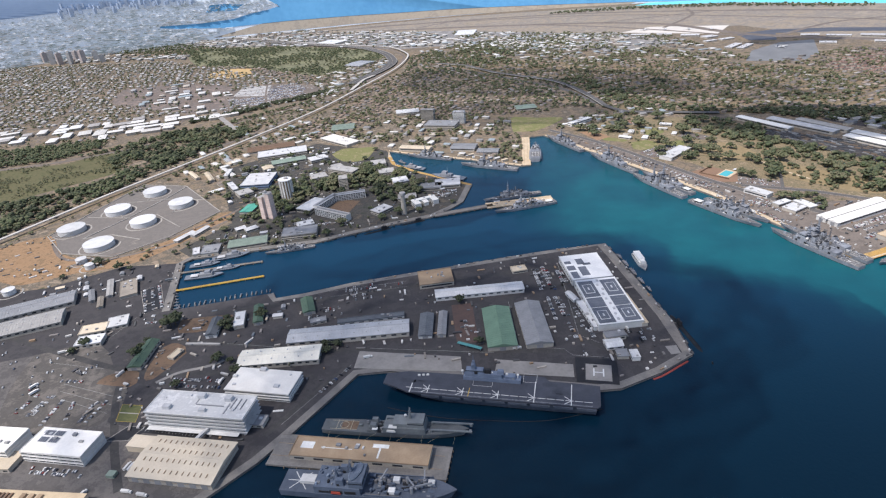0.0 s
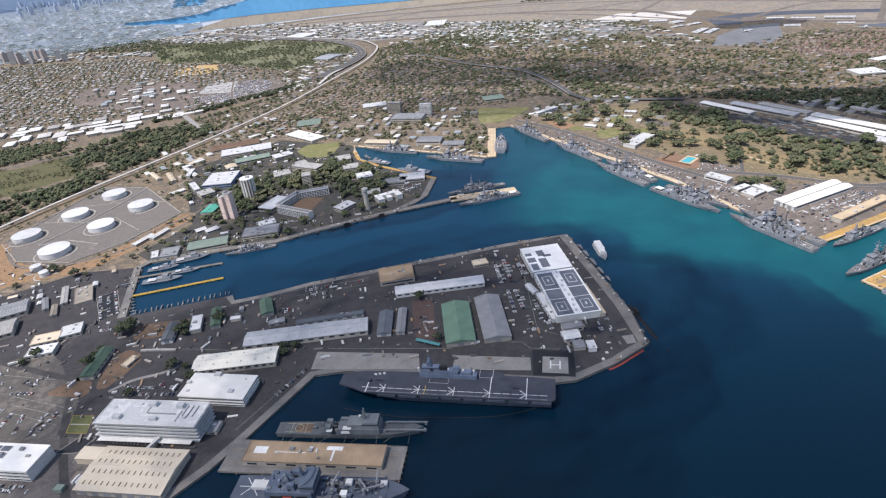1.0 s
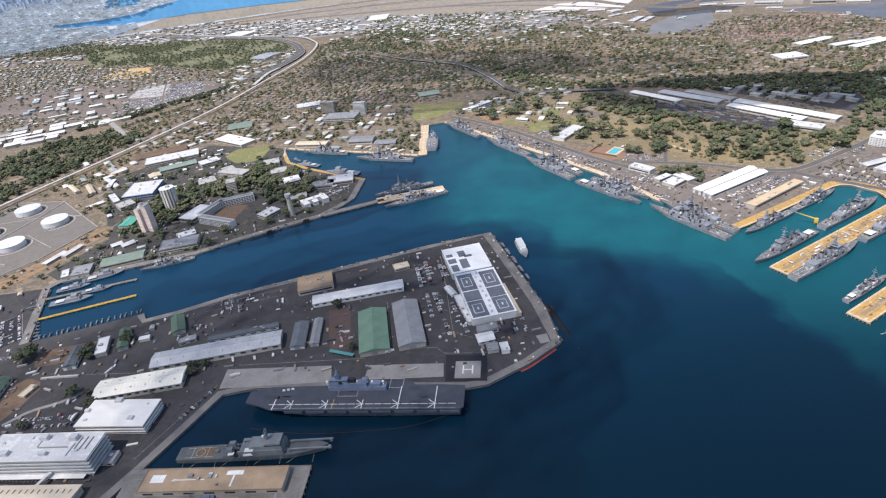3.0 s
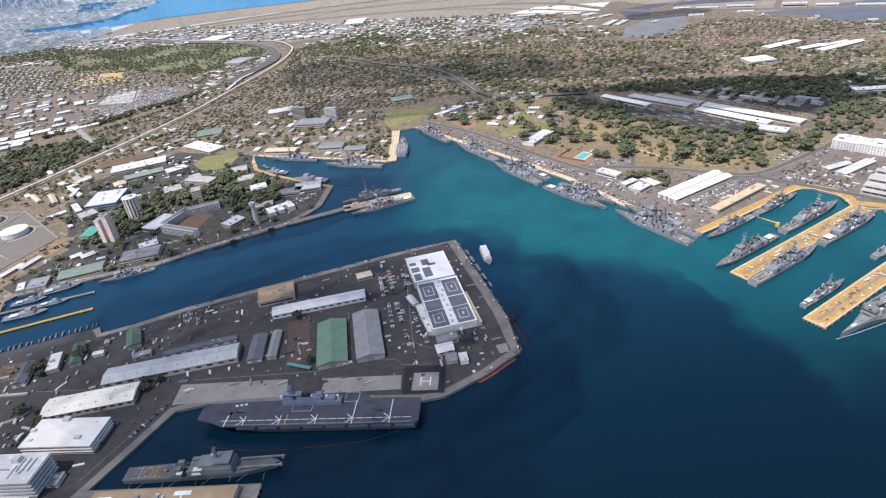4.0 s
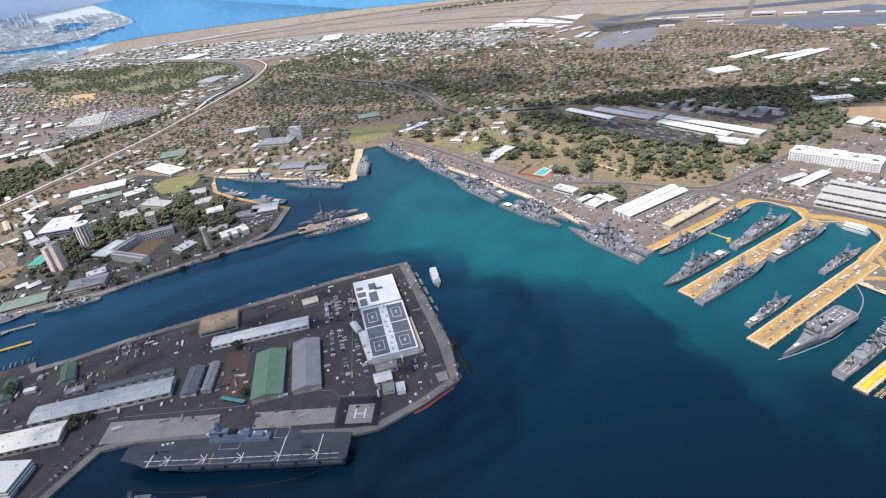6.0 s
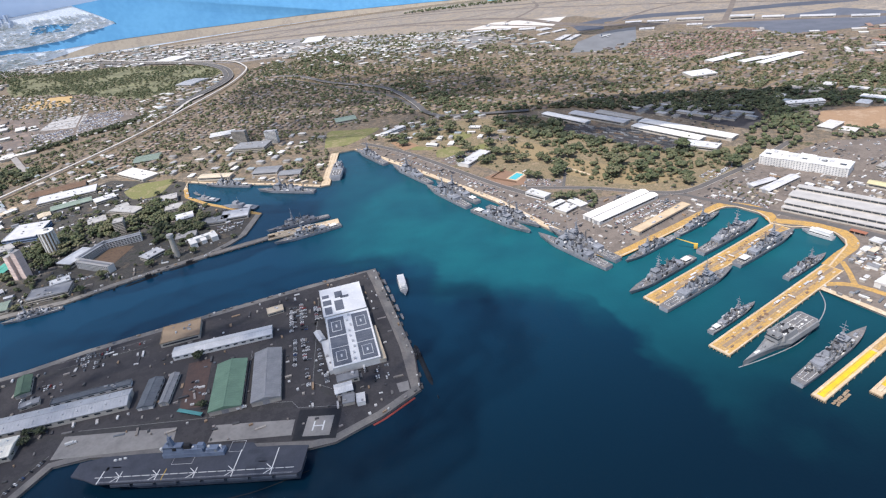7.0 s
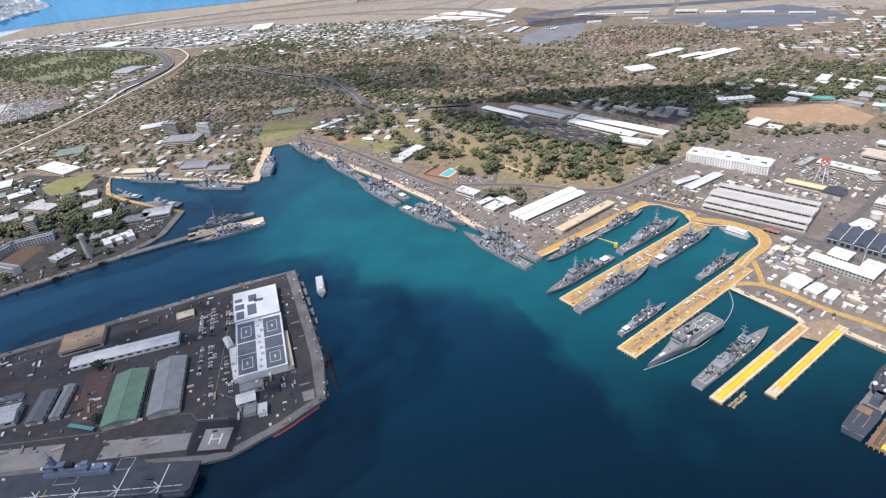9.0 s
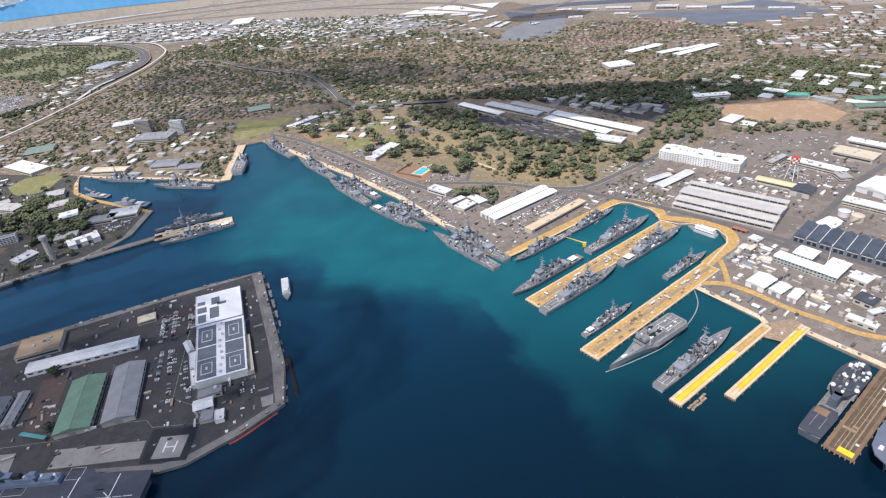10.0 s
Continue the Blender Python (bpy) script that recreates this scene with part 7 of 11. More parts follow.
def pier(x0, y0, x1, y1, width, deck, label, edge=SAND, top=3.2):
    """A pier from its outer end (x0, y0) to its root: deck slab, kerbs, rails of timber and piles under the rim."""
    L, rot = math.hypot(x1 - x0, y1 - y0), math.degrees(math.atan2(y1 - y0, x1 - x0))
    e = thing("pier", x0, y0, 0, rot, label, "pier", kind="structure")
    part("slab", box_bm((L / 2, 0, 1.4, L, width, top - 1.4)), edge, e)
    part("deck_surface", box_bm((L / 2 + 1, 0, top, L - 4, width * (0.84 if deck is ORANGE else 0.72), 0.08)), deck, e)
    if width > 20 and deck is ORANGE:
        part("worn_strip", box_bm((L / 2 + 3, 0, top + 0.08, L - 12, width * 0.2, 0.05)), TIMBER, e)
        rp = random.Random(int(x0))
        for i in range(int(L / 9)):
            part("deck_plate", box_bm((6 + 9 * i + rp.uniform(-2, 2), rp.choice((-1, 1)) * width * rp.uniform(0.13, 0.29), top + 0.085, rp.uniform(2.5, 7), rp.uniform(1.5, 4), 0.1)), rp.choice((SAND, CONCRETE, BROWNROOF, TIMBER, BROWNROOF)), e)
    for s in (-1, 1):
        part("kerb", box_bm((L / 2, s * (width / 2 - 0.4), top, L, 0.7, 0.5)), edge, e)
        part("rail_track", box_bm((L / 2 + 2, s * width * 0.2, top + 0.08, L - 8, 0.5, 0.12)), TIMBER, e)
    n = int(L / 14)
    pile = bmesh.new()
    add_cyl(pile, 0, 0, -4, 0.55, 6.4, 8)
    first = part("pile", pile, TIMBER, e)
    first.location = (1.0, width / 2 + 0.35, 0)
    spots = [(1 + 14 * i, s * (width / 2 + 0.35)) for i in range(n) for s in (1, -1)][1:] + [(-0.4, -width / 2 + width * (i + 0.5) / 6) for i in range(6)]
    for px, py in spots:
        o = new("pile", first.data)
        o.parent = e
        o.location = (px, py, 0)
    return e


pier(590.5, 631, 868, 751.5, 29, ORANGE, "broad pier with a worn ochre deck")
pier(613, 517.5, 850, 624, 26, ORANGE, "long pier with a worn ochre deck")
p3 = pier(661, 422, 830, 493, 13.5, SAND, "narrow pier with a bright yellow deck")
part("yellow_strip", box_bm((58, 0, 3.3, 108, 7.5, 0.05)), YELLOW, p3)
part("ochre_strip", box_bm((147, 0, 3.3, 62, 7.5, 0.05)), ORANGE, p3)
p4 = pier(716.5, 411, 868, 476, 11, SAND, "narrow pier with a bright yellow deck strip")
part("yellow_strip", box_bm((86, 0, 3.3, 138, 6.5, 0.05)), YELLOW, p4)
sheet("timber_platform", [(808, 481), (828, 497), (864, 494), (868, 480), (827, 461)], TIMBER, 0.3, "weathered timber platform between two piers", "platform")
# timber darkened in its colour for cloud shade over this pier
SHADETIMBER = mottled("shaded_timber", [(0.07, 0.055, 0.042), (0.13, 0.098, 0.068), (0.1, 0.076, 0.054), (0.17, 0.13, 0.092), (0.12, 0.09, 0.064)], 5, 18)
p5 = pier(760, 321, 892, 383, 26, SHADETIMBER, "pier with a weathered timber deck, cloud shade painted in", BROWNROOF)
part("yellow_end", box_bm((6, -4, 3.3, 7, 13, 0.06)), YELLOW, p5)
for k in (-6, -2, 2):
    part("track_slab", box_bm((70, k, 3.3, 120, 0.7, 0.08)), TAN, p5)
pier(-28, 412, -214, 445, 42, QUAY, "concrete pier carrying a long transit shed", QUAY)
pier(159, 1264, 184, 1476, 20, SAND, "pale pier at the head of the channel")
pier(184, 1063, 52, 1047, 24, SAND, "pale mooring pier between two warships")
pier(68, 1050, -50, 1018, 14, QUAY, "low concrete mole", QUAY)
pier(-330, 824, -468, 794, 4.5, YELLOWPIER, "narrow yellow floating boom pier", YELLOWPIER, 2.2)
pier(-347, 876, -482, 853, 5, QUAY, "narrow boat pier", QUAY, 2.2)

# ---------------------------------------------------------------- ships
def hull_bm(L, B, fb, stern=0.8, sheer=0.25, bow=0.35, full=0.5):
    """A ship's hull with the bow at +x, waterline at z 0; slot 0 sides, 1 deck, 2 boot topping."""
    bm = bmesh.new()
    N = 22
    rows = []
    for i in range(N + 1):
        u = i / N
        x = -L / 2 + L * u
        b = B / 2
        if u > 1 - bow:
            q = (u - (1 - bow)) / bow
            b *= max(0.02, 1 - q ** (1.6 + full))
        if u < 0.25:
            b *= stern + (1 - stern) * (u / 0.25) ** 0.7
        z = fb * (1 + sheer * max(0, (u - 0.45) / 0.55) ** 2)
        rake = 0.035 * L * max(0, (u - 0.8) / 0.2) ** 2
        bw = b * (0.9 if u < 0.7 else 0.9 - 0.55 * ((u - 0.7) / 0.3))
        row = []
        for s in (-1, 1):
            row += [(x - rake, s * bw * 0.9, -2.0), (x - rake, s * bw, 0.7), (x, s * b, z)]
        rows.append([bm.verts.new(p) for p in row])
    for a, c in zip(rows, rows[1:]):
        for (i, j, m, flip) in ((0, 1, 2, 0), (1, 2, 0, 0), (3, 4, 2, 1), (4, 5, 0, 1)):
            q = [a[i], c[i], c[j], a[j]]
            bm.faces.new(q[::-1] if flip else q).material_index = m
        bm.faces.new((a[2], c[2], c[5], a[5])).material_index = 1
    t = rows[0]
    bm.faces.new((t[0], t[1], t[2], t[5], t[4], t[3]))
    return bm


SHIPGEAR = islands("ship_gear", [(0.3, 0.315, 0.34), (0.1, 0.105, 0.115), (0.2, 0.21, 0.23), (0.56, 0.56, 0.56), (0.26, 0.27, 0.295), (0.05, 0.052, 0.058), (0.34, 0.355, 0.38), (0.14, 0.15, 0.17), (0.24, 0.25, 0.275), (0.07, 0.073, 0.08), (0.28, 0.26, 0.235)], 0.7, 1.5)


def mast(e, x, z, h, w=2.2, mat=NAVY):
    bm = bmesh.new()
    add_box(bm, x, 0, z, w, w, h * 0.55, 0, 0.5)
    add_cyl(bm, x, 0, z + h * 0.5, 0.35, h * 0.5, 6, 0.12)
    m = part("mast", bm, mat, e)
    part("yard_arm", box_bm((x, 0, z + h * 0.6, 0.5, w * 3.4, 0.4), (x, 0, z + h * 0.76, 0.4, w * 2.2, 0.35)), mat, m)
    part("radar", box_bm((x + 0.9, 0, z + h * 0.5, 0.6, w * 1.5, 1.1)), mat, m)


def warship(x, y, heading, L, label, beam=0.125, paint=None, deck=None, seed=1, hangar=True, group="moored warships"):
    """A grey warship: hull, deckhouses, bridge, gun, missile hatches, masts, funnels, boats, hangar and flight deck."""
    rng = random.Random(seed)
    paint, deck = paint or NAVY, deck or NAVYDECK
    B, fb = L * beam, L * 0.036 + 0.6
    e = thing("warship", x, y, 0, heading, label, "warship", group)
    part("hull", hull_bm(L, B, fb), [paint, deck, BOOT], e)
    d = L / 155.0 * 1.2
    # forward house and bridge
    part("forward_deckhouse", box_bm((L * 0.12, 0, fb, L * 0.14, B * 0.86, 6.5 * d, 0, 0.9)), paint, e)
    br = part("bridge", box_bm((L * 0.115, 0, fb + 6.5 * d, L * 0.085, B * 0.7, 6.0 * d, 0, 0.82)), paint, e)
    part("window_band", box_bm((L * 0.115, 0, fb + 10.2 * d, L * 0.08, B * 0.655, 1.0)), GLASS, br)
    part("midship_house", box_bm((-L * 0.02, 0, fb, L * 0.16, B * 0.66, 4.5 * d, 0, 0.95)), paint, e)
    mast(e, L * 0.075, fb + 11.5 * d, (24 + rng.uniform(-3, 3)) * d, 2.6 * d, paint)
    if rng.random() < 0.6:
        mast(e, -L * 0.17, fb + 7 * d, 11 * d, 1.8 * d, paint)
    for k, fx in enumerate((0.005, -0.115)):
        f = part("funnel", box_bm((L * fx, 0, fb + 4 * d, L * 0.05, B * 0.42, 8.5 * d, 0, 0.68)), paint, e)
        part("funnel_cap", box_bm((L * fx, 0, fb + 12.5 * d, L * 0.03, B * 0.27, 0.9)), BOOT, f)
    part("after_house", box_bm((-L * 0.15, 0, fb, L * 0.13, B * 0.8, (6.0 if hangar else 4.0) * d, 0, 0.96)), paint, e)
    if hangar:
        part("hangar", box_bm((-L * 0.235, 0, fb, L * 0.07, B * 0.78, 5.6 * d, 0, 0.97)), paint, e)
    # gun
    bm = bmesh.new()
    add_box(bm, L * 0.325, 0, fb * 1.06, 4.6 * d, 3.4 * d, 2.8 * d, 0, 0.7)
    add_box(bm, L * 0.325 + 4.6 * d, 0, fb * 1.06 + 1.5 * d, 6 * d, 0.35 * d, 0.35 * d)
    part("gun", bm, paint, e)
    hatch = part("missile_hatch", box_bm((0, 0, 0, L * 0.009, B * 0.09, 0.8)), deck, e)
    hatch.location = (L * 0.226, -B * 0.16, fb * 1.02)
    for i in range(1, 8):
        o = new("missile_hatch", hatch.data)
        o.parent = e
        o.location = (L * (0.226 + 0.0125 * (i % 4)), B * (-0.16 + 0.32 * (i // 4)), fb * 1.02)
    # domes, boats, small boxes
    for i in range(4):
        bm = bmesh.new()
        px, py = rng.uniform(-0.2, 0.14) * L, rng.choice((-1, 1)) * B * rng.uniform(0.2, 0.3)
        add_cyl(bm, px, py, fb + 4 * d, 0.7, 3.2 * d, 8)
        add_dome(bm, px, py, fb + 8 * d, 1.4 * d + 0.3, 4, 10)
        part("radome", bm, WHITEWALL if i < 2 else paint, e)
    for s in (-1, 1):
        part("boat", box_bm((-L * 0.06, s * B * 0.4, fb + 1.5 * d, 7.5 * d, 2.4 * d, 1.5 * d, 0, 0.75)), rng.choice((NAVYDECK, PAINT, GREYROOF)), e)
        part("life_raft_rack", box_bm((L * 0.04, s * B * 0.42, fb + 0.3, L * 0.05, 1.0, 1.3)), WHITEWALL, e)
        part("deck_rail", box_bm((0.0, s * B * 0.46, fb + 0.2, L * 0.5, 0.12, 0.9)), paint, e)
    for k in range(2):
        bm = bmesh.new()
        for i in range((80, 26)[k]):
            px, py = (rng.uniform(-0.3, 0.22) if k == 0 else rng.uniform(-0.45, 0.42)) * L, rng.uniform(-0.4, 0.4) * B * (1 if k == 0 else 0.85)
            z = fb if abs(px) > 0.2 * L else fb + rng.choice((0.0, 3.2, 4.6, 6.4)) * d
            add_box(bm, px, py, z, rng.uniform(0.8, 4.6), rng.uniform(0.8, 3.0), rng.uniform(1.0, 4.6) if k == 0 else rng.uniform(0.4, 1.4))
        o = part("deck_gear", bm, SHIPGEAR, e)
        o["kind"] = "stuff"
    bm = bmesh.new()
    for i in range(130):
        px, py = rng.uniform(-0.34, 0.26) * L, rng.uniform(-0.44, 0.44) * B
        if abs(py) > B * (0.44 if px < 0.1 * L else 0.44 - 0.9 * (px / L - 0.1)):
            continue
        z = fb if not -0.2 * L < px < 0.16 * L else fb + rng.choice((0.0, 4.4, 6.4)) * d
        add_box(bm, px, py, z, rng.uniform(0.4, 1.6), rng.uniform(0.4, 1.6), rng.uniform(0.4, 2.6))
    o = part("deck_gear", bm, SHIPGEAR, e)
    o["kind"] = "stuff"
    part("lattice_mast", box_bm((-L * 0.06, 0, fb + 8 * d, 1.4 * d, 1.4 * d, 13 * d, 0, 0.4), (-L * 0.06, 0, fb + 15 * d, 0.5, 8 * d, 0.5), (-L * 0.06, 0, fb + 18 * d, 0.5, 5 * d, 0.5)), NAVYDECK, e)
    for k in range(3):
        part("platform", box_bm((L * 0.075, 0, fb + (13 + 3.2 * k) * d, (5.5 - k) * d, (6.5 - k) * d, 0.4)), paint, e)
    for sx in (0.155, 0.06, -0.2):
        part("side_opening", box_bm((L * sx, 0, fb + 1.2 * d, L * 0.022, B * 0.87, 2.6 * d)), BOOT, e)
    for i in range(3):
        part("whip_antenna", box_bm((rng.uniform(-0.2, 0.15) * L, rng.choice((-1, 1)) * B * 0.3, fb + 4, 0.25, 0.25, rng.uniform(8, 13))), paint, e)
    if seed % 3 == 0:
        part("awning", box_bm((-L * 0.38, 0, fb + 3, L * 0.1, B * 0.6, 0.3)), PAINT, e)
    # flight deck marks
    fz = fb + 0.04
    bm = bmesh.new()
    fx, fw = -L * 0.37, L * 0.16
    for s in (-1, 1):
        add_box(bm, fx, s * B * 0.3, fz, fw, 0.35, 0.06)
        add_box(bm, fx + s * fw / 2, 0, fz, 0.35, B * 0.6, 0.06)
    add_box(bm, fx, 0, fz, fw, 0.3, 0.05)
    part("deck_marking", bm, PAINT, e)
    return e


# paint darkened for the shade that the overhanging deck throws on the hull
CARRIERHULL = surf("carrier_hull", (0.085, 0.1, 0.13), (0.06, 0.072, 0.095), 1.5, 9, 0.6)
FADEDWHITE = surf("worn_white_line", (0.4, 0.41, 0.42), (0.2, 0.21, 0.22), 1, 6)


def carrier(x, y, heading, L):
    """A helicopter carrier with a full-length flight deck, island to starboard and five landing spots along the port side."""
    e = thing("aircraft_carrier", x, y, 0, heading, "blue-grey helicopter carrier moored at the peninsula quay", "warship")
    top = 14.0
    part("hull", hull_bm(L * 0.965, 33, 12.5, 0.92, 0.04, 0.3, 0.7), [CARRIERHULL, FLIGHTDECK, BOOT], e)
    # deck outline: the bow is drawn in, lifts and galleries stick out
    h = L / 2
    out = [(-h, -17), (-h, 15), (-h + 4, 18), (h * 0.12, 19), (h * 0.74, 18), (h * 0.86, 12), (h, 7), (h, -10), (h * 0.8, -17), (h * 0.3, -18.5), (-h * 0.22, -18.5), (-h * 0.24, -25), (-h * 0.5, -25), (-h * 0.55, -18.5), (-h * 0.8, -18.5)]
    part("flight_deck", prism_bm(out, top - 1.8, top), [FLIGHTDECK], e)
    for i in range(8):
        for sy in (18.6, -18.0):
            part("gallery", box_bm((-h * 0.88 + i * h * 0.2, sy, top - 4.6, h * 0.17, 2.0, 2.6)), CARRIERHULL, e)
    # markings run along the port side of the deck
    z = top + 0.03
    y0 = 10.5
    spots = [68, 28, -12, -52, -92]
    bm = bmesh.new()
    for i in range(21):
        add_box(bm, -110 + 10 * i, y0, z, 8.7, 0.9, 0.05)
    part("centre_line", bm, PAINT, e)
    bm = bmesh.new()
    for i in range(2):
        add_box(bm, -12, 17.0 - 0.9 * i, z, 205, 0.25, 0.04)
    part("edge_line", bm, FADEDWHITE, e)
    for i, px in enumerate(spots):
        part("landing_spot", box_bm((px, y0, z + 0.02, 0.9, 13, 0.05), (px + 3.6, y0 + 3.0, z + 0.02, 9.4, 0.8, 0.05, 40), (px + 3.6, y0 - 3.0, z + 0.02, 9.4, 0.8, 0.05, -40)), PAINT, e)
    for i in range(16):
        rq = random.Random(90 + i)
        part("tie_down_patch", box_bm((rq.uniform(-h * 0.9, h * 0.8), rq.uniform(-15, 15), top + 0.004, rq.uniform(6, 22), rq.uniform(3, 7), 0.02)), FLIGHTDECK, e)
    part("deck_stripe", box_bm((spots[3] , 1.0, z + 0.01, 1.0, 34, 0.05)), PAINT, e)
    part("deck_stripe", box_bm((spots[4] , 1.0, z + 0.01, 1.0, 34, 0.05)), PAINT, e)
    part("deck_stripe", box_bm((h * 0.72, y0, z + 0.01, 1.2, 16, 0.05)), PAINT, e)
    part("deck_stripe", box_bm((spots[1] - 7, y0, z + 0.01, 0.7, 14, 0.05)), YPAINT, e)
    for cx, cy, w, d in ((-h * 0.37, -21, 15, 14), (h * 0.06, -8, 22, 13)):
        bm = bmesh.new()
        add_strip(bm, [(cx - w / 2, cy - d / 2), (cx + w / 2, cy - d / 2), (cx + w / 2, cy + d / 2), (cx - w / 2, cy + d / 2), (cx - w / 2, cy - d / 2)], 0.45, z + 0.03)
        part("lift_outline", bm, PAINT, e)
    # island
    isl = part("island", box_bm((-h * 0.02, -14.0, top, 66, 8.5, 5), (h * 0.06, -14, top + 5, 44, 7.6, 5, 0, 0.95), (h * 0.14, -14, top + 10, 22, 7, 4.5, 0, 0.9), (-h * 0.19, -14, top + 5, 12, 6.4, 3.6)), NAVYBLUE, e)
    part("window_band", box_bm((h * 0.14, -14, top + 12.4, 21.2, 6.8, 0.9)), GLASS, isl)
    bm = bmesh.new()
    add_box(bm, h * 0.15, -14, top + 14.5, 5, 5, 11, 0, 0.5)
    add_cyl(bm, h * 0.15, -14, top + 25, 0.4, 9, 6, 0.15)
    add_box(bm, h * 0.15, -14, top + 22, 1, 10, 0.6)
    add_box(bm, h * 0.15 + 2, -14, top + 19, 1, 7, 2)
    part("mast", bm, NAVYBLUE, isl)
    for px in (0.02, -0.1):
        part("funnel", box_bm((h * px, -14, top + 9.5, 8, 5, 5, 0, 0.8)), BOOT if px > 0 else NAVYBLUE, isl)
    for px, r in ((0.26, 1.7), (0.2, 1.3), (-0.02, 1.6), (-0.16, 1.6), (-0.26, 1.4), (0.22, 1.2)):
        bm = bmesh.new()
        add_cyl(bm, h * px, -14.5, top + 4.8, 0.6, 4, 8)
        add_dome(bm, h * px, -14.5, top + 9.2, r, 4, 12)
        part("radome", bm, WHITEWALL, isl)
    for i in range(14):
        rq = random.Random(60 + i)
        part("island_gear", box_bm((h * rq.uniform(-0.26, 0.26), -14 + rq.uniform(-4, 4), top + rq.choice((5.0, 5.0, 10.0)), rq.uniform(1, 4), rq.uniform(1, 3), rq.uniform(1, 3.4))), rq.choice((NAVYBLUE, BOOT, GREYROOF, WHITEWALL)), isl)
    for i in range(3):
        part("deck_vehicle", box_bm((h * 0.6 + i * 5.0, -13 + (i % 3), top, 3.2, 1.9, 1.5, 0, 0.85)), PAINT, e)
    return e


carrier(18, 508, 168, 246)
for args in [
    (544, 798, 114, 152, "grey destroyer moored at the sandy quay", 0.125, 1), (566, 812, 114, 150, "grey destroyer moored inboard of another", 0.12, 2),
    (469, 942, -61, 146, "grey destroyer moored at the sandy quay", 0.125, 3), (494, 950, -62, 132, "grey destroyer moored inboard of another", 0.12, 4),
    (399, 1091, 113, 152, "grey destroyer moored at the sandy quay", 0.125, 5), (421, 1100, 114, 143, "grey destroyer moored inboard of another", 0.12, 6),
    (347, 1241, 114, 160, "grey cruiser moored at the sandy quay", 0.115, 7), (270, 1402, 114, 152, "grey destroyer at the head of the channel", 0.12, 8),
    (634, 685, -156.5, 138, "grey frigate moored at the ochre pier", 0.115, 9), (782, 751, 24, 150, "grey destroyer moored at the ochre pier", 0.12, 10),
    (663, 640, 23.5, 148, "grey destroyer moored at the ochre pier", 0.12, 11), (808, 703, 23.5, 148, "grey destroyer with awnings moored at the ochre pier", 0.12, 12),
    (655, 758, -157, 112, "grey frigate moored at the yellow quay", 0.12, 13), (763, 806, 24, 112, "grey frigate moored at the yellow quay", 0.12, 14),
    (665, 568.5, 23.5, 92, "grey corvette with a white awning aft", 0.12, 15), (822, 640, 22, 96, "grey patrol ship at the long pier", 0.13, 16),
    (721, 473, 23, 142, "light grey frigate moored at the yellow pier", 0.12, 17),
    (127, 1029, -166, 126, "pale grey frigate moored at the mole", 0.12, 18), (107, 1084, -169, 120, "grey frigate moored at the mole", 0.115, 19),
    (73, 1271, 153, 144, "grey destroyer moored at the basin head", 0.125, 20), (-67, 1371, 153, 126, "grey frigate moored at the basin head", 0.115, 21),
    (-307, 913, -168, 88, "grey patrol ship at the submarine base", 0.12, 22)]:
    px, py, hd, ln, lb, bm_, sd = args
    warship(px, py, hd, ln, lb, bm_, seed=sd)


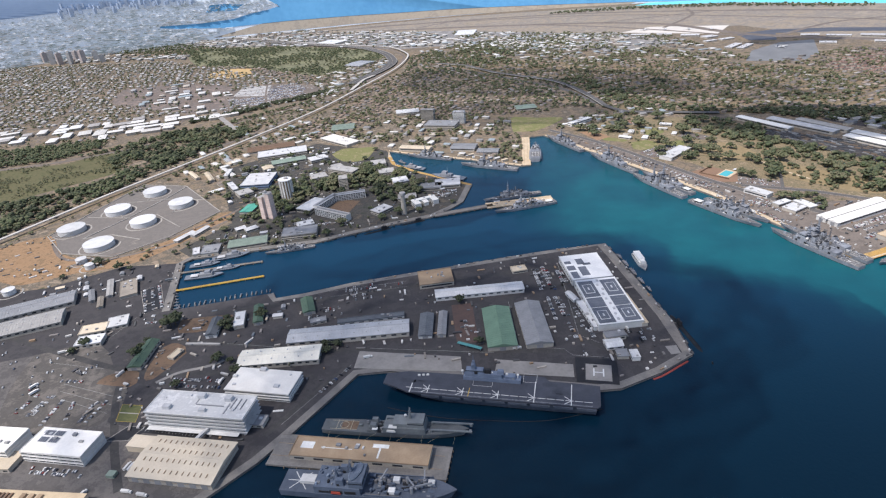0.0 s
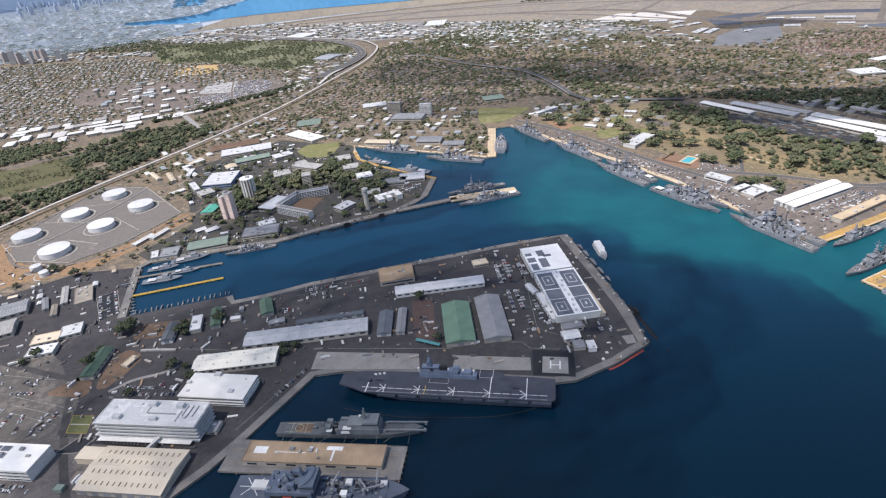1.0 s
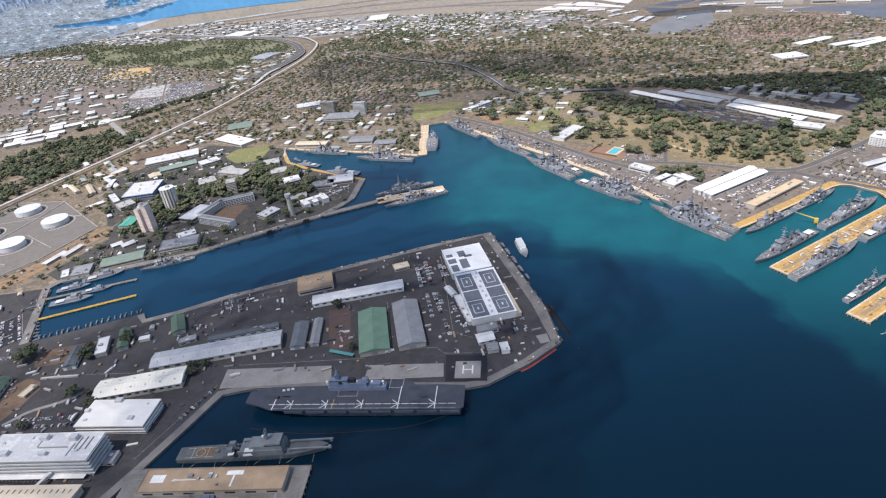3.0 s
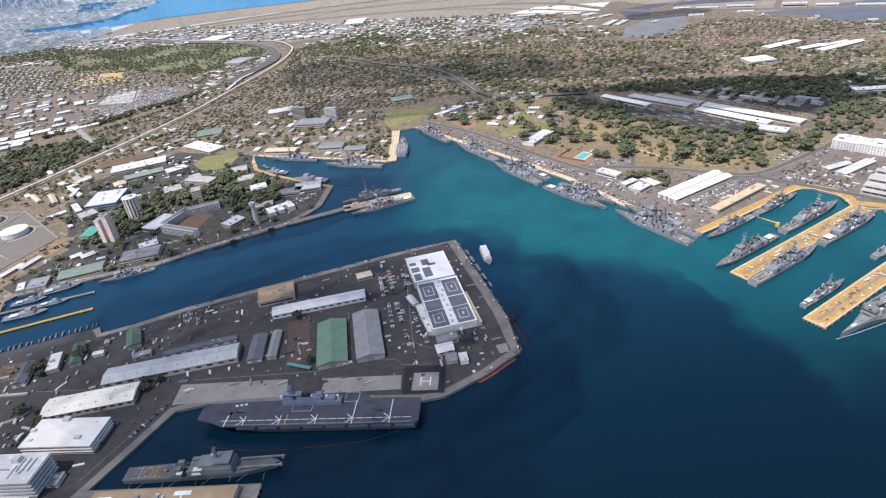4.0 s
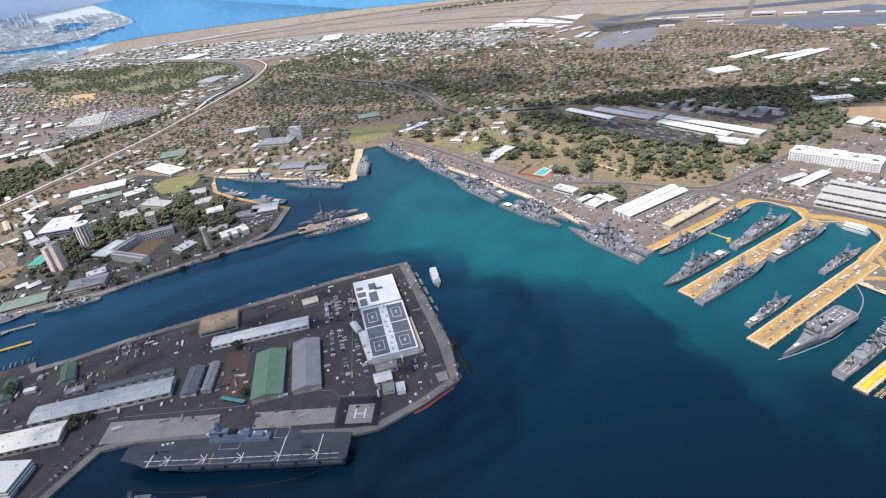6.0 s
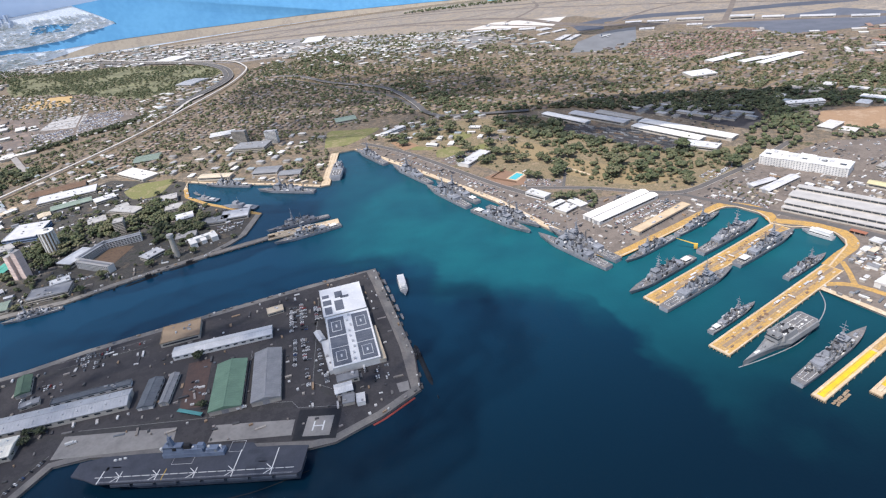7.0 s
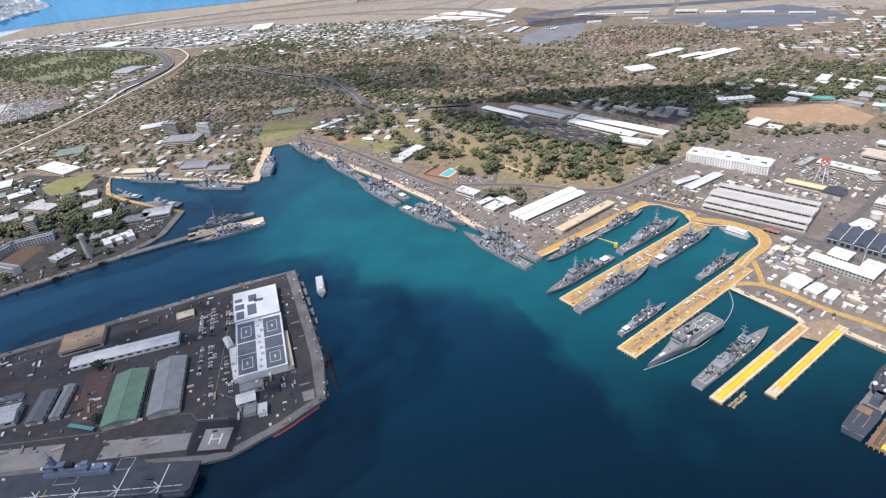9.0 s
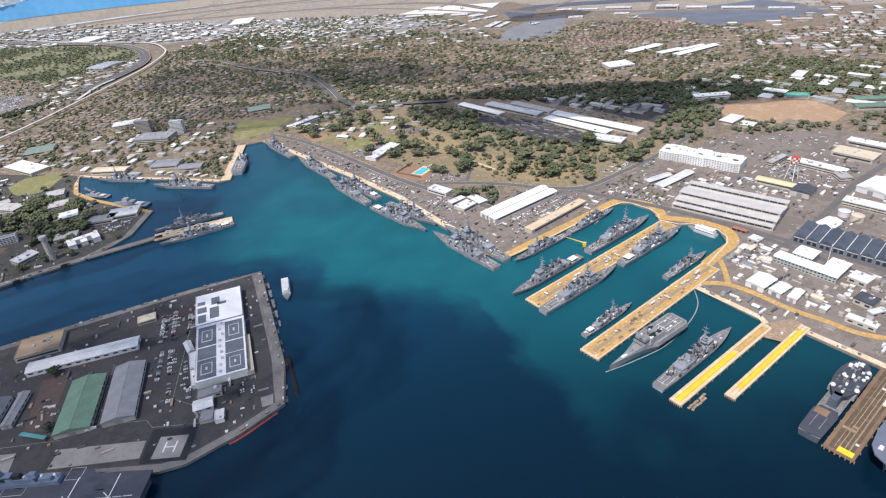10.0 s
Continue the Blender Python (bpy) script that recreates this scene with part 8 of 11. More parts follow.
# ---------------------------------------------------------------- ships of their own kind
def trimaran(x, y, heading, L=127, paint=None):
    """A littoral combat ship: needle bow between two outriggers, broad stern flight deck."""
    paint = paint or surf("light_ship_grey", (0.25, 0.255, 0.26), (0.185, 0.19, 0.195), 1.5, 9, 0.6)
    e = thing("warship", x, y, 0, heading, "angular grey trimaran warship with a needle bow", "warship", "moored warships")
    h = L / 2
    lower = [(h, 0), (h * 0.55, 3.5), (h * 0.2, 8), (-h * 0.05, 14.5), (-h * 0.9, 14.5), (-h * 0.96, 11), (-h * 0.96, -11), (-h * 0.9, -14.5), (-h * 0.05, -14.5), (h * 0.2, -8), (h * 0.55, -3.5)]
    bm = bmesh.new()
    n = len(lower)
    levels = []
    for z, k in ((-1.5, 0.72), (1.0, 0.8), (7.5, 1.0), (12.5, 0.9)):
        levels.append([bm.verts.new((px * (1 if z < 9 else 0.985), py * k, z if px < h * 0.3 or z < 8 else 8.6 - max(0, (px / h - 0.3)) * 1.0)) for px, py in lower])
    for a, b in zip(levels, levels[1:]):
        for i in range(n):
            bm.faces.new((a[(i + 1) % n], a[i], b[i], b[(i + 1) % n]))
    top = levels[-1]
    for tri in geometry.tessellate_polygon([[v.co.to_2d().to_3d() for v in top]]):
        bm.faces.new([top[i] for i in tri])
    bmesh.ops.recalc_face_normals(bm, faces=bm.faces[:])
    part("hull", bm, paint, e)
    part("flight_deck", box_bm((-h * 0.62, 0, 12.5, h * 0.58, 23, 0.12)), NAVYDECK, e)
    part("deck_marking", box_bm((-h * 0.62, 7, 12.64, h * 0.5, 0.5, 0.05), (-h * 0.62, -7, 12.64, h * 0.5, 0.5, 0.05), (-h * 0.62, 0, 12.64, h * 0.54, 0.4, 0.05), (-h * 0.45, 0, 12.69, 0.5, 18, 0.05), (-h * 0.75, 0, 12.69, 0.5, 18, 0.05)), PAINT, e)
    part("hangar", box_bm((-h * 0.1, 0, 12.4, h * 0.42, 22, 6, 0, 0.84)), paint, e)
    b = part("bridge", box_bm((h * 0.12, 0, 12.0, h * 0.22, 17, 7.5, 0, 0.72)), paint, e)
    part("window_band", box_bm((h * 0.12, 0, 15.8, h * 0.205, 15.2, 1.2)), GLASS, b)
    mast(e, h * 0.04, 18, 14, 3.2, paint)
    for i, px in enumerate((-0.02, -0.14)):
        part("intake", box_bm((h * px, 5 * (-1) ** i, 18.2, 7, 4, 1.6)), BOOT, e)
    bm = bmesh.new()
    add_box(bm, h * 0.42, 0, 8.2, 4, 3, 2.4, 0, 0.7)
    add_box(bm, h * 0.42 + 4, 0, 9.4, 5, 0.3, 0.3)
    part("gun", bm, paint, e)
    part("anchor_deck", box_bm((h * 0.62, 0, 8.2, 8, 3, 0.5)), WHITEWALL, e)
    rt = random.Random(int(L))
    for i in range(26):
        part("roof_gear", box_bm((h * rt.uniform(-0.28, 0.2), rt.uniform(-8, 8), 17.6 + rt.uniform(0, 1.4), rt.uniform(1, 5), rt.uniform(0.8, 3), rt.uniform(0.8, 2.6))), rt.choice((paint, BOOT, GREYROOF, WHITEWALL, NAVYDECK)), e)
    for i in range(10):
        part("deck_box", box_bm((h * rt.uniform(-0.88, -0.4), rt.uniform(-9, 9), 12.62, rt.uniform(1, 4), rt.uniform(0.8, 2), rt.uniform(0.3, 1.4))), rt.choice((NAVYDECK, WHITEWALL, GREYROOF)), e)
    return e


trimaran(682, 511, 201, 127)
trimaran(191, 1345, 82, 120, NAVY)


LSTGREY = surf("green_grey_paint", (0.2, 0.22, 0.225), (0.14, 0.155, 0.165), 1.5, 9, 0.6)
LSTDECK = surf("green_grey_deck", (0.13, 0.14, 0.145), (0.09, 0.1, 0.105), 1.5, 9, 0.8)
CREAM = surf("cream_paint", (0.5, 0.45, 0.33), (0.38, 0.34, 0.25), 1, 6)


def line_bm(a, b, r):
    """A taut thin line between two points."""
    bm = bmesh.new()
    a, b = Vector(a), Vector(b)
    q = (b - a).to_track_quat("Z", "Y").to_matrix().to_4x4()
    bmesh.ops.create_cone(bm, cap_ends=True, segments=5, radius1=r, radius2=r, depth=(b - a).length, matrix=Matrix.Translation((a + b) / 2) @ q)
    return bm


def landing_ship(x, y, heading):
    """A tank landing ship with bow derrick arms and a helicopter deck aft."""
    L, B, fb = 160.0, 18.5, 7.0
    e = thing("landing_ship", x, y, 0, heading, "grey tank landing ship with derrick arms at the bow", "warship", "moored warships")
    part("hull", hull_bm(L, B, fb, 0.85, 0.5, 0.25, 0.9), [LSTGREY, LSTDECK, BOOT], e)
    part("deckhouse", box_bm((12, 0, fb, 46, 19, 7.5, 0, 0.97)), LSTGREY, e)
    br = part("bridge", box_bm((25, 0, fb + 7.5, 18, 16, 7, 0, 0.9), (8, 0, fb + 7.5, 16, 14, 4)), LSTGREY, e)
    part("window_band", box_bm((25, 0, fb + 11.6, 17.4, 15.4, 1)), GLASS, br)
    mast(e, 18, fb + 13, 17, 3, LSTGREY)
    part("deck_patch", box_bm((-50, 0, fb + 0.02, 18, 12, 0.04)), YARDDIRT, e)
    part("main_awning", box_bm((0, -7.5, fb + 8, 9, 5, 0.4)), PAINT, e)
    part("crane", box_bm((-8, 4, fb, 2, 2, 10), (2, 4, fb + 9, 22, 0.8, 0.8)), LSTGREY, e)
    part("funnel", box_bm((-22, -4, fb, 8, 6, 8, 0, 0.8)), LSTGREY, e)
    part("funnel", box_bm((-22, 5, fb, 8, 5, 7, 0, 0.8)), LSTGREY, e)
    for s in (-1, 1):
        part("derrick_arm", box_bm((62, s * 5.5, fb + 3.2, 44, 1.6, 1.6), (40, s * 5.5, fb, 2.2, 2.2, 4), (82, s * 4.5, fb + 2, 2.4, 2.4, 3.2)), LSTGREY, e)
        part("boat", box_bm((-2, -s * 9.2, fb + 3, 10, 3, 2, 0, 0.75)), WHITEWALL, e)
        part("awning", box_bm((-12 + 8 * s, -7.5, fb + 4, 6, 4, 0.4)), PAINT, e)
    part("vehicle_ramp", box_bm((60, 0, fb * 1.1, 34, 6, 0.8)), LSTDECK, e)
    bm = bmesh.new()
    for s in (-1, 1):
        add_box(bm, -56, s * 6, fb + 0.05, 30, 0.5, 0.06)
        add_box(bm, -56 + s * 8, 0, fb + 0.08, 0.6, 15, 0.06)
    for i in range(12):
        add_box(bm, -56 + 4.6 * math.cos(i * math.pi / 6), 4.6 * math.sin(i * math.pi / 6), fb + 0.05, 2.6, 0.5, 0.06, 90 + i * 30)
    part("deck_marking", bm, CREAM, e)
    rng = random.Random(5)
    for i in range(60):
        part("deck_locker", box_bm((rng.uniform(-40, 40), rng.uniform(-8, 8), fb, rng.uniform(1, 4), rng.uniform(1, 3), rng.uniform(1, 2.6))), rng.choice((LSTGREY, LSTDECK, GREYROOF, BOOT, WHITEWALL)), e)
    for i in range(9):
        part("mooring_line", line_bm((-70 + 17 * i, -9.5, fb - 0.6), (-76 + 17 * i + 5 * (-1) ** i, -16.5, 3.4), 0.12), CREAM, e)
    for i in range(3):
        bm = bmesh.new()
        add_dome(bm, 12 + 6 * i, 5 * (-1) ** i, fb + 13 - i, 1.6, 4, 10)
        part("radome", bm, WHITEWALL, e)
    return e


landing_ship(-86, 462, -8)


DOCKBLUE = surf("dark_blue_grey", (0.125, 0.155, 0.205), (0.09, 0.112, 0.152), 1.5, 9, 0.6)
DOCKDECK = surf("dark_blue_deck", (0.1, 0.118, 0.15), (0.072, 0.085, 0.11), 1.5, 9, 0.8)


def dock_ship(x, y, heading):
    """A blue-grey landing dock ship: flight deck aft, long superstructure with a tall bridge, open working deck with cranes forward."""
    L, B, fb = 172.0, 27.0, 9.0
    e = thing("dock_ship", x, y, 0, heading, "blue-grey landing dock ship with a flight deck aft", "warship", "moored warships")
    part("hull", hull_bm(L, B, fb, 0.95, 0.3, 0.25, 0.8), [DOCKBLUE, DOCKDECK, BOOT], e)
    part("superstructure", box_bm((-27, 0, fb, 46, 26, 8.5, 0, 0.985)), DOCKBLUE, e)
    br = part("bridge", box_bm((-8, 0, fb + 8.5, 14, 24, 8, 0, 0.94)), DOCKBLUE, e)
    part("window_band", box_bm((-8, 0, fb + 13, 13.9, 23.4, 1.3)), GLASS, br)
    pale = surf("light_blue_grey", (0.3, 0.36, 0.44), (0.25, 0.3, 0.37), 1.5, 9)
    oval = [(4.6 * math.cos(2 * math.pi * i / 24), 10.5 * math.sin(2 * math.pi * i / 24)) for i in range(24)]
    turn = radians(-16)
    oval = [(-10 + px * math.cos(turn) - py * math.sin(turn), px * math.sin(turn) + py * math.cos(turn)) for px, py in oval]
    part("signal_platform", prism_bm(oval, fb + 17, fb + 18.2), DOCKBLUE, e)
    rim = bmesh.new()
    add_strip(rim, oval + [oval[0]], 0.7, fb + 18.2, 0.9)
    part("platform_rim", rim, pale, e)
    mast(e, -15, fb + 16.5, 17, 3.4, DOCKBLUE)
    mast(e, -30, fb + 8.5, 14, 2.6, DOCKBLUE)
    for s in (-1, 1):
        part("funnel", box_bm((-24, s * 8, fb + 8.5, 8, 5, 7, 0, 0.8)), DOCKBLUE, e)
        part("hull_opening", box_bm((-40, s * 12.95, fb + 1.5, 10, 0.6, 2.4), (-14, s * 12.95, fb + 1.5, 11, 0.6, 3.2)), BOOT, e)
    part("boat_bay", box_bm((-28, -12.95, fb + 1.2, 13, 0.7, 3.6)), BOOT, e)
    part("rescue_boat", box_bm((-28, -13.5, fb + 1.6, 10, 1.4, 2.4, 0, 0.85)), RED, e)
    bm = bmesh.new()
    for a in (50, -50, 0):
        add_box(bm, -68, 0, fb + 0.05 + 0.02 * (a > 0), 26, 0.8, 0.05, a)
    part("deck_marking", bm, PAINT, e)
    part("deck_shelter", box_bm((-60, 1, fb, 15, 9, 3.5)), WHITEWALL, e)
    rng = random.Random(9)
    for i in range(30):
        part("deck_locker", box_bm((rng.uniform(-48, -16), rng.uniform(-11, 11), fb + 8.5, rng.uniform(1, 4), rng.uniform(1, 3), rng.uniform(0.8, 3))), rng.choice((DOCKBLUE, DOCKDECK, pale, BOOT, DOCKBLUE, GREYROOF)), e)
    for i in range(70):
        part("deck_locker", box_bm((rng.uniform(2, 66), rng.uniform(-10.5, 10.5) * (1 if rng.random() < 0.6 else 0.6), fb, rng.uniform(1.2, 6), rng.uniform(1, 3.4), rng.uniform(0.8, 4))), rng.choice((DOCKBLUE, GREYROOF, DOCKDECK, BOOT, NAVYDECK, DOCKBLUE)), e)
    for px, py in ((27, 6), (25, -7), (61, 5)):
        part("white_container", box_bm((px, py, fb + 1, 6.5, 5.5, 3.6)), WHITEWALL, e)
    for px, py, rot, ln in ((38, 5, -48, 17), (44, -6, 20, 20), (55, 4, 100, 12), (13, 0, 75, 14)):
        bm = bmesh.new()
        add_cyl(bm, px, py, fb, 1.7, 8, 10)
        add_box(bm, px + ln / 2 * math.cos(radians(rot)), py + ln / 2 * math.sin(radians(rot)), fb + 7.5, ln, 1.3, 1.5, rot)
        part("deck_crane", bm, GREYROOF, e)
    for s in (-1, 1):
        part("bulwark", box_bm((30, s * 12.6, fb, 64, 0.5, 2.2)), DOCKBLUE, e)
        part("side_walkway", box_bm((30, s * 10.6, fb + 0.1, 60, 1.0, 0.4)), NAVYDECK, e)
    return e


dock_ship(-106, 386, -8.5)


def platform_ship(x, y, heading):
    """A dark auxiliary with a low flight deck aft and an oval upper platform crowded with white domes."""
    e = thing("support_ship", x, y, 0, heading, "grey support ship with an oval platform of white domes", "warship", "moored warships")
    part("hull", hull_bm(128, 20, 7.0, 0.95, 0.2, 0.3, 0.9), [CARRIERHULL, NAVYDECK, BOOT], e)
    part("flight_deck", prism_bm([(-62, -10), (-64, 0), (-62, 10), (-28, 11), (-20, 7), (-20, -8), (-28, -11)], 7.0, 8.2), FLIGHTDECK, e)
    part("deck_line", box_bm((-44, 4, 8.24, 20, 0.4, 0.05), (-44, -4, 8.24, 20, 0.4, 0.05)), FADEDWHITE, e)
    part("neck_house", box_bm((-8, 0, 7, 16, 9, 9, 0, 0.8)), CARRIERHULL, e)
    part("deck_cover", box_bm((-29, 3, 8.2, 10, 12, 0.3)), BROWNROOF, e)
    oval = [(28 + 34 * math.cos(2 * math.pi * i / 28), 13.5 * math.sin(2 * math.pi * i / 28)) for i in range(28)]
    part("platform", prism_bm(oval, 13, 16), FLIGHTDECK, e)
    part("platform_base", box_bm((28, 0, 7, 44, 24, 6.2)), NAVY, e)
    rng = random.Random(3)
    for px, py, r in ((4, 8, 2.4), (10, -11, 2.4), (0, -2, 1.6), (30, -10, 1.8), (36, -11, 1.9), (26, 6, 2.0), (44, -10, 2.2)):
        bm = bmesh.new()
        add_cyl(bm, px, py, 16, r * 0.5, 1.5, 10)
        add_dome(bm, px, py, 17.8, r, 4, 12)
        part("radome", bm, PAINT, e)
    for i in range(46):
        ga, gr = rng.uniform(0, 6.28), rng.uniform(0.1, 0.92)
        part("deck_locker", box_bm((28 + 31 * gr * math.cos(ga), 12 * gr * math.sin(ga), 16, rng.uniform(1, 4), rng.uniform(0.8, 2.4), rng.uniform(0.8, 2.6))), rng.choice((NAVY, GREYROOF, WHITEWALL, NAVYDECK, BOOT, CARRIERHULL)), e)
    for i in range(3):
        part("white_canopy", box_bm((46 + 4 * i, 7 - 4 * i, 16.2, 5, 4, 2.0, 0, 0.8)), PAINT, e)
    return e


platform_ship(808, 372, 25)


def big_deck_ship(x, y, heading):
    """The bow of a large flat-decked assault ship beside the timber pier."""
    e = thing("assault_ship", x, y, 0, heading, "dark blue-grey flat-decked assault ship at the timber pier", "warship", "moored warships")
    part("hull", hull_bm(250, 32, 17, 0.95, 0.03, 0.25, 0.8), [NAVYBLUE, FLIGHTDECK, BOOT], e)
    out = [(-125, -18), (-125, 18), (90, 18), (112, 15), (122, 9), (126, 0), (122, -9), (112, -15), (90, -18)]
    part("flight_deck", prism_bm(out, 17.6, 19.2), surf("assault_deck", (0.13, 0.15, 0.19), (0.1, 0.115, 0.15), 1.5, 10), e)
    part("deck_numeral_bar", box_bm((100, 6, 19.25, 1.2, 9, 0.05)), PAINT, e)
    part("deck_numeral_bar", box_bm((104, 2, 19.25, 9, 1.2, 0.05, 20)), PAINT, e)
    part("deck_line", box_bm((0, 9, 19.25, 180, 0.8, 0.05)), PAINT, e)
    part("island", box_bm((-10, -14, 19.2, 80, 8, 16, 0, 0.9)), NAVYBLUE, e)
    part("radome", box_bm((112, -8, 19.2, 4, 4, 2.5, 0, 0.7)), PAINT, e)
    return e


big_deck_ship(890, 341, 203)


SUBBLACK = surf("hull_black", (0.012, 0.015, 0.02), (0.02, 0.023, 0.028), 1.5, 9, 0.9, spec=0.1)


def submarine(x, y, heading, L, label):
    e = thing("submarine", x, y, 0, heading, label, "submarine", "submarines")
    bm = bmesh.new()
    N = 24
    rows = []
    for i in range(N + 1):
        u = i / N
        r = 5.6 * (min(1.0, (1 - u) * 7 + 0.03) ** 0.5 if u > 0.86 else (min(1.0, u * 3.2) ** 0.8 * 0.97 + 0.03))
        rows.append([bm.verts.new((-L / 2 + L * u, r * 0.85 * math.cos(a), -4.2 + r * math.sin(a))) for a in (2 * math.pi * k / 14 for k in range(14))])
    for a, b in zip(rows, rows[1:]):
        for k in range(14):
            bm.faces.new((a[k], b[k], b[(k + 1) % 14], a[(k + 1) % 14]))
    part("hull", bm, SUBBLACK, e, smooth=True)
    s = part("sail", box_bm((L * 0.22, 0, 1.4, 11, 2.6, 6.0, 0, 0.9)), BOOT, e)
    part("periscope", box_bm((L * 0.22, 0, 7.4, 0.5, 0.5, 3)), BOOT, s)
    part("rudder", box_bm((-L * 0.47, 0, -2, 4, 0.6, 5, 0, 0.7)), BOOT, e)
    return e


submarine(278, 597, 97, 118, "black submarine lying low beside the peninsula quay")
for px, py, hd, ln in ((-160, 968, 23, 80), (-95, 995, 20, 70)):
    submarine(px, py, hd, ln, "black submarine moored low at a quay")


def ferry(x, y, heading, L=58, label="white harbour ferry with a blue hull"):
    e = thing("ferry", x, y, 0, heading, label, "ferry")
    part("hull", hull_bm(L, 13, 4, 0.85, 0.2, 0.4, 0.6), [WHITEWALL, GREYROOF, HULLBLUE], e)
    c = part("cabin", box_bm((-L * 0.1, 0, 4, L * 0.66, 11, 3.4, 0, 0.96)), PAINT, e)
    part("window_band", box_bm((-L * 0.1, 0, 5.2, L * 0.64, 11.1, 1.1)), GLASS, c)
    part("upper_deck", box_bm((-L * 0.14, 0, 7.4, L * 0.52, 9.5, 3.0, 0, 0.95)), PAINT, e)
    part("roof", box_bm((-L * 0.16, 0, 10.4, L * 0.5, 9.8, 0.4)), WHITE, e)
    part("wheelhouse", box_bm((L * 0.17, 0, 7.4, 6, 7, 3, 0, 0.9)), PAINT, e)
    part("bow_seat", box_bm((L * 0.3, 0, 4.3, 8, 5, 0.6)), GREYROOF, e)
    return e


ferry(274.5, 789, -88, 52)
ferry(897, 711, 115, 46, "pale blue-grey ferry at the basin head")


PALEBLUE = surf("pale_blue_grey", (0.2, 0.225, 0.26), (0.15, 0.17, 0.2), 1.5, 9, 0.6)


def patrol_boat(x, y, heading, L, seed, label):
    rng = random.Random(seed)
    e = thing("patrol_boat", x, y, 0, heading, label, "boat", "small craft")
    B, fb = L * (0.25 if L > 40 else 0.2), 1.2 + L * 0.03
    dark = "dark" in label or "blue" in label
    part("hull", hull_bm(L, B, fb, 0.9, 0.3, 0.4, 0.5), [CARRIERHULL if dark else PALEBLUE if L > 40 else NAVY, NAVYDECK if L < 40 else PALEBLUE, BOOT], e)
    part("cabin", box_bm((L * 0.05, 0, fb, L * 0.36, B * 0.7, L * 0.07, 0, 0.9)), rng.choice((NAVY, GREYROOF, NAVY)), e)
    part("wheelhouse", box_bm((L * 0.1, 0, fb + L * 0.07, L * 0.15, B * 0.5, L * 0.06, 0, 0.85)), NAVY, e)
    part("mast", box_bm((L * 0.02, 0, fb + L * 0.1, 0.4, 0.4, L * 0.16)), NAVY, e)
    if L > 30:
        part("awning", box_bm((-L * 0.25, 0, fb + 2, L * 0.2, B * 0.6, 0.3)), PALEROOF_1, e)
        for i in range(12):
            part("deck_locker", box_bm((L * rng.uniform(-0.4, 0.3), B * rng.uniform(-0.34, 0.34), fb, rng.uniform(0.8, 2.6), rng.uniform(0.6, 1.6), rng.uniform(0.6, 2.0))), rng.choice((NAVY, NAVYDECK, GREYROOF, BOOT)), e)
    return e


for i, (px, py, hd, ln, lb) in enumerate((
        (-410, 904, 16, 66, "pale grey patrol craft beside the base quay"), (-448, 879, 10, 52, "grey patrol boat with a white awning"), (-434, 838, 8, 64, "pale grey patrol craft with a white awning"), (-404, 861, 10, 46, "grey patrol craft at the boat pier"), (249, 812, -80, 18, "small dark workboat at the quay"), (252, 789, -82, 22, "small dark workboat at the quay"),
        (256, 762, -82, 24, "small blue-grey tug at the quay"), (260, 735, -82, 20, "small dark launch at the quay"), (264, 712, -82, 16, "small dark launch at the quay"),
        (-21, 1225, 150.5, 84, "dark grey patrol ship at the spit"), (-103, 1304, 148, 64, "dark grey patrol boat at the spit"), (-134, 1352, 130, 30, "small grey patrol boat"), (770, 800, 24, 12, "small launch in the basin"))):
    patrol_boat(px, py, hd, ln, i + 50, lb)
_r = random.Random(44)
for i in range(19):
    u = i / 18 + _r.uniform(-0.012, 0.012)
    patrol_boat(-440 + 134 * u, 744.5 + 29 * u + (4.5 if i > 9 else 2), 100 + _r.uniform(-9, 9), _r.uniform(8, 12.5), 90 + i, "small pale launch moored stern-to at the quay")
for i in range(7):
    patrol_boat(-449.5 - 4.2 * i + 8, 741.5 + 16 * i * 0.55, 8 + _r.uniform(-8, 8), _r.uniform(9, 12), 120 + i, "small grey launch moored in a row")


def boom(pts, material, label, r=0.5):
    """A floating barrier along a line on the water."""
    bm = bmesh.new()
    add_strip(bm, smooth_line(pts, 8), 2 * r, 0.35, 0.7)
    e = tagged(part("floating_boom", bm, material), label, "boom")
    return e


boom([(798, 586), (783, 558), (753, 532), (705, 505), (655, 493), (618, 488)], GREYROOF, "grey floating boom round a warship", 0.6)
boom([(209, 521), (222, 526.6), (240, 537.6), (259, 549.4)], surf("dull_red", (0.3, 0.06, 0.045), (0.2, 0.045, 0.04), 1, 6), "dull red floating oil boom", 1.3)
boom([(-98, 500), (-40, 480), (20, 470), (80, 466), (140, 478)], BOOT, "dark floating boom beside the carrier", 0.4)

# camel floats beside the narrow pier
_r = random.Random(71)
for i in range(13):
    u, v = (i // 2) * 4.6 + _r.uniform(-0.8, 0.8), 9.5 + 3.6 * (i % 2) + _r.uniform(-0.4, 0.4)
    fl = thing("camel_float", 668 + u * 0.92 + v * 0.39, 424 + u * 0.39 - v * 0.92 - 2, 0, 23 + _r.uniform(-12, 12), "weathered timber camel float moored beside a pier", "float", "camel floats")
    part("deck", box_bm((0, 0, 0.3, 4.0, 2.6, 0.5)), TIMBER, fl)
    part("hull", box_bm((0, 0, -0.5, 3.8, 2.4, 0.8)), RUBBER, fl)

# yellow shore crane on the ochre pier
cr = thing("shore_crane", 716, 737, 0, 150, "yellow shore crane with a long jib", "crane")
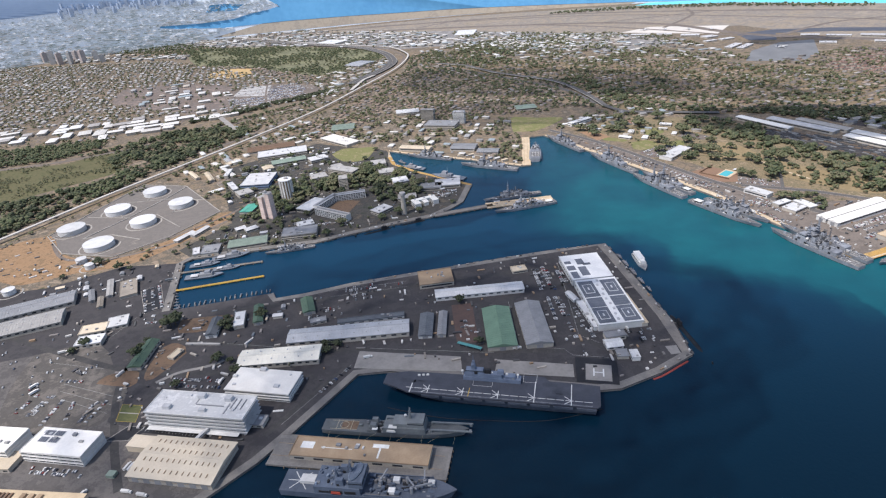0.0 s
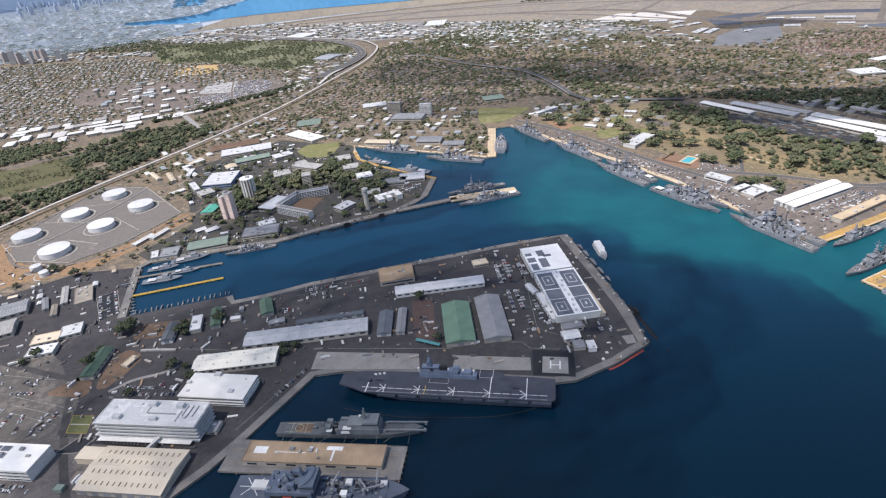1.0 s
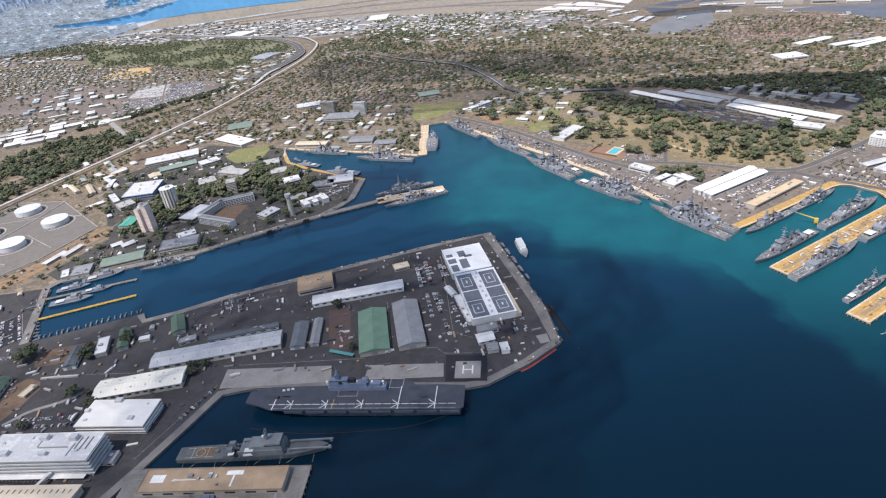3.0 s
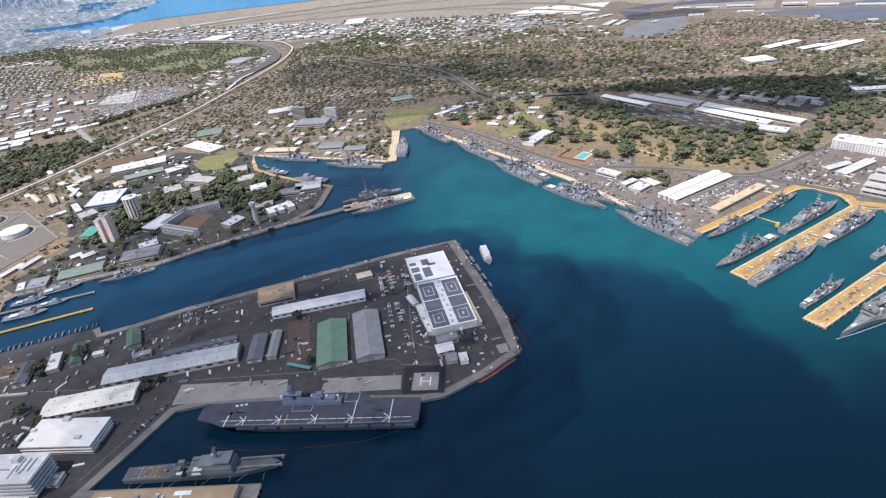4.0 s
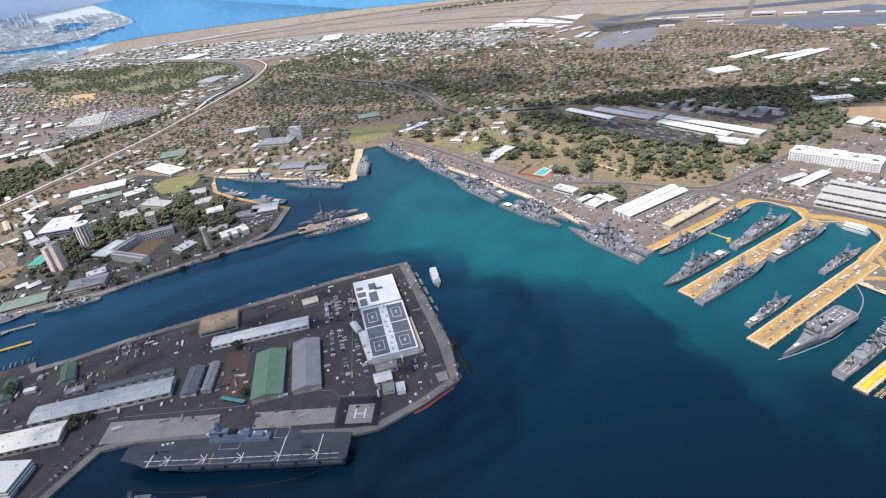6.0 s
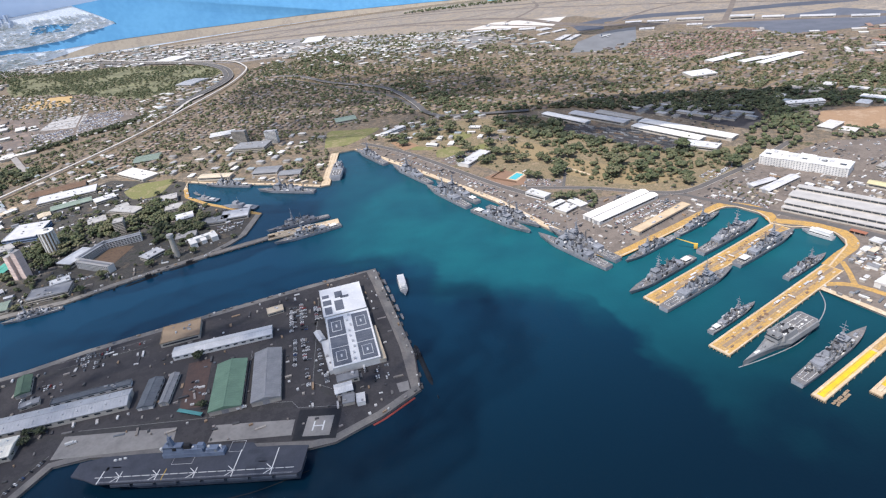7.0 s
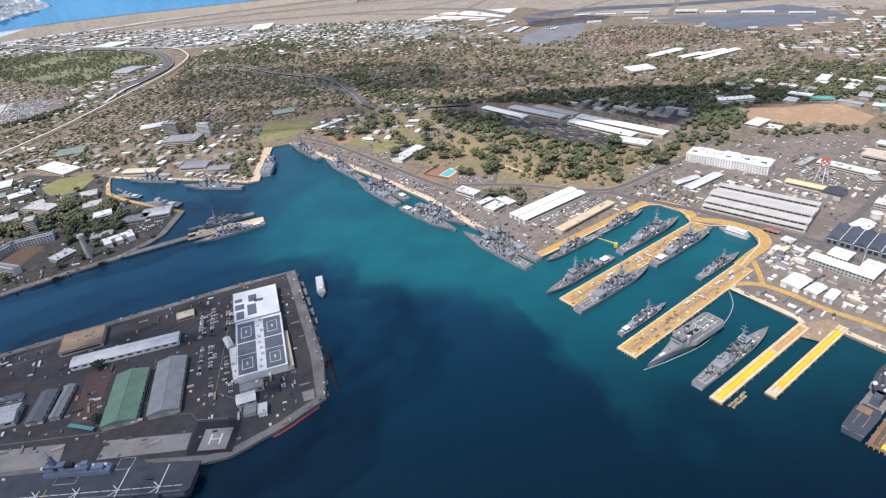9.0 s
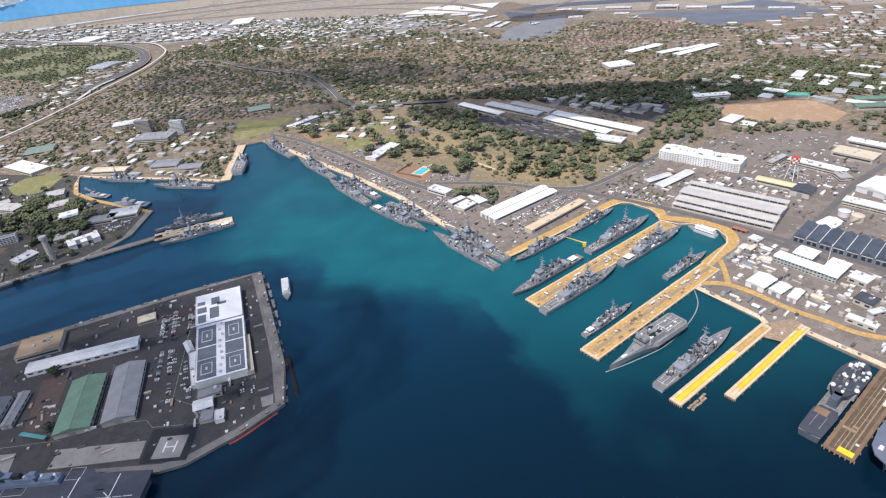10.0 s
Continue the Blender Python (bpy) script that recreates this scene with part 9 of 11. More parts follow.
part("base", box_bm((0, 0, 3, 5, 5, 4)), YPAINT, cr)
part("cab", box_bm((0, 0, 7, 5, 4, 3)), YPAINT, cr)
bm = bmesh.new()
v = [bm.verts.new(p) for p in ((2, -0.8, 9), (2, 0.8, 9), (2, 0.8, 10.5), (2, -0.8, 10.5), (28, -0.3, 17), (28, 0.3, 17), (28, 0.3, 17.6), (28, -0.3, 17.6))]
for q in ((0, 1, 5, 4), (1, 2, 6, 5), (2, 3, 7, 6), (3, 0, 4, 7), (4, 5, 6, 7)):
    bm.faces.new([v[i] for i in q])
part("jib", bm, YPAINT, cr)

# ---------------------------------------------------------------- what grows and what is strewn about
CELL, GX0, GY0, GNX, GNY = 6.0, -2700.0, -100.0, 920, 780


def in_poly(X, Y, poly):
    r = np.zeros(X.shape, bool)
    j = len(poly) - 1
    for i in range(len(poly)):
        (xi, yi), (xj, yj) = poly[i], poly[j]
        if yi != yj:
            r ^= ((yi > Y) != (yj > Y)) & (X < (xj - xi) * (Y - yi) / (yj - yi) + xi)
        j = i
    return r


_gx, _gy = np.meshgrid(GX0 + CELL * (np.arange(GNX) + 0.5), GY0 + CELL * (np.arange(GNY) + 0.5))
LAND = in_poly(_gx, _gy, SHORE + [ring(a) for a in range(-12, 193, 3)])
BUILT = np.zeros(LAND.shape, bool)


def mark(mask, poly):
    xs, ys = [p[0] for p in poly], [p[1] for p in poly]
    i0, i1 = max(0, int((min(xs) - GX0) / CELL) - 1), min(GNX, int((max(xs) - GX0) / CELL) + 2)
    j0, j1 = max(0, int((min(ys) - GY0) / CELL) - 1), min(GNY, int((max(ys) - GY0) / CELL) + 2)
    if i1 > i0 and j1 > j0:
        mask[j0:j1, i0:i1] |= in_poly(_gx[j0:j1, i0:i1], _gy[j0:j1, i0:i1], poly)


for _f in FOOT:
    mark(BUILT, _f)
ROADMASK = np.zeros(LAND.shape, bool)
for _p, _w in ROADS:
    for (ax, ay), (bx, by) in zip(_p, _p[1:]):
        dx, dy = bx - ax, by - ay
        ln = math.hypot(dx, dy) or 1.0
        nx, ny = -dy / ln * (_w / 2 + 3), dx / ln * (_w / 2 + 3)
        mark(ROADMASK, [(ax + nx, ay + ny), (bx + nx, by + ny), (bx - nx, by - ny), (ax - nx, ay - ny)])
SHOREMASK = np.zeros(LAND.shape, bool)
for (ax, ay), (bx, by) in zip(SHORE, SHORE[1:]):
    dx, dy = bx - ax, by - ay
    ln = math.hypot(dx, dy) or 1.0
    nx, ny = -dy / ln * 14, dx / ln * 14
    mark(SHOREMASK, [(ax + nx, ay + ny), (bx + nx, by + ny), (bx - nx, by - ny), (ax - nx, ay - ny)])


def spread(poly, gap, seed, fill=1.0, jitter=0.8, angle=0.0, off=(), clump=0.0, roads=True):
    """Points on a shaken grid within an outline, off water, buildings and roads; clump: metres of the patches they gather in."""
    rng = np.random.default_rng(seed)
    xs, ys = np.array([p[0] for p in poly]), np.array([p[1] for p in poly])
    cx, cy = xs.mean(), ys.mean()
    r = math.hypot(max(xs) - min(xs), max(ys) - min(ys)) / 2 + gap + max(abs(xs - cx).max(), abs(ys - cy).max()) * 0.3
    n = int(r / gap) + 1
    u, v = np.meshgrid(np.arange(-n, n + 1) * gap, np.arange(-n, n + 1) * gap)
    u, v = u.ravel() + rng.uniform(-0.5, 0.5, u.size) * gap * jitter, v.ravel() + rng.uniform(-0.5, 0.5, v.size) * gap * jitter
    c, s = math.cos(radians(angle)), math.sin(radians(angle))
    X, Y = cx + u * c - v * s, cy + u * s + v * c
    keep = in_poly(X, Y, poly) & (rng.uniform(size=X.size) < fill)
    X, Y = X[keep], Y[keep]
    i = ((X - GX0) / CELL).astype(int).clip(0, GNX - 1)
    j = ((Y - GY0) / CELL).astype(int).clip(0, GNY - 1)
    ok = LAND[j, i] & ~BUILT[j, i] & ~SHOREMASK[j, i]
    if roads:
        ok &= ~ROADMASK[j, i]
    for o in off:
        ok &= ~in_poly(X, Y, o)
    X, Y = X[ok], Y[ok]
    if clump:
        k = np.array([noise.noise(Vector((a / clump, b / clump, seed * 3.7))) for a, b in zip(X, Y)])
        sel = k + rng.uniform(-0.25, 0.25, k.size) > 0.0
        X, Y = X[sel], Y[sel]
    return X, Y


def bulk(name, verts, faces, material, label, category, index=None, soft=False):
    """One mesh from arrays, all faces with the same number of corners."""
    me = bpy.data.meshes.new(name)
    nv, nf, k = len(verts), len(faces), faces.shape[1]
    me.vertices.add(nv)
    me.vertices.foreach_set("co", verts.astype(np.float32).ravel())
    me.loops.add(nf * k)
    me.loops.foreach_set("vertex_index", faces.astype(np.int32).ravel())
    me.polygons.add(nf)
    me.polygons.foreach_set("loop_start", np.arange(0, nf * k, k, dtype=np.int32))
    for m in material if isinstance(material, (list, tuple)) else [material]:
        me.materials.append(m)
    if index is not None:
        me.polygons.foreach_set("material_index", index.astype(np.int32))
    if soft:
        me.polygons.foreach_set("use_smooth", np.ones(nf, bool))
    me.update(calc_edges=True)
    me.validate()
    return tagged(new(name, me), label, category, kind="stuff")


_t = (1 + 5 ** 0.5) / 2
ICO_V = np.array([(-1, _t, 0), (1, _t, 0), (-1, -_t, 0), (1, -_t, 0), (0, -1, _t), (0, 1, _t), (0, -1, -_t), (0, 1, -_t), (_t, 0, -1), (_t, 0, 1), (-_t, 0, -1), (-_t, 0, 1)]) / math.hypot(1, _t)
ICO_F = np.array([(0, 11, 5), (0, 5, 1), (0, 1, 7), (0, 7, 10), (0, 10, 11), (1, 5, 9), (5, 11, 4), (11, 10, 2), (10, 7, 6), (7, 1, 8), (3, 9, 4), (3, 4, 2), (3, 2, 6), (3, 6, 8), (3, 8, 9), (4, 9, 5), (2, 4, 11), (6, 2, 10), (8, 6, 7), (9, 8, 1)])


def clumps(centres, radii, seed, squash=0.62):
    """Ragged leaf clumps: shaken, turned twenty-sided lumps."""
    rng = np.random.default_rng(seed)
    n = len(centres)
    a = rng.uniform(0, 2 * math.pi, n)
    v = ICO_V[None] * (1 + rng.uniform(-0.35, 0.35, (n, 12, 1)))
    x = v[..., 0] * np.cos(a)[:, None] - v[..., 1] * np.sin(a)[:, None]
    y = v[..., 0] * np.sin(a)[:, None] + v[..., 1] * np.cos(a)[:, None]
    v = np.stack([x, y, v[..., 2] * squash], -1) * radii[:, None, None] + centres[:, None, :]
    f = ICO_F[None] + (np.arange(n) * 12)[:, None, None]
    return v.reshape(-1, 3), f.reshape(-1, 3)


def crowns(X, Y, seed, size=(4, 8), lumps=6, height=1.0):
    """Crown lumps of many trees at once."""
    rng = np.random.default_rng(seed)
    n = len(X)
    r = rng.uniform(size[0], size[1], n)
    ang = rng.uniform(0, 2 * math.pi, (n, lumps))
    rad = np.sqrt(rng.uniform(0, 1, (n, lumps))) * r[:, None] * 0.75
    cx, cy = X[:, None] + rad * np.cos(ang), Y[:, None] + rad * np.sin(ang)
    cz = Z0 + (r[:, None] * 1.0 * height) * rng.uniform(0.75, 1.35, (n, lumps)) - rad * 0.35
    rr = r[:, None] * rng.uniform(0.38, 0.62, (n, lumps))
    return np.stack([cx.ravel(), cy.ravel(), cz.ravel()], -1), rr.ravel()


def wood(name, poly, gap, seed, label, material=LEAF, size=(4, 8), lumps=6, fill=1.0, clump=0.0, off=(), height=1.0, roads=True):
    X, Y = spread(poly, gap, seed, fill, 0.95, 0, off, clump, roads)
    if not len(X):
        return
    c, r = crowns(X, Y, seed, size, lumps, height)
    v, f = clumps(c, r, seed + 1)
    bulk(name, v, f, material, label, "trees", soft=True)


BOX_F = np.array([(3, 2, 1, 0), (0, 1, 5, 4), (1, 2, 6, 5), (2, 3, 7, 6), (3, 0, 4, 7)])


def houses(name, poly, gap, seed, label, material, size=(9, 18, 8, 13), h=(3, 5), rise=2.2, fill=0.8, angles=(0, 90), clump=0.0, off=(), grid=0.0, roads=True):
    """Many small houses: walls below, a pitched (or, with rise 0, flat) roof above, each in one mesh."""
    X, Y = spread(poly, gap, seed, fill, 0.45, grid, off, clump, roads)
    n = len(X)
    if not n:
        return
    rng = np.random.default_rng(seed + 5)
    w, d = rng.uniform(size[0], size[1], n), rng.uniform(size[2], size[3], n)
    hh = rng.uniform(h[0], h[1], n)
    a = np.radians(rng.choice(np.array(angles, float), n) + grid + rng.normal(0, 4, n))
    c, s = np.cos(a), np.sin(a)

    def place(px, py, pz):
        return np.stack([X[:, None] + px * c[:, None] - py * s[:, None], Y[:, None] + px * s[:, None] + py * c[:, None], Z0 + pz], -1)

    sx, sy = np.array([-1, 1, 1, -1]) / 2, np.array([-1, -1, 1, 1]) / 2
    bx, by = np.tile(sx, 2)[None] * w[:, None], np.tile(sy, 2)[None] * d[:, None]
    bz = np.concatenate([np.zeros((n, 4)), np.repeat(hh[:, None], 4, 1)], 1)
    wall = place(bx, by, bz)
    k = 1.08
    rx = np.stack([-w * k / 2, w * k / 2, w * k / 2, -w * k / 2, -w * 0.44, w * 0.44, w * 0.44, -w * 0.44], 1)
    tap = 0.02 if rise else 1.0
    ry = np.stack([-d * k / 2, -d * k / 2, d * k / 2, d * k / 2, -d / 2 * tap, -d / 2 * tap, d / 2 * tap, d / 2 * tap], 1)
    rz = np.concatenate([np.repeat(hh[:, None], 4, 1), np.repeat((hh + (rise or 0.6))[:, None], 4, 1)], 1)
    roof = place(rx, ry, rz)
    v = np.concatenate([wall.reshape(-1, 3), roof.reshape(-1, 3)])
    fw = (BOX_F[1:][None] + (np.arange(n) * 8)[:, None, None]).reshape(-1, 4)
    top = np.concatenate([BOX_F[1:], [(4, 5, 6, 7)]])
    fr = (top[None] + (np.arange(n) * 8)[:, None, None] + n * 8).reshape(-1, 4)
    idx = np.concatenate([np.full(len(fw), 1), np.zeros(len(fr))])
    bulk(name, v, np.concatenate([fw, fr]), [material, HOUSEWALL if material is ROOFS else WALL], label, "houses", idx)


# outlines of the districts
WEST_WOODS = [(-1120, 1190), (-851, 1371), (-959, 1538), (-981, 1699), (-849, 1804), (-640, 1775), (-589, 1689), (-760, 1443), (-825, 1263), (-885, 1116), (-960, 1010)]
WEST_WOODS_2 = [(-1500, 1700), (-1261, 1726), (-1079, 1752), (-1048, 1676), (-1135, 1576), (-1271, 1534), (-1400, 1500)]
TOWN_WEST = [(-2700, 3600), (-1563, 3356), (-546, 2392), (-423, 2197), (-857, 1920), (-1058, 1760), (-1600, 1760)]
TOWN_INDUSTRY = [(-1560, 1960), (-860, 2040), (-700, 2000), (-960, 1800), (-1090, 1780), (-1460, 1760)]
GOLF = [(-1640, 3791), (-1181, 3696), (-757, 3481), (-364, 3130), (-320, 2957), (-400, 2765), (-582, 2580), (-960, 2935), (-1310, 3112)]
LEFT_WOODS = [(-2400, 4150), (-1823, 4150), (-1339, 3643), (-1537, 3532), (-2143, 3855)]
CAR_STORE = [(-908, 2360), (-752, 2466), (-546, 2392), (-491, 2220), (-653, 2093), (-776, 2088)]
MID_WOODS = [(26, 3130), (315, 2808), (238, 2396), (58, 2547)]
TOWN_FAR = [(-2650, 4150), (-2300, 4300), (-1000, 4350), (-100, 3700), (40, 3150), (-200, 3200), (-700, 3400), (-1500, 3400), (-2700, 3700)]
HILL_TOWN = [(-352, 2322), (-182, 2485), (126, 2150), (339, 1750), (241, 1700), (130, 1711), (-181, 1800), (-389, 1600), (-527, 1617), (-400, 2000)]
NORTH_FRINGE = [(-150, 3000), (20, 3150), (40, 3650), (880, 3080), (1050, 2900), (1120, 2240), (963, 2252), (364, 2513)]
EAST_FRINGE = [(1371, 1872), (1120, 2200), (1380, 2240), (1530, 2330), (1900, 1880), (2050, 1500), (1900, 1250), (1700, 1500)]
ROW_HOUSES = [(1259, 2030), (1420, 2160), (1652, 2190), (1798, 2119), (1680, 1960), (1557, 1846), (1301, 1861)]
PARK_WOODS = [(690, 1530), (747, 1440), (786, 1257), (879, 1129), (900, 1093), (1030, 1051), (989, 1004), (927, 1003), (824, 1037), (745, 1144), (677, 1253), (620, 1400)]
DARK_WOODS = [(760, 1580), (1036, 1520), (1365, 1380), (1313, 1259), (1250, 1240), (1130, 1290), (1000, 1400), (867, 1478)]
SHED_WOODS = [(1010, 1060), (1050, 1120), (1120, 1180), (1240, 1200), (1200, 1100), (1100, 1020)]
EAST_WOODS = [(1252, 1306), (1455, 1297), (1738, 1178), (1648, 1095), (1490, 1200), (1313, 1217), (1218, 1129), (1156, 1141)]
EAST_TREES = [(1180, 1040), (1260, 1090), (1300, 1040), (1420, 980), (1560, 1000), (1700, 900), (1500, 850), (1420, 900), (1250, 1000)]
BASE_TREES = [(-440, 1110), (-390, 1200), (-300, 1220), (-240, 1330), (-150, 1290), (-60, 1190), (-110, 1090), (-180, 1200), (-300, 1180), (-330, 1100)]
BASE_NORTH = [(-760, 1420), (-500, 1900), (-380, 1620), (-400, 1560), (-560, 1400), (-500, 1200), (-560, 1190), (-640, 1300)]
LAWNS = (LAWN_A, LAWN_B, BALLFIELD, CAR_PARK, RAIL_YARD)
WORKS = [(-1347, 2308), (-1451, 2600), (-1173, 2617), (-920, 2480), (-806, 2057), (-1021, 2080)]

wood("woods", WEST_WOODS, 11, 11, "dense green woods beside the freeway", size=(4, 10), lumps=7, fill=0.85, clump=95)
wood("woods", WEST_WOODS, 17, 111, "dark broad trees in the woods beside the freeway", DEEPLEAF, size=(5, 11), lumps=9, fill=0.8, clump=70)
wood("woods", WEST_WOODS, 19, 81, "taller trees standing out of the woods", LEAFDRY, size=(5, 9), lumps=7, clump=60)
wood("woods", WEST_WOODS_2, 12, 12, "dark green belt of trees", size=(5, 9), lumps=5)
wood("bushes", WEST_MARSH, 9, 13, "low bushes in the marsh", LEAFDRY, size=(1.5, 4), lumps=4, clump=60)
wood("woods", WEST_WOODS, 13, 181, "pale green scrub at the edge of the woods", LEAFDRY, size=(2.5, 6), lumps=5, clump=90)
houses("town_houses", TOWN_WEST, 27, 14, "dense town of low grey and pale houses", islands("terrace_roofs", [(0.42, 0.41, 0.4), (0.5, 0.49, 0.47), (0.36, 0.35, 0.35), (0.6, 0.59, 0.57), (0.4, 0.37, 0.34), (0.46, 0.45, 0.44), (0.3, 0.29, 0.29)], 0.8, 4), (9, 17, 8, 13), (3, 6), 2.0, 0.8, grid=18, off=(TOWN_INDUSTRY, GOLF, CAR_STORE, WORKS))
houses("works_halls", WORKS, 52, 82, "pale halls and stores of the works", PALEROOFS, (22, 60, 14, 30), (5, 9), 0, 0.6, grid=22)
wood("works_trees", WORKS, 34, 83, "dark trees round the works", size=(4, 8), lumps=4, clump=90)
wood("far_woods", LEFT_WOODS, 30, 71, "dark green woods in the far town", size=(7, 12), lumps=4)
wood("mid_woods", MID_WOODS, 20, 72, "dark woods beyond the highway loop", size=(6, 11), lumps=5, clump=150)
wood("street_trees", TOWN_WEST, 20, 15, "street trees among the town houses", LEAFDRY, size=(3.5, 8), lumps=3, fill=0.9, off=(TOWN_INDUSTRY, GOLF, CAR_STORE, WORKS))
houses("stores", TOWN_INDUSTRY, 50, 16, "white-roofed stores and workshops in rows", islands("store_roofs", [(0.75, 0.74, 0.72), (0.6, 0.58, 0.54), (0.78, 0.78, 0.77), (0.4, 0.38, 0.36), (0.7, 0.68, 0.64), (0.74, 0.72, 0.68)], 0.7, 5), (30, 64, 20, 38), (6, 9), 0, 0.9, grid=20)
wood("yard_trees", TOWN_INDUSTRY, 40, 17, "a few trees between the stores", size=(4, 7), lumps=4, fill=0.5)
wood("golf_woods", GOLF, 19, 94, "green woods of the golf course", LEAF, size=(5, 9), lumps=4, clump=200, off=(GOLDEN,))
STRIP = [(-546, 2392), (-1563, 3356), (-1310, 3112), (-960, 2935), (-582, 2580), (-500, 2480)]
houses("strip_houses", STRIP, 24, 201, "pinkish-brown houses between the town and the golf course", ROOFS, (9, 17, 8, 12), (3, 5), 1.8, 0.75, grid=40, off=(GOLDEN, CAR_STORE))
wood("strip_trees", STRIP, 20, 202, "green trees between the houses by the golf course", LEAF, (3.5, 7), 4, 0.7, off=(GOLDEN, CAR_STORE))
wood("golf_trees", GOLF, 26, 18, "trees scattered over the golf course", LEAFDRY, size=(4, 9), lumps=5, clump=70, off=(GOLDEN,))
houses("town_houses", TOWN_FAR, 46, 19, "far pale-roofed town blocks and stores", PALEROOFS, (18, 60, 12, 30), (5, 11), 0, 0.8, grid=12, off=(GOLF, LEFT_WOODS))
wood("street_trees", TOWN_FAR, 46, 20, "far street trees", size=(5, 10), lumps=3, fill=0.7)
houses("hill_houses", HILL_TOWN, 23, 21, "brown and grey houses on the slope", ROOFS, (9, 16, 7, 11), (2.8, 4.2), 1.5, 0.66, grid=-25)
wood("hill_trees", HILL_TOWN, 15, 22, "dry trees between the houses", LEAFDRY, (3, 7), 5, 0.8, clump=60)
wood("hill_trees", HILL_TOWN, 30, 122, "green trees between the houses on the slope", LEAF, (4, 8), 5, 0.6)
houses("suburb_houses", SUBURB, 28, 23, "brown-roofed suburban houses among trees", ROOFS, (11, 19, 8, 12), (3, 5), 2.2, 0.7, grid=30, off=LAWNS)
wood("suburb_trees", SUBURB, 11.5, 24, "dry green trees filling the suburb", LEAFDRY, (3, 7), 4, 0.95, off=LAWNS, clump=45)
wood("suburb_trees", SUBURB, 20, 64, "taller green trees of the suburb", LEAF, (4, 8), 5, 0.75, off=LAWNS, clump=120)
wood("suburb_trees", SUBURB, 40, 164, "single dark trees of the suburb", DEEPLEAF, (4, 8), 5, 0.4, off=LAWNS)
wood("suburb_shrubs", SUBURB, 15, 165, "pale dry shrubs and hedges of the suburb", LEAFDRY, (1.5, 3.5), 3, 0.9, off=LAWNS, clump=70)
wood("highway_trees", [(406, 2130), (468, 1869), (505, 1735), (540, 1660), (640, 1610), (720, 1580), (740, 1640), (600, 1720), (560, 1850), (480, 2120)], 13, 166, "dense green trees beside the curving highway", LEAF, (4, 9), 6, 0.85)
wood("fringe_trees", NORTH_FRINGE, 20, 25, "trees in front of the airport", LEAFDRY, (5, 10), 4, 0.9, clump=160)
houses("fringe_stores", NORTH_FRINGE, 44, 26, "pale stores in front of the airport", PALEROOFS, (16, 40, 12, 24), (5, 9), 0, 0.5, grid=15)
houses("row_houses", ROW_HOUSES, 24, 27, "rows of brown-roofed houses", islands("red_brown_roofs", [(0.24, 0.15, 0.115), (0.2, 0.125, 0.1), (0.28, 0.18, 0.14), (0.17, 0.12, 0.1), (0.31, 0.22, 0.18)], 0.85, 4), (14, 22, 9, 12), (4, 6), 2.2, 0.9, grid=35)
wood("fringe_trees", EAST_FRINGE, 18, 28, "trees round the far houses", LEAFDRY, (4, 8), 4, 0.8, clump=140)
houses("fringe_houses", EAST_FRINGE, 36, 29, "brown and pale roofs far inland", ROOFS, (12, 26, 9, 16), (4, 7), 2.0, 0.6, grid=20, off=(ROW_HOUSES,))
wood("woods", DARK_WOODS, 13, 30, "dense dark woods behind the sheds", DEEPLEAF, size=(4, 10), lumps=7, fill=0.75)
wood("woods", DARK_WOODS, 24, 86, "dry trees among the dark woods", LEAFDRY, size=(4, 8), lumps=6, fill=0.8)
wood("woods", PARK_WOODS, 22, 31, "dense park trees", size=(4, 10), lumps=15, off=LAWNS, fill=0.75)
wood("woods", PARK_WOODS, 24, 131, "dry yellow-green trees of the park", LEAFDRY, size=(3, 8.5), lumps=13, off=LAWNS, fill=0.6)
wood("park_shrubs", PARK_WOODS, 10, 132, "low dry shrubs between the park trees", LEAFDRY, size=(1.4, 3.8), lumps=6, off=LAWNS, fill=0.8, clump=30)
wood("woods", [(640, 1420), (760, 1440), (800, 1280), (890, 1130), (930, 1100), (905, 1075), (850, 1130), (770, 1240), (700, 1330)], 15, 133, "dark tall trees beside the storage yard", DEEPLEAF, size=(4, 9), lumps=12, off=LAWNS, fill=0.8)
wood("woods", [(690, 1180), (760, 1080), (850, 1005), (780, 975), (690, 1040), (630, 1120)], 21, 134, "green trees on the dry slope above the park road", LEAF, size=(4, 9), lumps=12, off=LAWNS, fill=0.7)
wood("park_shrubs", [(690, 1180), (760, 1080), (850, 1005), (780, 975), (690, 1040), (630, 1120)], 12, 135, "dry shrubs on the slope above the park road", LEAFDRY, size=(2, 4.5), lumps=6, off=LAWNS, fill=0.6)
wood("woods", SHED_WOODS, 19, 32, "trees between the sheds and the barracks", size=(4, 9), lumps=13, fill=0.8)
wood("woods", EAST_WOODS, 16, 33, "woods round the sports field", size=(4, 9), lumps=10, off=LAWNS, fill=0.85)
wood("roadside_trees", EAST_TREES, 19, 34, "trees along the car park", size=(5, 8), lumps=6, fill=0.8, off=LAWNS)
wood("base_trees", BASE_NORTH, 20, 35, "trees and scrub beside the tank farm", LEAFDRY, (4, 8), 6, 0.7, clump=90)
houses("base_houses", BASE_NORTH, 38, 36, "pale barracks and huts north of the tanks", PALEROOFS, (14, 34, 9, 15), (4, 7), 1.8, 0.55, grid=40)
EASTLAND = [(1180, 1030), (1300, 1400), (1900, 1250), (2600, 1800), (3200, 800), (2400, 0), (1450, 300), (1450, 850)]
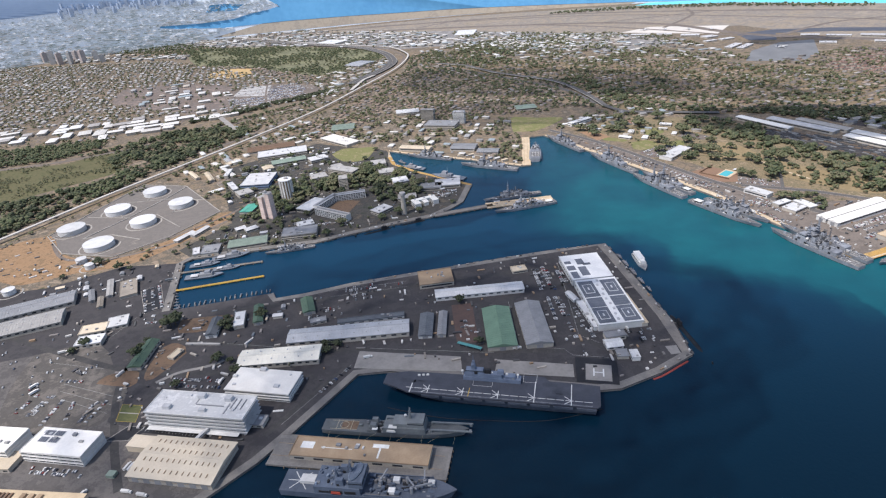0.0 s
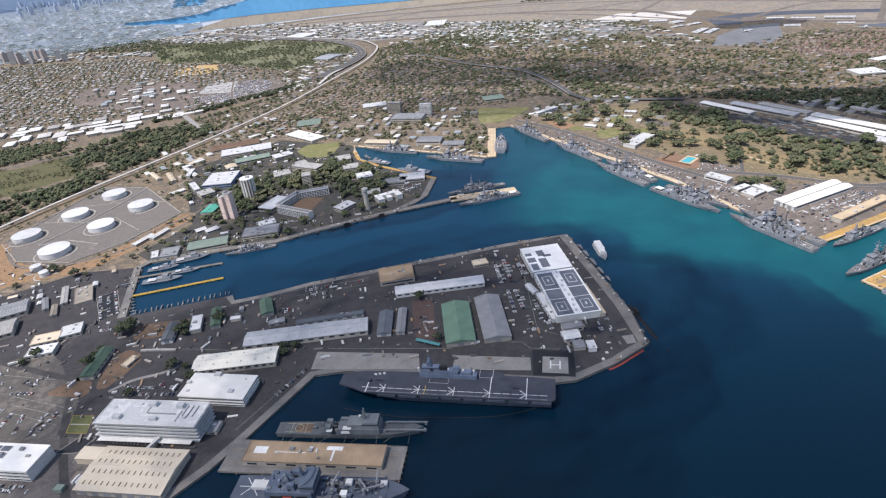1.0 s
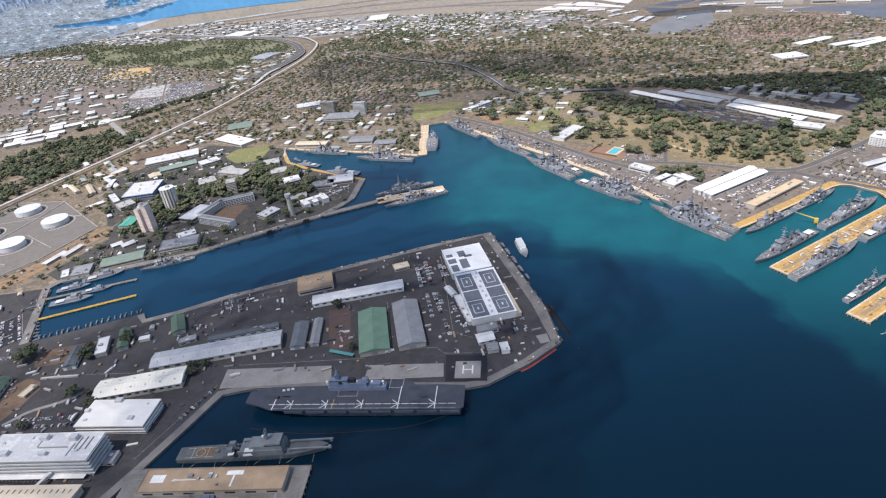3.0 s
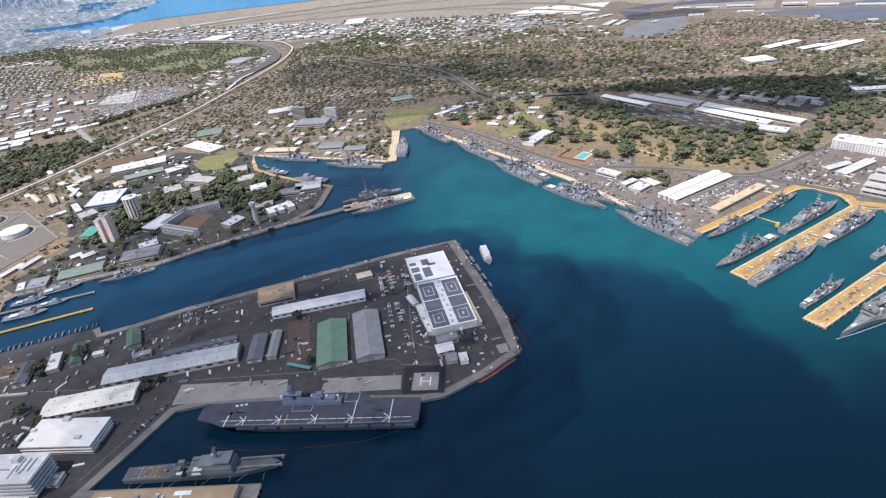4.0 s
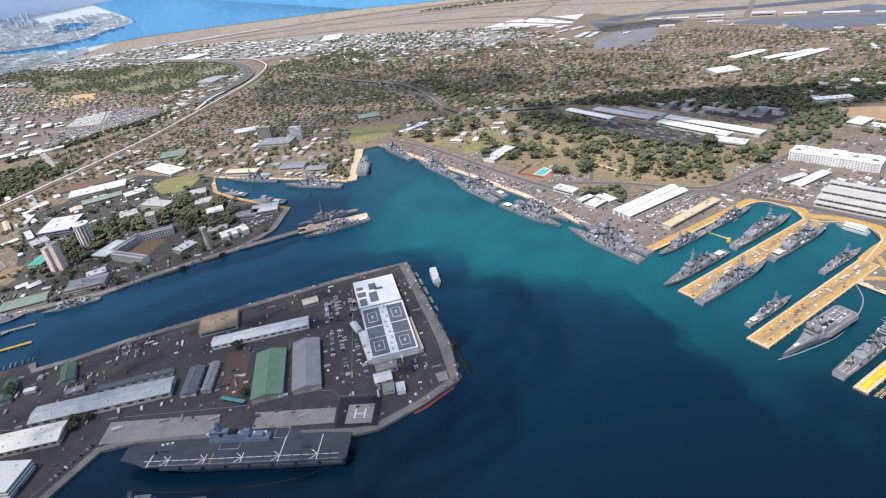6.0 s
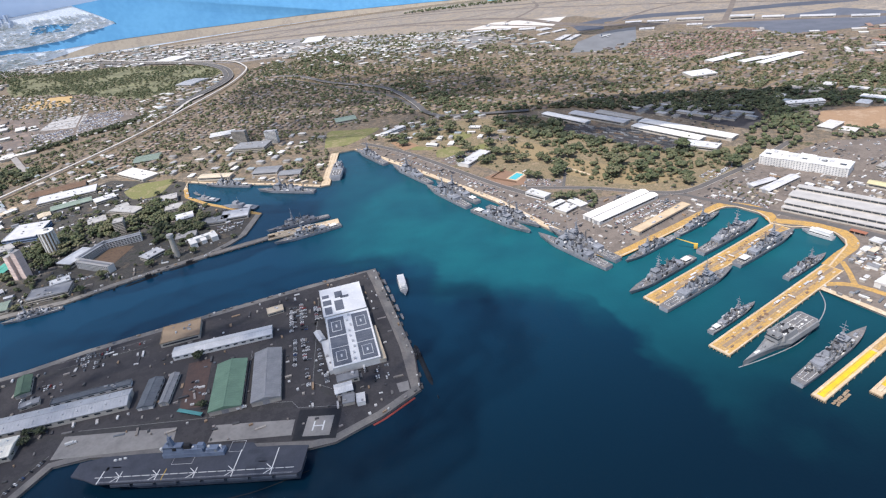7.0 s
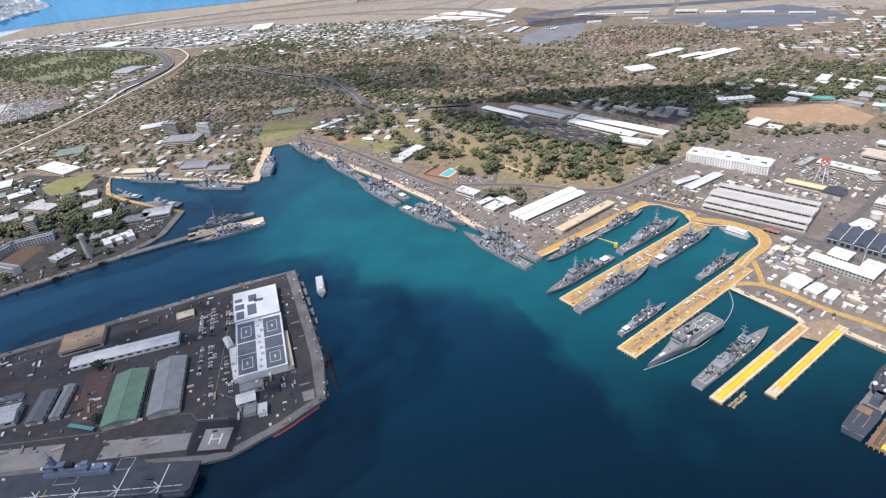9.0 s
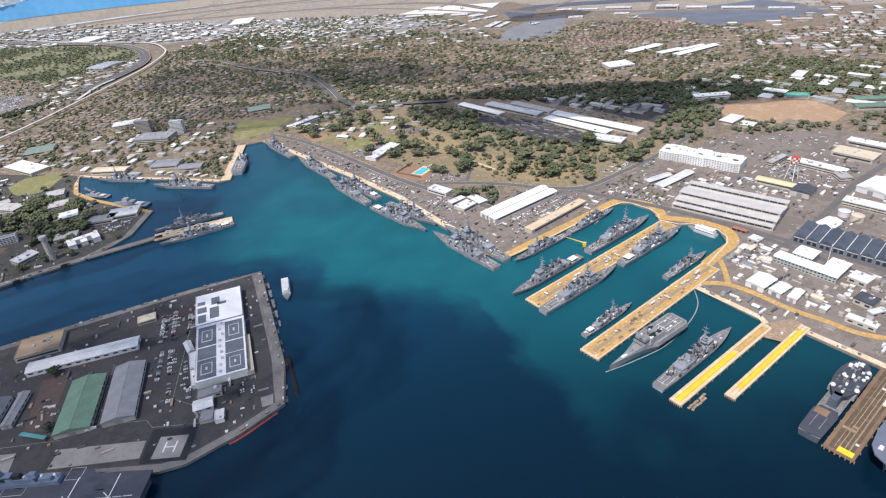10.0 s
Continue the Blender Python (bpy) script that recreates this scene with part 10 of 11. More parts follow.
houses("yard_stores", EASTLAND, 60, 37, "pale stores and sheds beyond the shipyard", PALEROOFS, (24, 60, 16, 30), (6, 10), 1.5, 0.7, grid=-62, off=LAWNS)
wood("street_trees", EASTLAND, 40, 38, "street trees beyond the shipyard", size=(5, 9), lumps=5, clump=160, off=LAWNS)

wood("woods", [(1152, 1188), (1270, 1383), (1506, 1450), (1725, 1429), (1846, 1292), (1647, 1095), (1460, 1171), (1329, 1218), (1229, 1114), (1156, 1100)], 15, 87, "green woods beside the sports field", LEAF, (4, 9), 6, 0.8, off=LAWNS)
houses("airport_stores", [(1733, 1643), (2013, 1746), (2407, 1800), (1933, 1361), (1805, 1454)], 34, 88, "pale and brown roofs near the airport", islands("airport_roofs", [(0.62, 0.6, 0.57), (0.3, 0.17, 0.12), (0.45, 0.42, 0.39), (0.26, 0.2, 0.16), (0.7, 0.69, 0.67), (0.34, 0.22, 0.17), (0.38, 0.36, 0.34)], 0.8, 4), (14, 40, 10, 20), (4, 8), 1.2, 0.75, grid=-30, off=LAWNS)
houses("airport_sheds", [(1741, 2115), (2150, 2263), (2554, 1954), (2320, 1735), (2077, 1818), (1838, 1773)], 44, 89, "low airport sheds and hangars", MATS["airport_roofs"], (18, 60, 12, 28), (4, 9), 0, 0.5, grid=-35, off=(TARMAC_EAST,))
houses("hangar_rows", [(-47, 3548), (437, 3230), (842, 3145), (847, 2700), (493, 2755), (82, 3150)], 40, 90, "white and grey stores before the airfield", PALEROOFS, (18, 60, 12, 26), (5, 9), 0, 0.7, grid=-25)
wood("fringe_trees", [(1733, 1643), (2013, 1746), (2407, 1800), (1933, 1361), (1805, 1454)], 30, 91, "dark trees between the airport stores", LEAF, (4, 8), 4, 0.7)
wood("palm_rows", [(865, 917), (895, 938), (931, 835), (913, 812), (888, 814)], 8, 92, "rows of brown palms before the workshop", LEAFDRY, (1.5, 2.6), 5, 0.8)
wood("roadside_trees", [(598, 924), (659, 999), (661, 958), (618, 911)], 11, 93, "dark trees in the car park by the quay", LEAF, (4, 6), 7, 0.8)
INNER = [(-560, 2380), (-430, 2190), (-330, 2420), (-275, 2600), (-240, 2800), (-300, 2950), (-400, 2765), (-582, 2580)]
wood("inner_trees", INNER, 18, 95, "trees and scrub beside the freeway bend", LEAFDRY, (3, 7), 5, 0.7)
houses("inner_stores", INNER, 34, 96, "pale roofs beside the freeway bend", PALEROOFS, (14, 36, 10, 20), (4, 7), 0, 0.6, grid=40)
houses("shipyard_huts", [(905, 670), (1010, 645), (1070, 560), (1010, 440), (930, 420), (880, 470), (850, 590)], 11, 97, "white huts, trailers and tents crowding the shipyard", islands("hut_roofs", [(0.7, 0.69, 0.67), (0.62, 0.61, 0.59), (0.4, 0.38, 0.36), (0.72, 0.71, 0.7), (0.26, 0.25, 0.25), (0.55, 0.47, 0.36), (0.68, 0.67, 0.66)], 0.7, 3), (4, 12, 3, 6), (2.4, 4), 0.7, 0.42, grid=26)
houses("shipyard_huts", [(640, 830), (760, 880), (860, 900), (1010, 880), (1130, 800), (1250, 760), (1100, 700), (900, 800), (800, 860)], 16, 98, "white trailers and stores between the workshops", MATS["hut_roofs"], (5, 14, 3, 6), (2.4, 4), 0.7, 0.35, grid=26)
DEPOT = [(930, 1450), (1080, 1420), (1200, 1300), (1150, 1215), (1050, 1260)]
houses("depot_stores", DEPOT, 30, 99, "grey depot stores behind the long sheds", islands("depot_roofs", [(0.3, 0.31, 0.32), (0.2, 0.205, 0.215), (0.42, 0.42, 0.42), (0.15, 0.155, 0.165), (0.26, 0.25, 0.24)], 0.7, 4), (16, 50, 10, 16), (4, 7), 1.5, 0.7, grid=-60)
wood("depot_trees", DEPOT, 24, 100, "dark trees about the depot", LEAF, (4, 7), 6, 0.6)
SHORE_TREES = [(700, 4250), (1250, 4200), (1800, 3980), (2350, 3420), (2250, 3380), (1750, 3850), (1200, 4080), (700, 4150)]
wood("shore_trees", SHORE_TREES, 26, 39, "belt of trees along the far shore", size=(7, 12), lumps=4)
wood("verge_trees", [(-920, 1010), (-800, 1240), (-630, 1560), (-450, 1900), (-420, 1890), (-560, 1560), (-760, 1240), (-880, 1010)], 16, 44, "scrub trees along the freeway", LEAFDRY, (3, 6), 5, 0.5)
for _k, _pts in enumerate(([(-776, 1948), (-794, 1989), (-715, 2030), (-659, 2096), (-640, 2050), (-701, 1987)], [(-639, 2076), (-652, 2114), (-554, 2175), (-477, 2260), (-463, 2227), (-540, 2116)], [(-869, 1887), (-889, 1928), (-819, 1968), (-794, 1928)])):
    wood("hedge_trees", _pts, 9, 145 + _k, "dark clipped row of trees between the avenue and the stored cars", DEEPLEAF, (5, 8), 6, 0.95, roads=False)
wood("avenue_trees", [(-1060, 1570), (-820, 1735), (-480, 2060), (-300, 2400), (-320, 2430), (-500, 2090), (-840, 1770), (-1080, 1600)], 13, 45, "row of dark trees along the avenue", size=(5, 8), lumps=6)
MIDLAND = [(-620, 1640), (-430, 1960), (-350, 2250), (-400, 2350), (-560, 2000), (-830, 1780), (-700, 1760)]
wood("midland_trees", MIDLAND, 15, 46, "scrub and trees between avenue and freeway", LEAFDRY, (3, 8), 5, 0.75)
houses("midland_houses", MIDLAND, 34, 47, "low pale roofs between avenue and freeway", PALEROOFS, (12, 30, 9, 16), (3, 6), 1.5, 0.5, grid=35)
LOOP = [(-190, 2500), (-180, 2900), (-90, 3000), (140, 2400), (420, 2080), (460, 1700), (330, 1760), (120, 2170), (-170, 2490)]
wood("loop_trees", LOOP, 16, 48, "dark trees and scrub round the highway loop", LEAF, (4, 8), 5, 0.7)
houses("loop_houses", LOOP, 34, 49, "grey-brown roofs round the highway loop", ROOFS, (10, 22, 8, 14), (3, 6), 1.8, 0.6, grid=20)
CHANNEL_HEAD = [(-160, 1470), (-380, 1580), (-180, 1790), (130, 1700), (160, 1660), (150, 1530), (180, 1500), (150, 1290), (60, 1340), (-90, 1410)]
wood("head_trees", CHANNEL_HEAD, 13, 50, "trees and scrub behind the basin head", LEAFDRY, (3, 8), 6, 0.75, off=(LAWN_A, LAWN_B), clump=80)
houses("head_houses", CHANNEL_HEAD, 36, 51, "pale roofs behind the basin head", PALEROOFS, (12, 30, 9, 16), (4, 7), 1.2, 0.5, grid=-20, off=(LAWN_A, LAWN_B))
EAST_HEAD = [(270, 1520), (320, 1620), (460, 1700), (720, 1560), (500, 1600), (310, 1520)]
houses("head_houses", EAST_HEAD, 32, 52, "pale roofs east of the field", PALEROOFS, (12, 28, 9, 15), (4, 7), 1.5, 0.6, grid=10)
wood("head_trees", EAST_HEAD, 20, 53, "trees east of the field", LEAFDRY, (4, 8), 6, 0.7)
BASE_WOODS = [(-440, 1060), (-420, 1230), (-330, 1300), (-250, 1290), (-120, 1270), (-70, 1180), (-100, 1070), (-160, 1110), (-190, 1190), (-320, 1190), (-350, 1080), (-400, 1030)]
wood("base_woods", BASE_WOODS, 13, 84, "dense green trees between the base buildings", LEAF, (4, 8), 8, 0.62)
wood("base_woods", BASE_WOODS, 24, 184, "dark tall trees between the base buildings", DEEPLEAF, (5, 9), 9, 0.7)
wood("base_shrubs", SUB_BASE, 20, 85, "shrubs and street trees of the base", LEAF, (2.5, 6), 6, 0.7, off=(LAWN_A,), clump=45)
wood("tank_scrub", [(-600, 990), (-480, 1100), (-440, 1090), (-560, 900), (-700, 870), (-720, 890)], 17, 54, "scrub on the slope below the tanks", LEAFDRY, (2.5, 5), 5, 0.5)

# single trees that stand free
def tree(x, y, z, r, seed, label, dry=False):
    """A broad tree: tapered trunk, five limbs, a crown of many leaf clumps round the limbs' ends."""
    rng = np.random.default_rng(seed)
    e = thing("tree", x, y, z, 0, label, "tree")
    bm = bmesh.new()
    hgt = r * 0.75
    add_cyl(bm, 0, 0, 0, r * 0.09, hgt, 8, r * 0.05)
    tips = []
    for i in range(6):
        a = 2 * math.pi * (i + rng.uniform(-0.3, 0.3)) / 6
        q = r * rng.uniform(0.45, 0.75)
        tip = np.array((q * math.cos(a), q * math.sin(a), hgt + r * rng.uniform(0.25, 0.55)))
        tips.append(tip)
        b0, b1 = np.array((0, 0, hgt * 0.85)), tip
        side = np.array((-math.sin(a), math.cos(a), 0)) * r * 0.035
        up = np.array((0, 0, r * 0.035))
        lo = [bm.verts.new(b0 + o) for o in (side, up, -side, -up)]
        hi = [bm.verts.new(b1 + o * 0.3) for o in (side, up, -side, -up)]
        for k in range(4):
            bm.faces.new((lo[k], lo[(k + 1) % 4], hi[(k + 1) % 4], hi[k]))
    tips.append(np.array((0, 0, hgt + r * 0.6)))
    part("trunk", bm, BARK, e)
    n = 84
    base = np.array(tips)[rng.integers(0, len(tips), n)]
    c = base + rng.normal(0, 1, (n, 3)) * (r * 0.24, r * 0.24, r * 0.13)
    v, f = clumps(c, r * rng.uniform(0.13, 0.31, n), seed + 3)
    me = bpy.data.meshes.new("crown")
    me.from_pydata(v.tolist(), [], f.tolist())
    me.materials.append(LEAFDRY if dry == 1 else DEEPLEAF if dry == 2 else LEAF)
    me.polygons.foreach_set("use_smooth", np.ones(len(me.polygons), bool))
    o = new("crown", me)
    o.parent = e
    return e


TREES = [tree(-4000 - 40 * i, -3000, -60, 7.0 + 0.6 * i, 400 + i, "x", 1 if i in (1, 4) else 0) for i in range(6)]
DARKTREES = [tree(-4400 - 40 * i, -3000, -60, 7.0 + 0.8 * i, 420 + i, "x", 2) for i in range(3)]


def plant(points, seed, label, group, lo=0.8, hi=1.25, kinds=TREES):
    rng = random.Random(seed)
    for x, y in points:
        src = rng.choice(kinds)
        k = rng.uniform(lo, hi)
        t = copy_thing(src, pose(x, y, Z0, 0, 0, rng.uniform(0, 360)))
        t.matrix_basis = pose(x, y, Z0, 0, 0, rng.uniform(0, 360)) @ Matrix.Diagonal((k, k, k * rng.uniform(0.85, 1.1), 1))
        tagged(t, label, "tree", group)


POOL_SIDE = [(480, 1160), (545, 1185), (585, 1140), (640, 1072), (612, 1030), (500, 1080)]
houses("park_houses", [(330, 1500), (490, 1570), (640, 1510), (600, 1400), (430, 1380)], 38, 73, "pale low houses in the park", PALEROOFS, (12, 26, 9, 14), (3, 6), 1.6, 0.5, grid=-25)
wood("park_shrubs", PARK, 15, 74, "shrubs and small trees in the park", LEAFDRY, (2, 5.5), 6, 0.7, clump=45, off=LAWNS)
plant(list(zip(*spread(PARK, 32, 41, 0.5, 0.95, 0, (PARK_WOODS, RAIL_YARD, POOL_SIDE, *PARK_LAWNS)))), 1, "broad green tree standing in dry park grass", "park trees", 1.0, 1.7)
plant(list(zip(*spread(BASE_TREES, 21, 42, 0.8, 0.9))), 2, "dense green tree among the base buildings", "base trees", 0.9, 1.4)
plant(list(zip(*spread(SUB_BASE, 36, 43, 0.6, 0.95, 0, (BASE_TREES, LAWN_A)))), 3, "small green tree beside a building", "base trees", 0.6, 1.0)
plant([(-429, 690), (-423, 694)], 4, "large dark tree over bare dirt", "yard trees", 1.5, 1.7, DARKTREES)
plant([(-337, 672), (-345, 678), (-311, 598), (-174, 620), (-228, 586), (-196, 591), (-579, 876), (-545, 640), (-535, 655), (-352, 690), (-348, 700), (-340, 692), (-365, 555), (-296, 575), (-200, 610), (-186, 606), (-190, 620), (-268, 598), (-330, 602), (-446, 655), (-448, 640), (-448, 625), (-298, 700), (13, 607), (-10, 705), (-650, 905), (-690, 860), (-600, 880), (-440, 955), (-520, 925)], 5, "small dark green tree in the yard", "yard trees", 0.5, 1.0, DARKTREES)
plant([(594, 985), (612, 975), (640, 985), (575, 1110), (588, 1098), (470, 1290), (520, 1230), (535, 1245), (460, 1250)], 6, "round green tree by the road", "park trees", 0.8, 1.3)
for src in TREES + DARKTREES:
    for o in (*src.children_recursive, src):
        bpy.data.objects.remove(o)

# ---------------------------------------------------------------- cars, containers, gear
CARPAINT = [surf("car_white", (0.75, 0.75, 0.74), None, 1, 5, 0.3), surf("car_silver", (0.42, 0.43, 0.44), None, 1, 5, 0.3), surf("car_black", (0.03, 0.03, 0.035), None, 1, 5, 0.3), surf("car_grey", (0.16, 0.17, 0.18), None, 1, 5, 0.3), surf("car_red", (0.32, 0.04, 0.03), None, 1, 5, 0.3), surf("car_blue", (0.05, 0.09, 0.2), None, 1, 5, 0.3)]


def car(paint, colour, long=False):
    e = thing("car", -5000, -3000, -60, 0, f"{colour} car parked on asphalt ground", "car", "parked cars")
    bm = bmesh.new()
    L, H = (5.6, 1.0) if long else (4.6, 0.85)
    add_box(bm, 0, 0, 0.3, L, 1.9, H, 0, 0.95)
    part("body", bm, paint, e)
    c = part("cabin", box_bm((-0.2 if not long else 0.3, 0, 0.3 + H, L * 0.55, 1.7, 0.65, 0, 0.8)), GLASS, e)
    part("roof", box_bm((-0.2 if not long else 0.3, 0, 0.95 + H, L * 0.4, 1.3, 0.06)), paint, c)
    return e


CAR_MODELS = [car(p, c, i % 3 == 0) for i, (p, c) in enumerate(zip(CARPAINT, ("white", "silver", "black", "grey", "red", "dark blue")))]
CAR_ODDS = [0, 0, 0, 1, 1, 2, 2, 3, 3, 0, 1, 0, 1, 2, 3, 0, 1, 3, 4, 5]
CAR_SPOTS = []


def lot(poly, angle, seed, fill=0.6, row=15.0, gap=2.9):
    """Parking rows: pairs of cars nose to nose, with lanes between."""
    rng = random.Random(seed)
    cx, cy = sum(p[0] for p in poly) / len(poly), sum(p[1] for p in poly) / len(poly)
    r = max(math.hypot(p[0] - cx, p[1] - cy) for p in poly)
    c, s = math.cos(radians(angle)), math.sin(radians(angle))
    v = -r
    while v < r:
        u = -r
        while u < r:
            for dv in (0, 5.2):
                x, y = cx + u * c - (v + dv) * s, cy + u * s + (v + dv) * c
                if rng.random() < fill and inside(x, y, poly):
                    i, j = int((x - GX0) / CELL), int((y - GY0) / CELL)
                    if not BUILT[j, i] and LAND[j, i] and not ROADMASK[j, i]:
                        CAR_SPOTS.append((x, y, angle + 90 + rng.choice((0, 180)) + rng.uniform(-3, 3)))
            u += gap + (3 if rng.random() < 0.06 else 0)
        v += row + 2.0


def car_row(ax, ay, bx, by, fill, seed, gap=2.9, slant=90.0):
    """One straight row of parking bays from end to end."""
    rng = random.Random(seed)
    ln, a = math.hypot(bx - ax, by - ay), math.degrees(math.atan2(by - ay, bx - ax))
    for i in range(int(ln / gap) + 1):
        if rng.random() < fill:
            u = i * gap / ln
            CAR_SPOTS.append((ax + (bx - ax) * u + rng.uniform(-0.2, 0.2), ay + (by - ay) * u + rng.uniform(-0.2, 0.2), a + slant + rng.choice((0, 180)) + rng.uniform(-3, 3)))


# by the halls of the peninsula, then the lot behind the quay, then the western yard
for k, (ax, ay, bx, by, fill) in enumerate(((117, 703, 119, 646, 0.8), (127, 702, 132, 653, 0.7), (132, 702, 137, 655, 0.25), (134, 637, 138, 600, 0.7), (108, 784, 111, 726, 0.75), (113, 784, 116, 727, 0.6), (122, 790, 126, 721, 0.75), (127, 788, 131, 722, 0.35), (143, 776, 146, 741, 0.7), (148, 776, 151, 740, 0.5), (149, 672, 153, 640, 0.6), (150, 632, 154, 615, 0.6),
                                           (-184, 764, -140, 772, 0.5), (-183, 757, -140, 764, 0.55), (-180, 747, -140, 754, 0.5), (-178, 740, -141, 746, 0.4), (-176, 729, -141, 735, 0.45), (-126, 765, -96, 770, 0.4), (-548, 524, -541, 557, 0.7), (-530, 518, -523, 554, 0.75), (-525, 517, -518, 552, 0.5), (-503, 501, -501, 543, 0.75), (-477, 506, -485, 537, 0.7), (-458, 502, -457, 532, 0.7), (-450, 502, -443, 537, 0.75), (-528, 580, -496, 576, 0.7), (-515, 597, -494, 607, 0.5), (-512, 590, -497, 597, 0.3), (-560, 560, -548, 588, 0.5), (-180, 530, -152, 571, 0.7))):
    car_row(ax, ay, bx, by, fill, 200 + k)
lot([(-239, 718), (-188, 720), (-179, 692), (-231, 684)], 5, 5, 0.3)
for k, (ax, ay, bx, by, fill) in enumerate(((-519, 800, -487, 734, 0.6), (-500, 811, -467, 746, 0.7), (-509, 806, -477, 740, 0.35), (-482, 722, -462, 722, 0.6), (-478, 712, -458, 712, 0.7), (-474, 703, -456, 703, 0.6))):
    car_row(ax, ay, bx, by, fill, 260 + k)
lot([(-184, 525), (-150, 570), (-160, 568), (-196, 521)], 52, 8, 0.5)
lot([(-388, 571), (-311, 569), (-307, 545), (-373, 553)], -8, 9, 0.5)
lot([(-475, 440), (-415, 434), (-410, 417), (-477, 427)], -9, 10, 0.7)
lot([(-671, 673), (-574, 676), (-477, 616), (-514, 574), (-601, 571)], 25, 11, 0.06)
lot([(-25, 672), (6, 676), (12, 616), (-20, 619)], -86, 12, 0.14)
lot([(193, 618), (237, 620), (236, 584), (195, 582)], 6, 13, 0.25)
lot([(-324, 1012), (-200, 1007), (-289, 1050), (-333, 1050)], 8, 14, 0.6)
lot([(622, 812), (700, 857), (740, 866), (684, 825)], 24, 15, 0.7)
lot([(624, 869), (644, 871), (765, 911), (778, 892), (651, 840)], 24, 16, 0.6)
lot([(869, 985), (996, 1010), (992, 970), (863, 935)], 30, 17, 0.6)
lot([(439, 1193), (492, 1091), (537, 952), (570, 880), (549, 885), (490, 1035)], -62, 18, 0.3, 16)
lot([(392, 1310), (440, 1250), (495, 1132), (520, 1046), (479, 1083)], -60, 19, 0.28, 16)
lot([(572, 1110), (635, 1070), (616, 1038), (548, 1073)], -35, 20, 0.5)
lot([(424, 1292), (480, 1329), (516, 1322), (530, 1275), (484, 1245), (442, 1259)], 42, 29, 0.5)
lot([(547, 1395), (578, 1418), (633, 1364), (596, 1356)], -40, 30, 0.25)
lot([(901, 650), (955, 660), (929, 612), (872, 592)], 28, 21, 0.4)
lot([(818, 886), (864, 890), (907, 800), (889, 805)], -60, 22, 0.6)
lot([(300, 1330), (360, 1345), (440, 1200), (420, 1180)], -62, 23, 0.25, 16)
lot([(1173, 1013), (1349, 969), (1340, 900), (1259, 905), (1185, 961)], 24, 24, 0.1)
lot([(580, 905), (610, 930), (560, 1000), (530, 985)], -60, 25, 0.5)
lot([(1000, 560), (1020, 500), (960, 440), (940, 470), (960, 530)], -62, 26, 0.25)
lot([(1120, 860), (1180, 880), (1230, 790), (1160, 760)], 26, 27, 0.35)
lot([(-60, 1150), (0, 1160), (0, 1110), (-60, 1100)], 10, 28, 0.4)
lot([(236, 850), (244, 851), (268, 650), (262, 640)], 97, 36, 0.45, 30)
lot([(160, 720), (168, 720), (160, 600), (148, 600)], -84, 37, 0.5, 12)
_rng = random.Random(31)
_rng.shuffle(CAR_SPOTS)
_near = sorted(CAR_SPOTS, key=lambda q: math.hypot(q[0] - 120, q[1] - 560))[:210]
for x, y, a in _near:
    copy_thing(CAR_MODELS[_rng.choice(CAR_ODDS)], pose(x, y, Z0 + 0.3, 0, 0, a))
for src in CAR_MODELS:
    for o in (*src.children_recursive, src):
        bpy.data.objects.remove(o)
_taken = set(_near)
bm = bmesh.new()
for q in CAR_SPOTS:
    if q not in _taken:
        x, y, a = q
        add_box(bm, x, y, Z0 + 0.3, 4.6, 1.9, 0.85, a, 0.96)
        add_box(bm, x, y, Z0 + 1.152, 2.6, 1.7, 0.6, a, 0.8)
tagged(part("cars", bm, CARS), "many parked cars in rows on asphalt", "cars", kind="stuff")


def huts(poly, gap, seed, label, fill=0.6, angle=24):
    """Containers, huts and tents crowded on a yard."""
    rng = random.Random(seed)
    X, Y = spread(poly, gap, seed, fill, 0.6, angle, (LAWN_A, LAWN_B))
    for x, y in zip(X, Y):
        w, d, h = rng.choice(((12, 2.5, 2.6), (6, 2.5, 2.6), (9, 6, 3.5), (14, 8, 4.5), (5, 5, 3)))
        e = thing("hut", x, y, Z0 + 0.2, angle + rng.choice((0, 90)) + rng.uniform(-5, 5), label, "hut", "yard huts")
        part("body", box_bm((0, 0, 0, w, d, h)), rng.choice((WHITEWALL, WALL, GREYROOF)), e)
        bm = bmesh.new()
        if w > 8 and d > 4:
            add_gable(bm, 0, 0, h, w, d, 1.2, 0.3)
        else:
            add_box(bm, 0, 0, h, w + 0.2, d + 0.2, 0.2)
        part("roof", bm, rng.choice((WHITE, WHITE, PALEROOF_1, BEIGE, GREYROOF, WHITE)), e)


huts([(905, 665), (960, 665), (935, 600), (880, 600), (875, 625)], 13, 1, "white hut in the crowded shipyard corner", 0.85)
huts([(808, 580), (836, 562), (846, 515), (832, 512)], 10, 2, "white stores hut along the quay", 0.8)
huts([(888, 475), (915, 440), (1000, 470), (1000, 540), (930, 530)], 18, 3, "pale hut in the shipyard", 0.5)
huts([(960, 640), (1010, 640), (1040, 700), (1000, 720)], 15, 4, "pale hut beside the workshop road", 0.6)
huts([(900, 440), (935, 405), (990, 330), (960, 330), (905, 400)], 14, 5, "pale container on the quay", 0.6)
huts([(-60, 1160), (10, 1165), (0, 1090), (-60, 1110)], 17, 6, "pale hut on the spit", 0.5)
huts([(1000, 870), (1100, 830), (1130, 790), (1060, 760), (1000, 830)], 16, 7, "pale hut behind the workshop", 0.5)
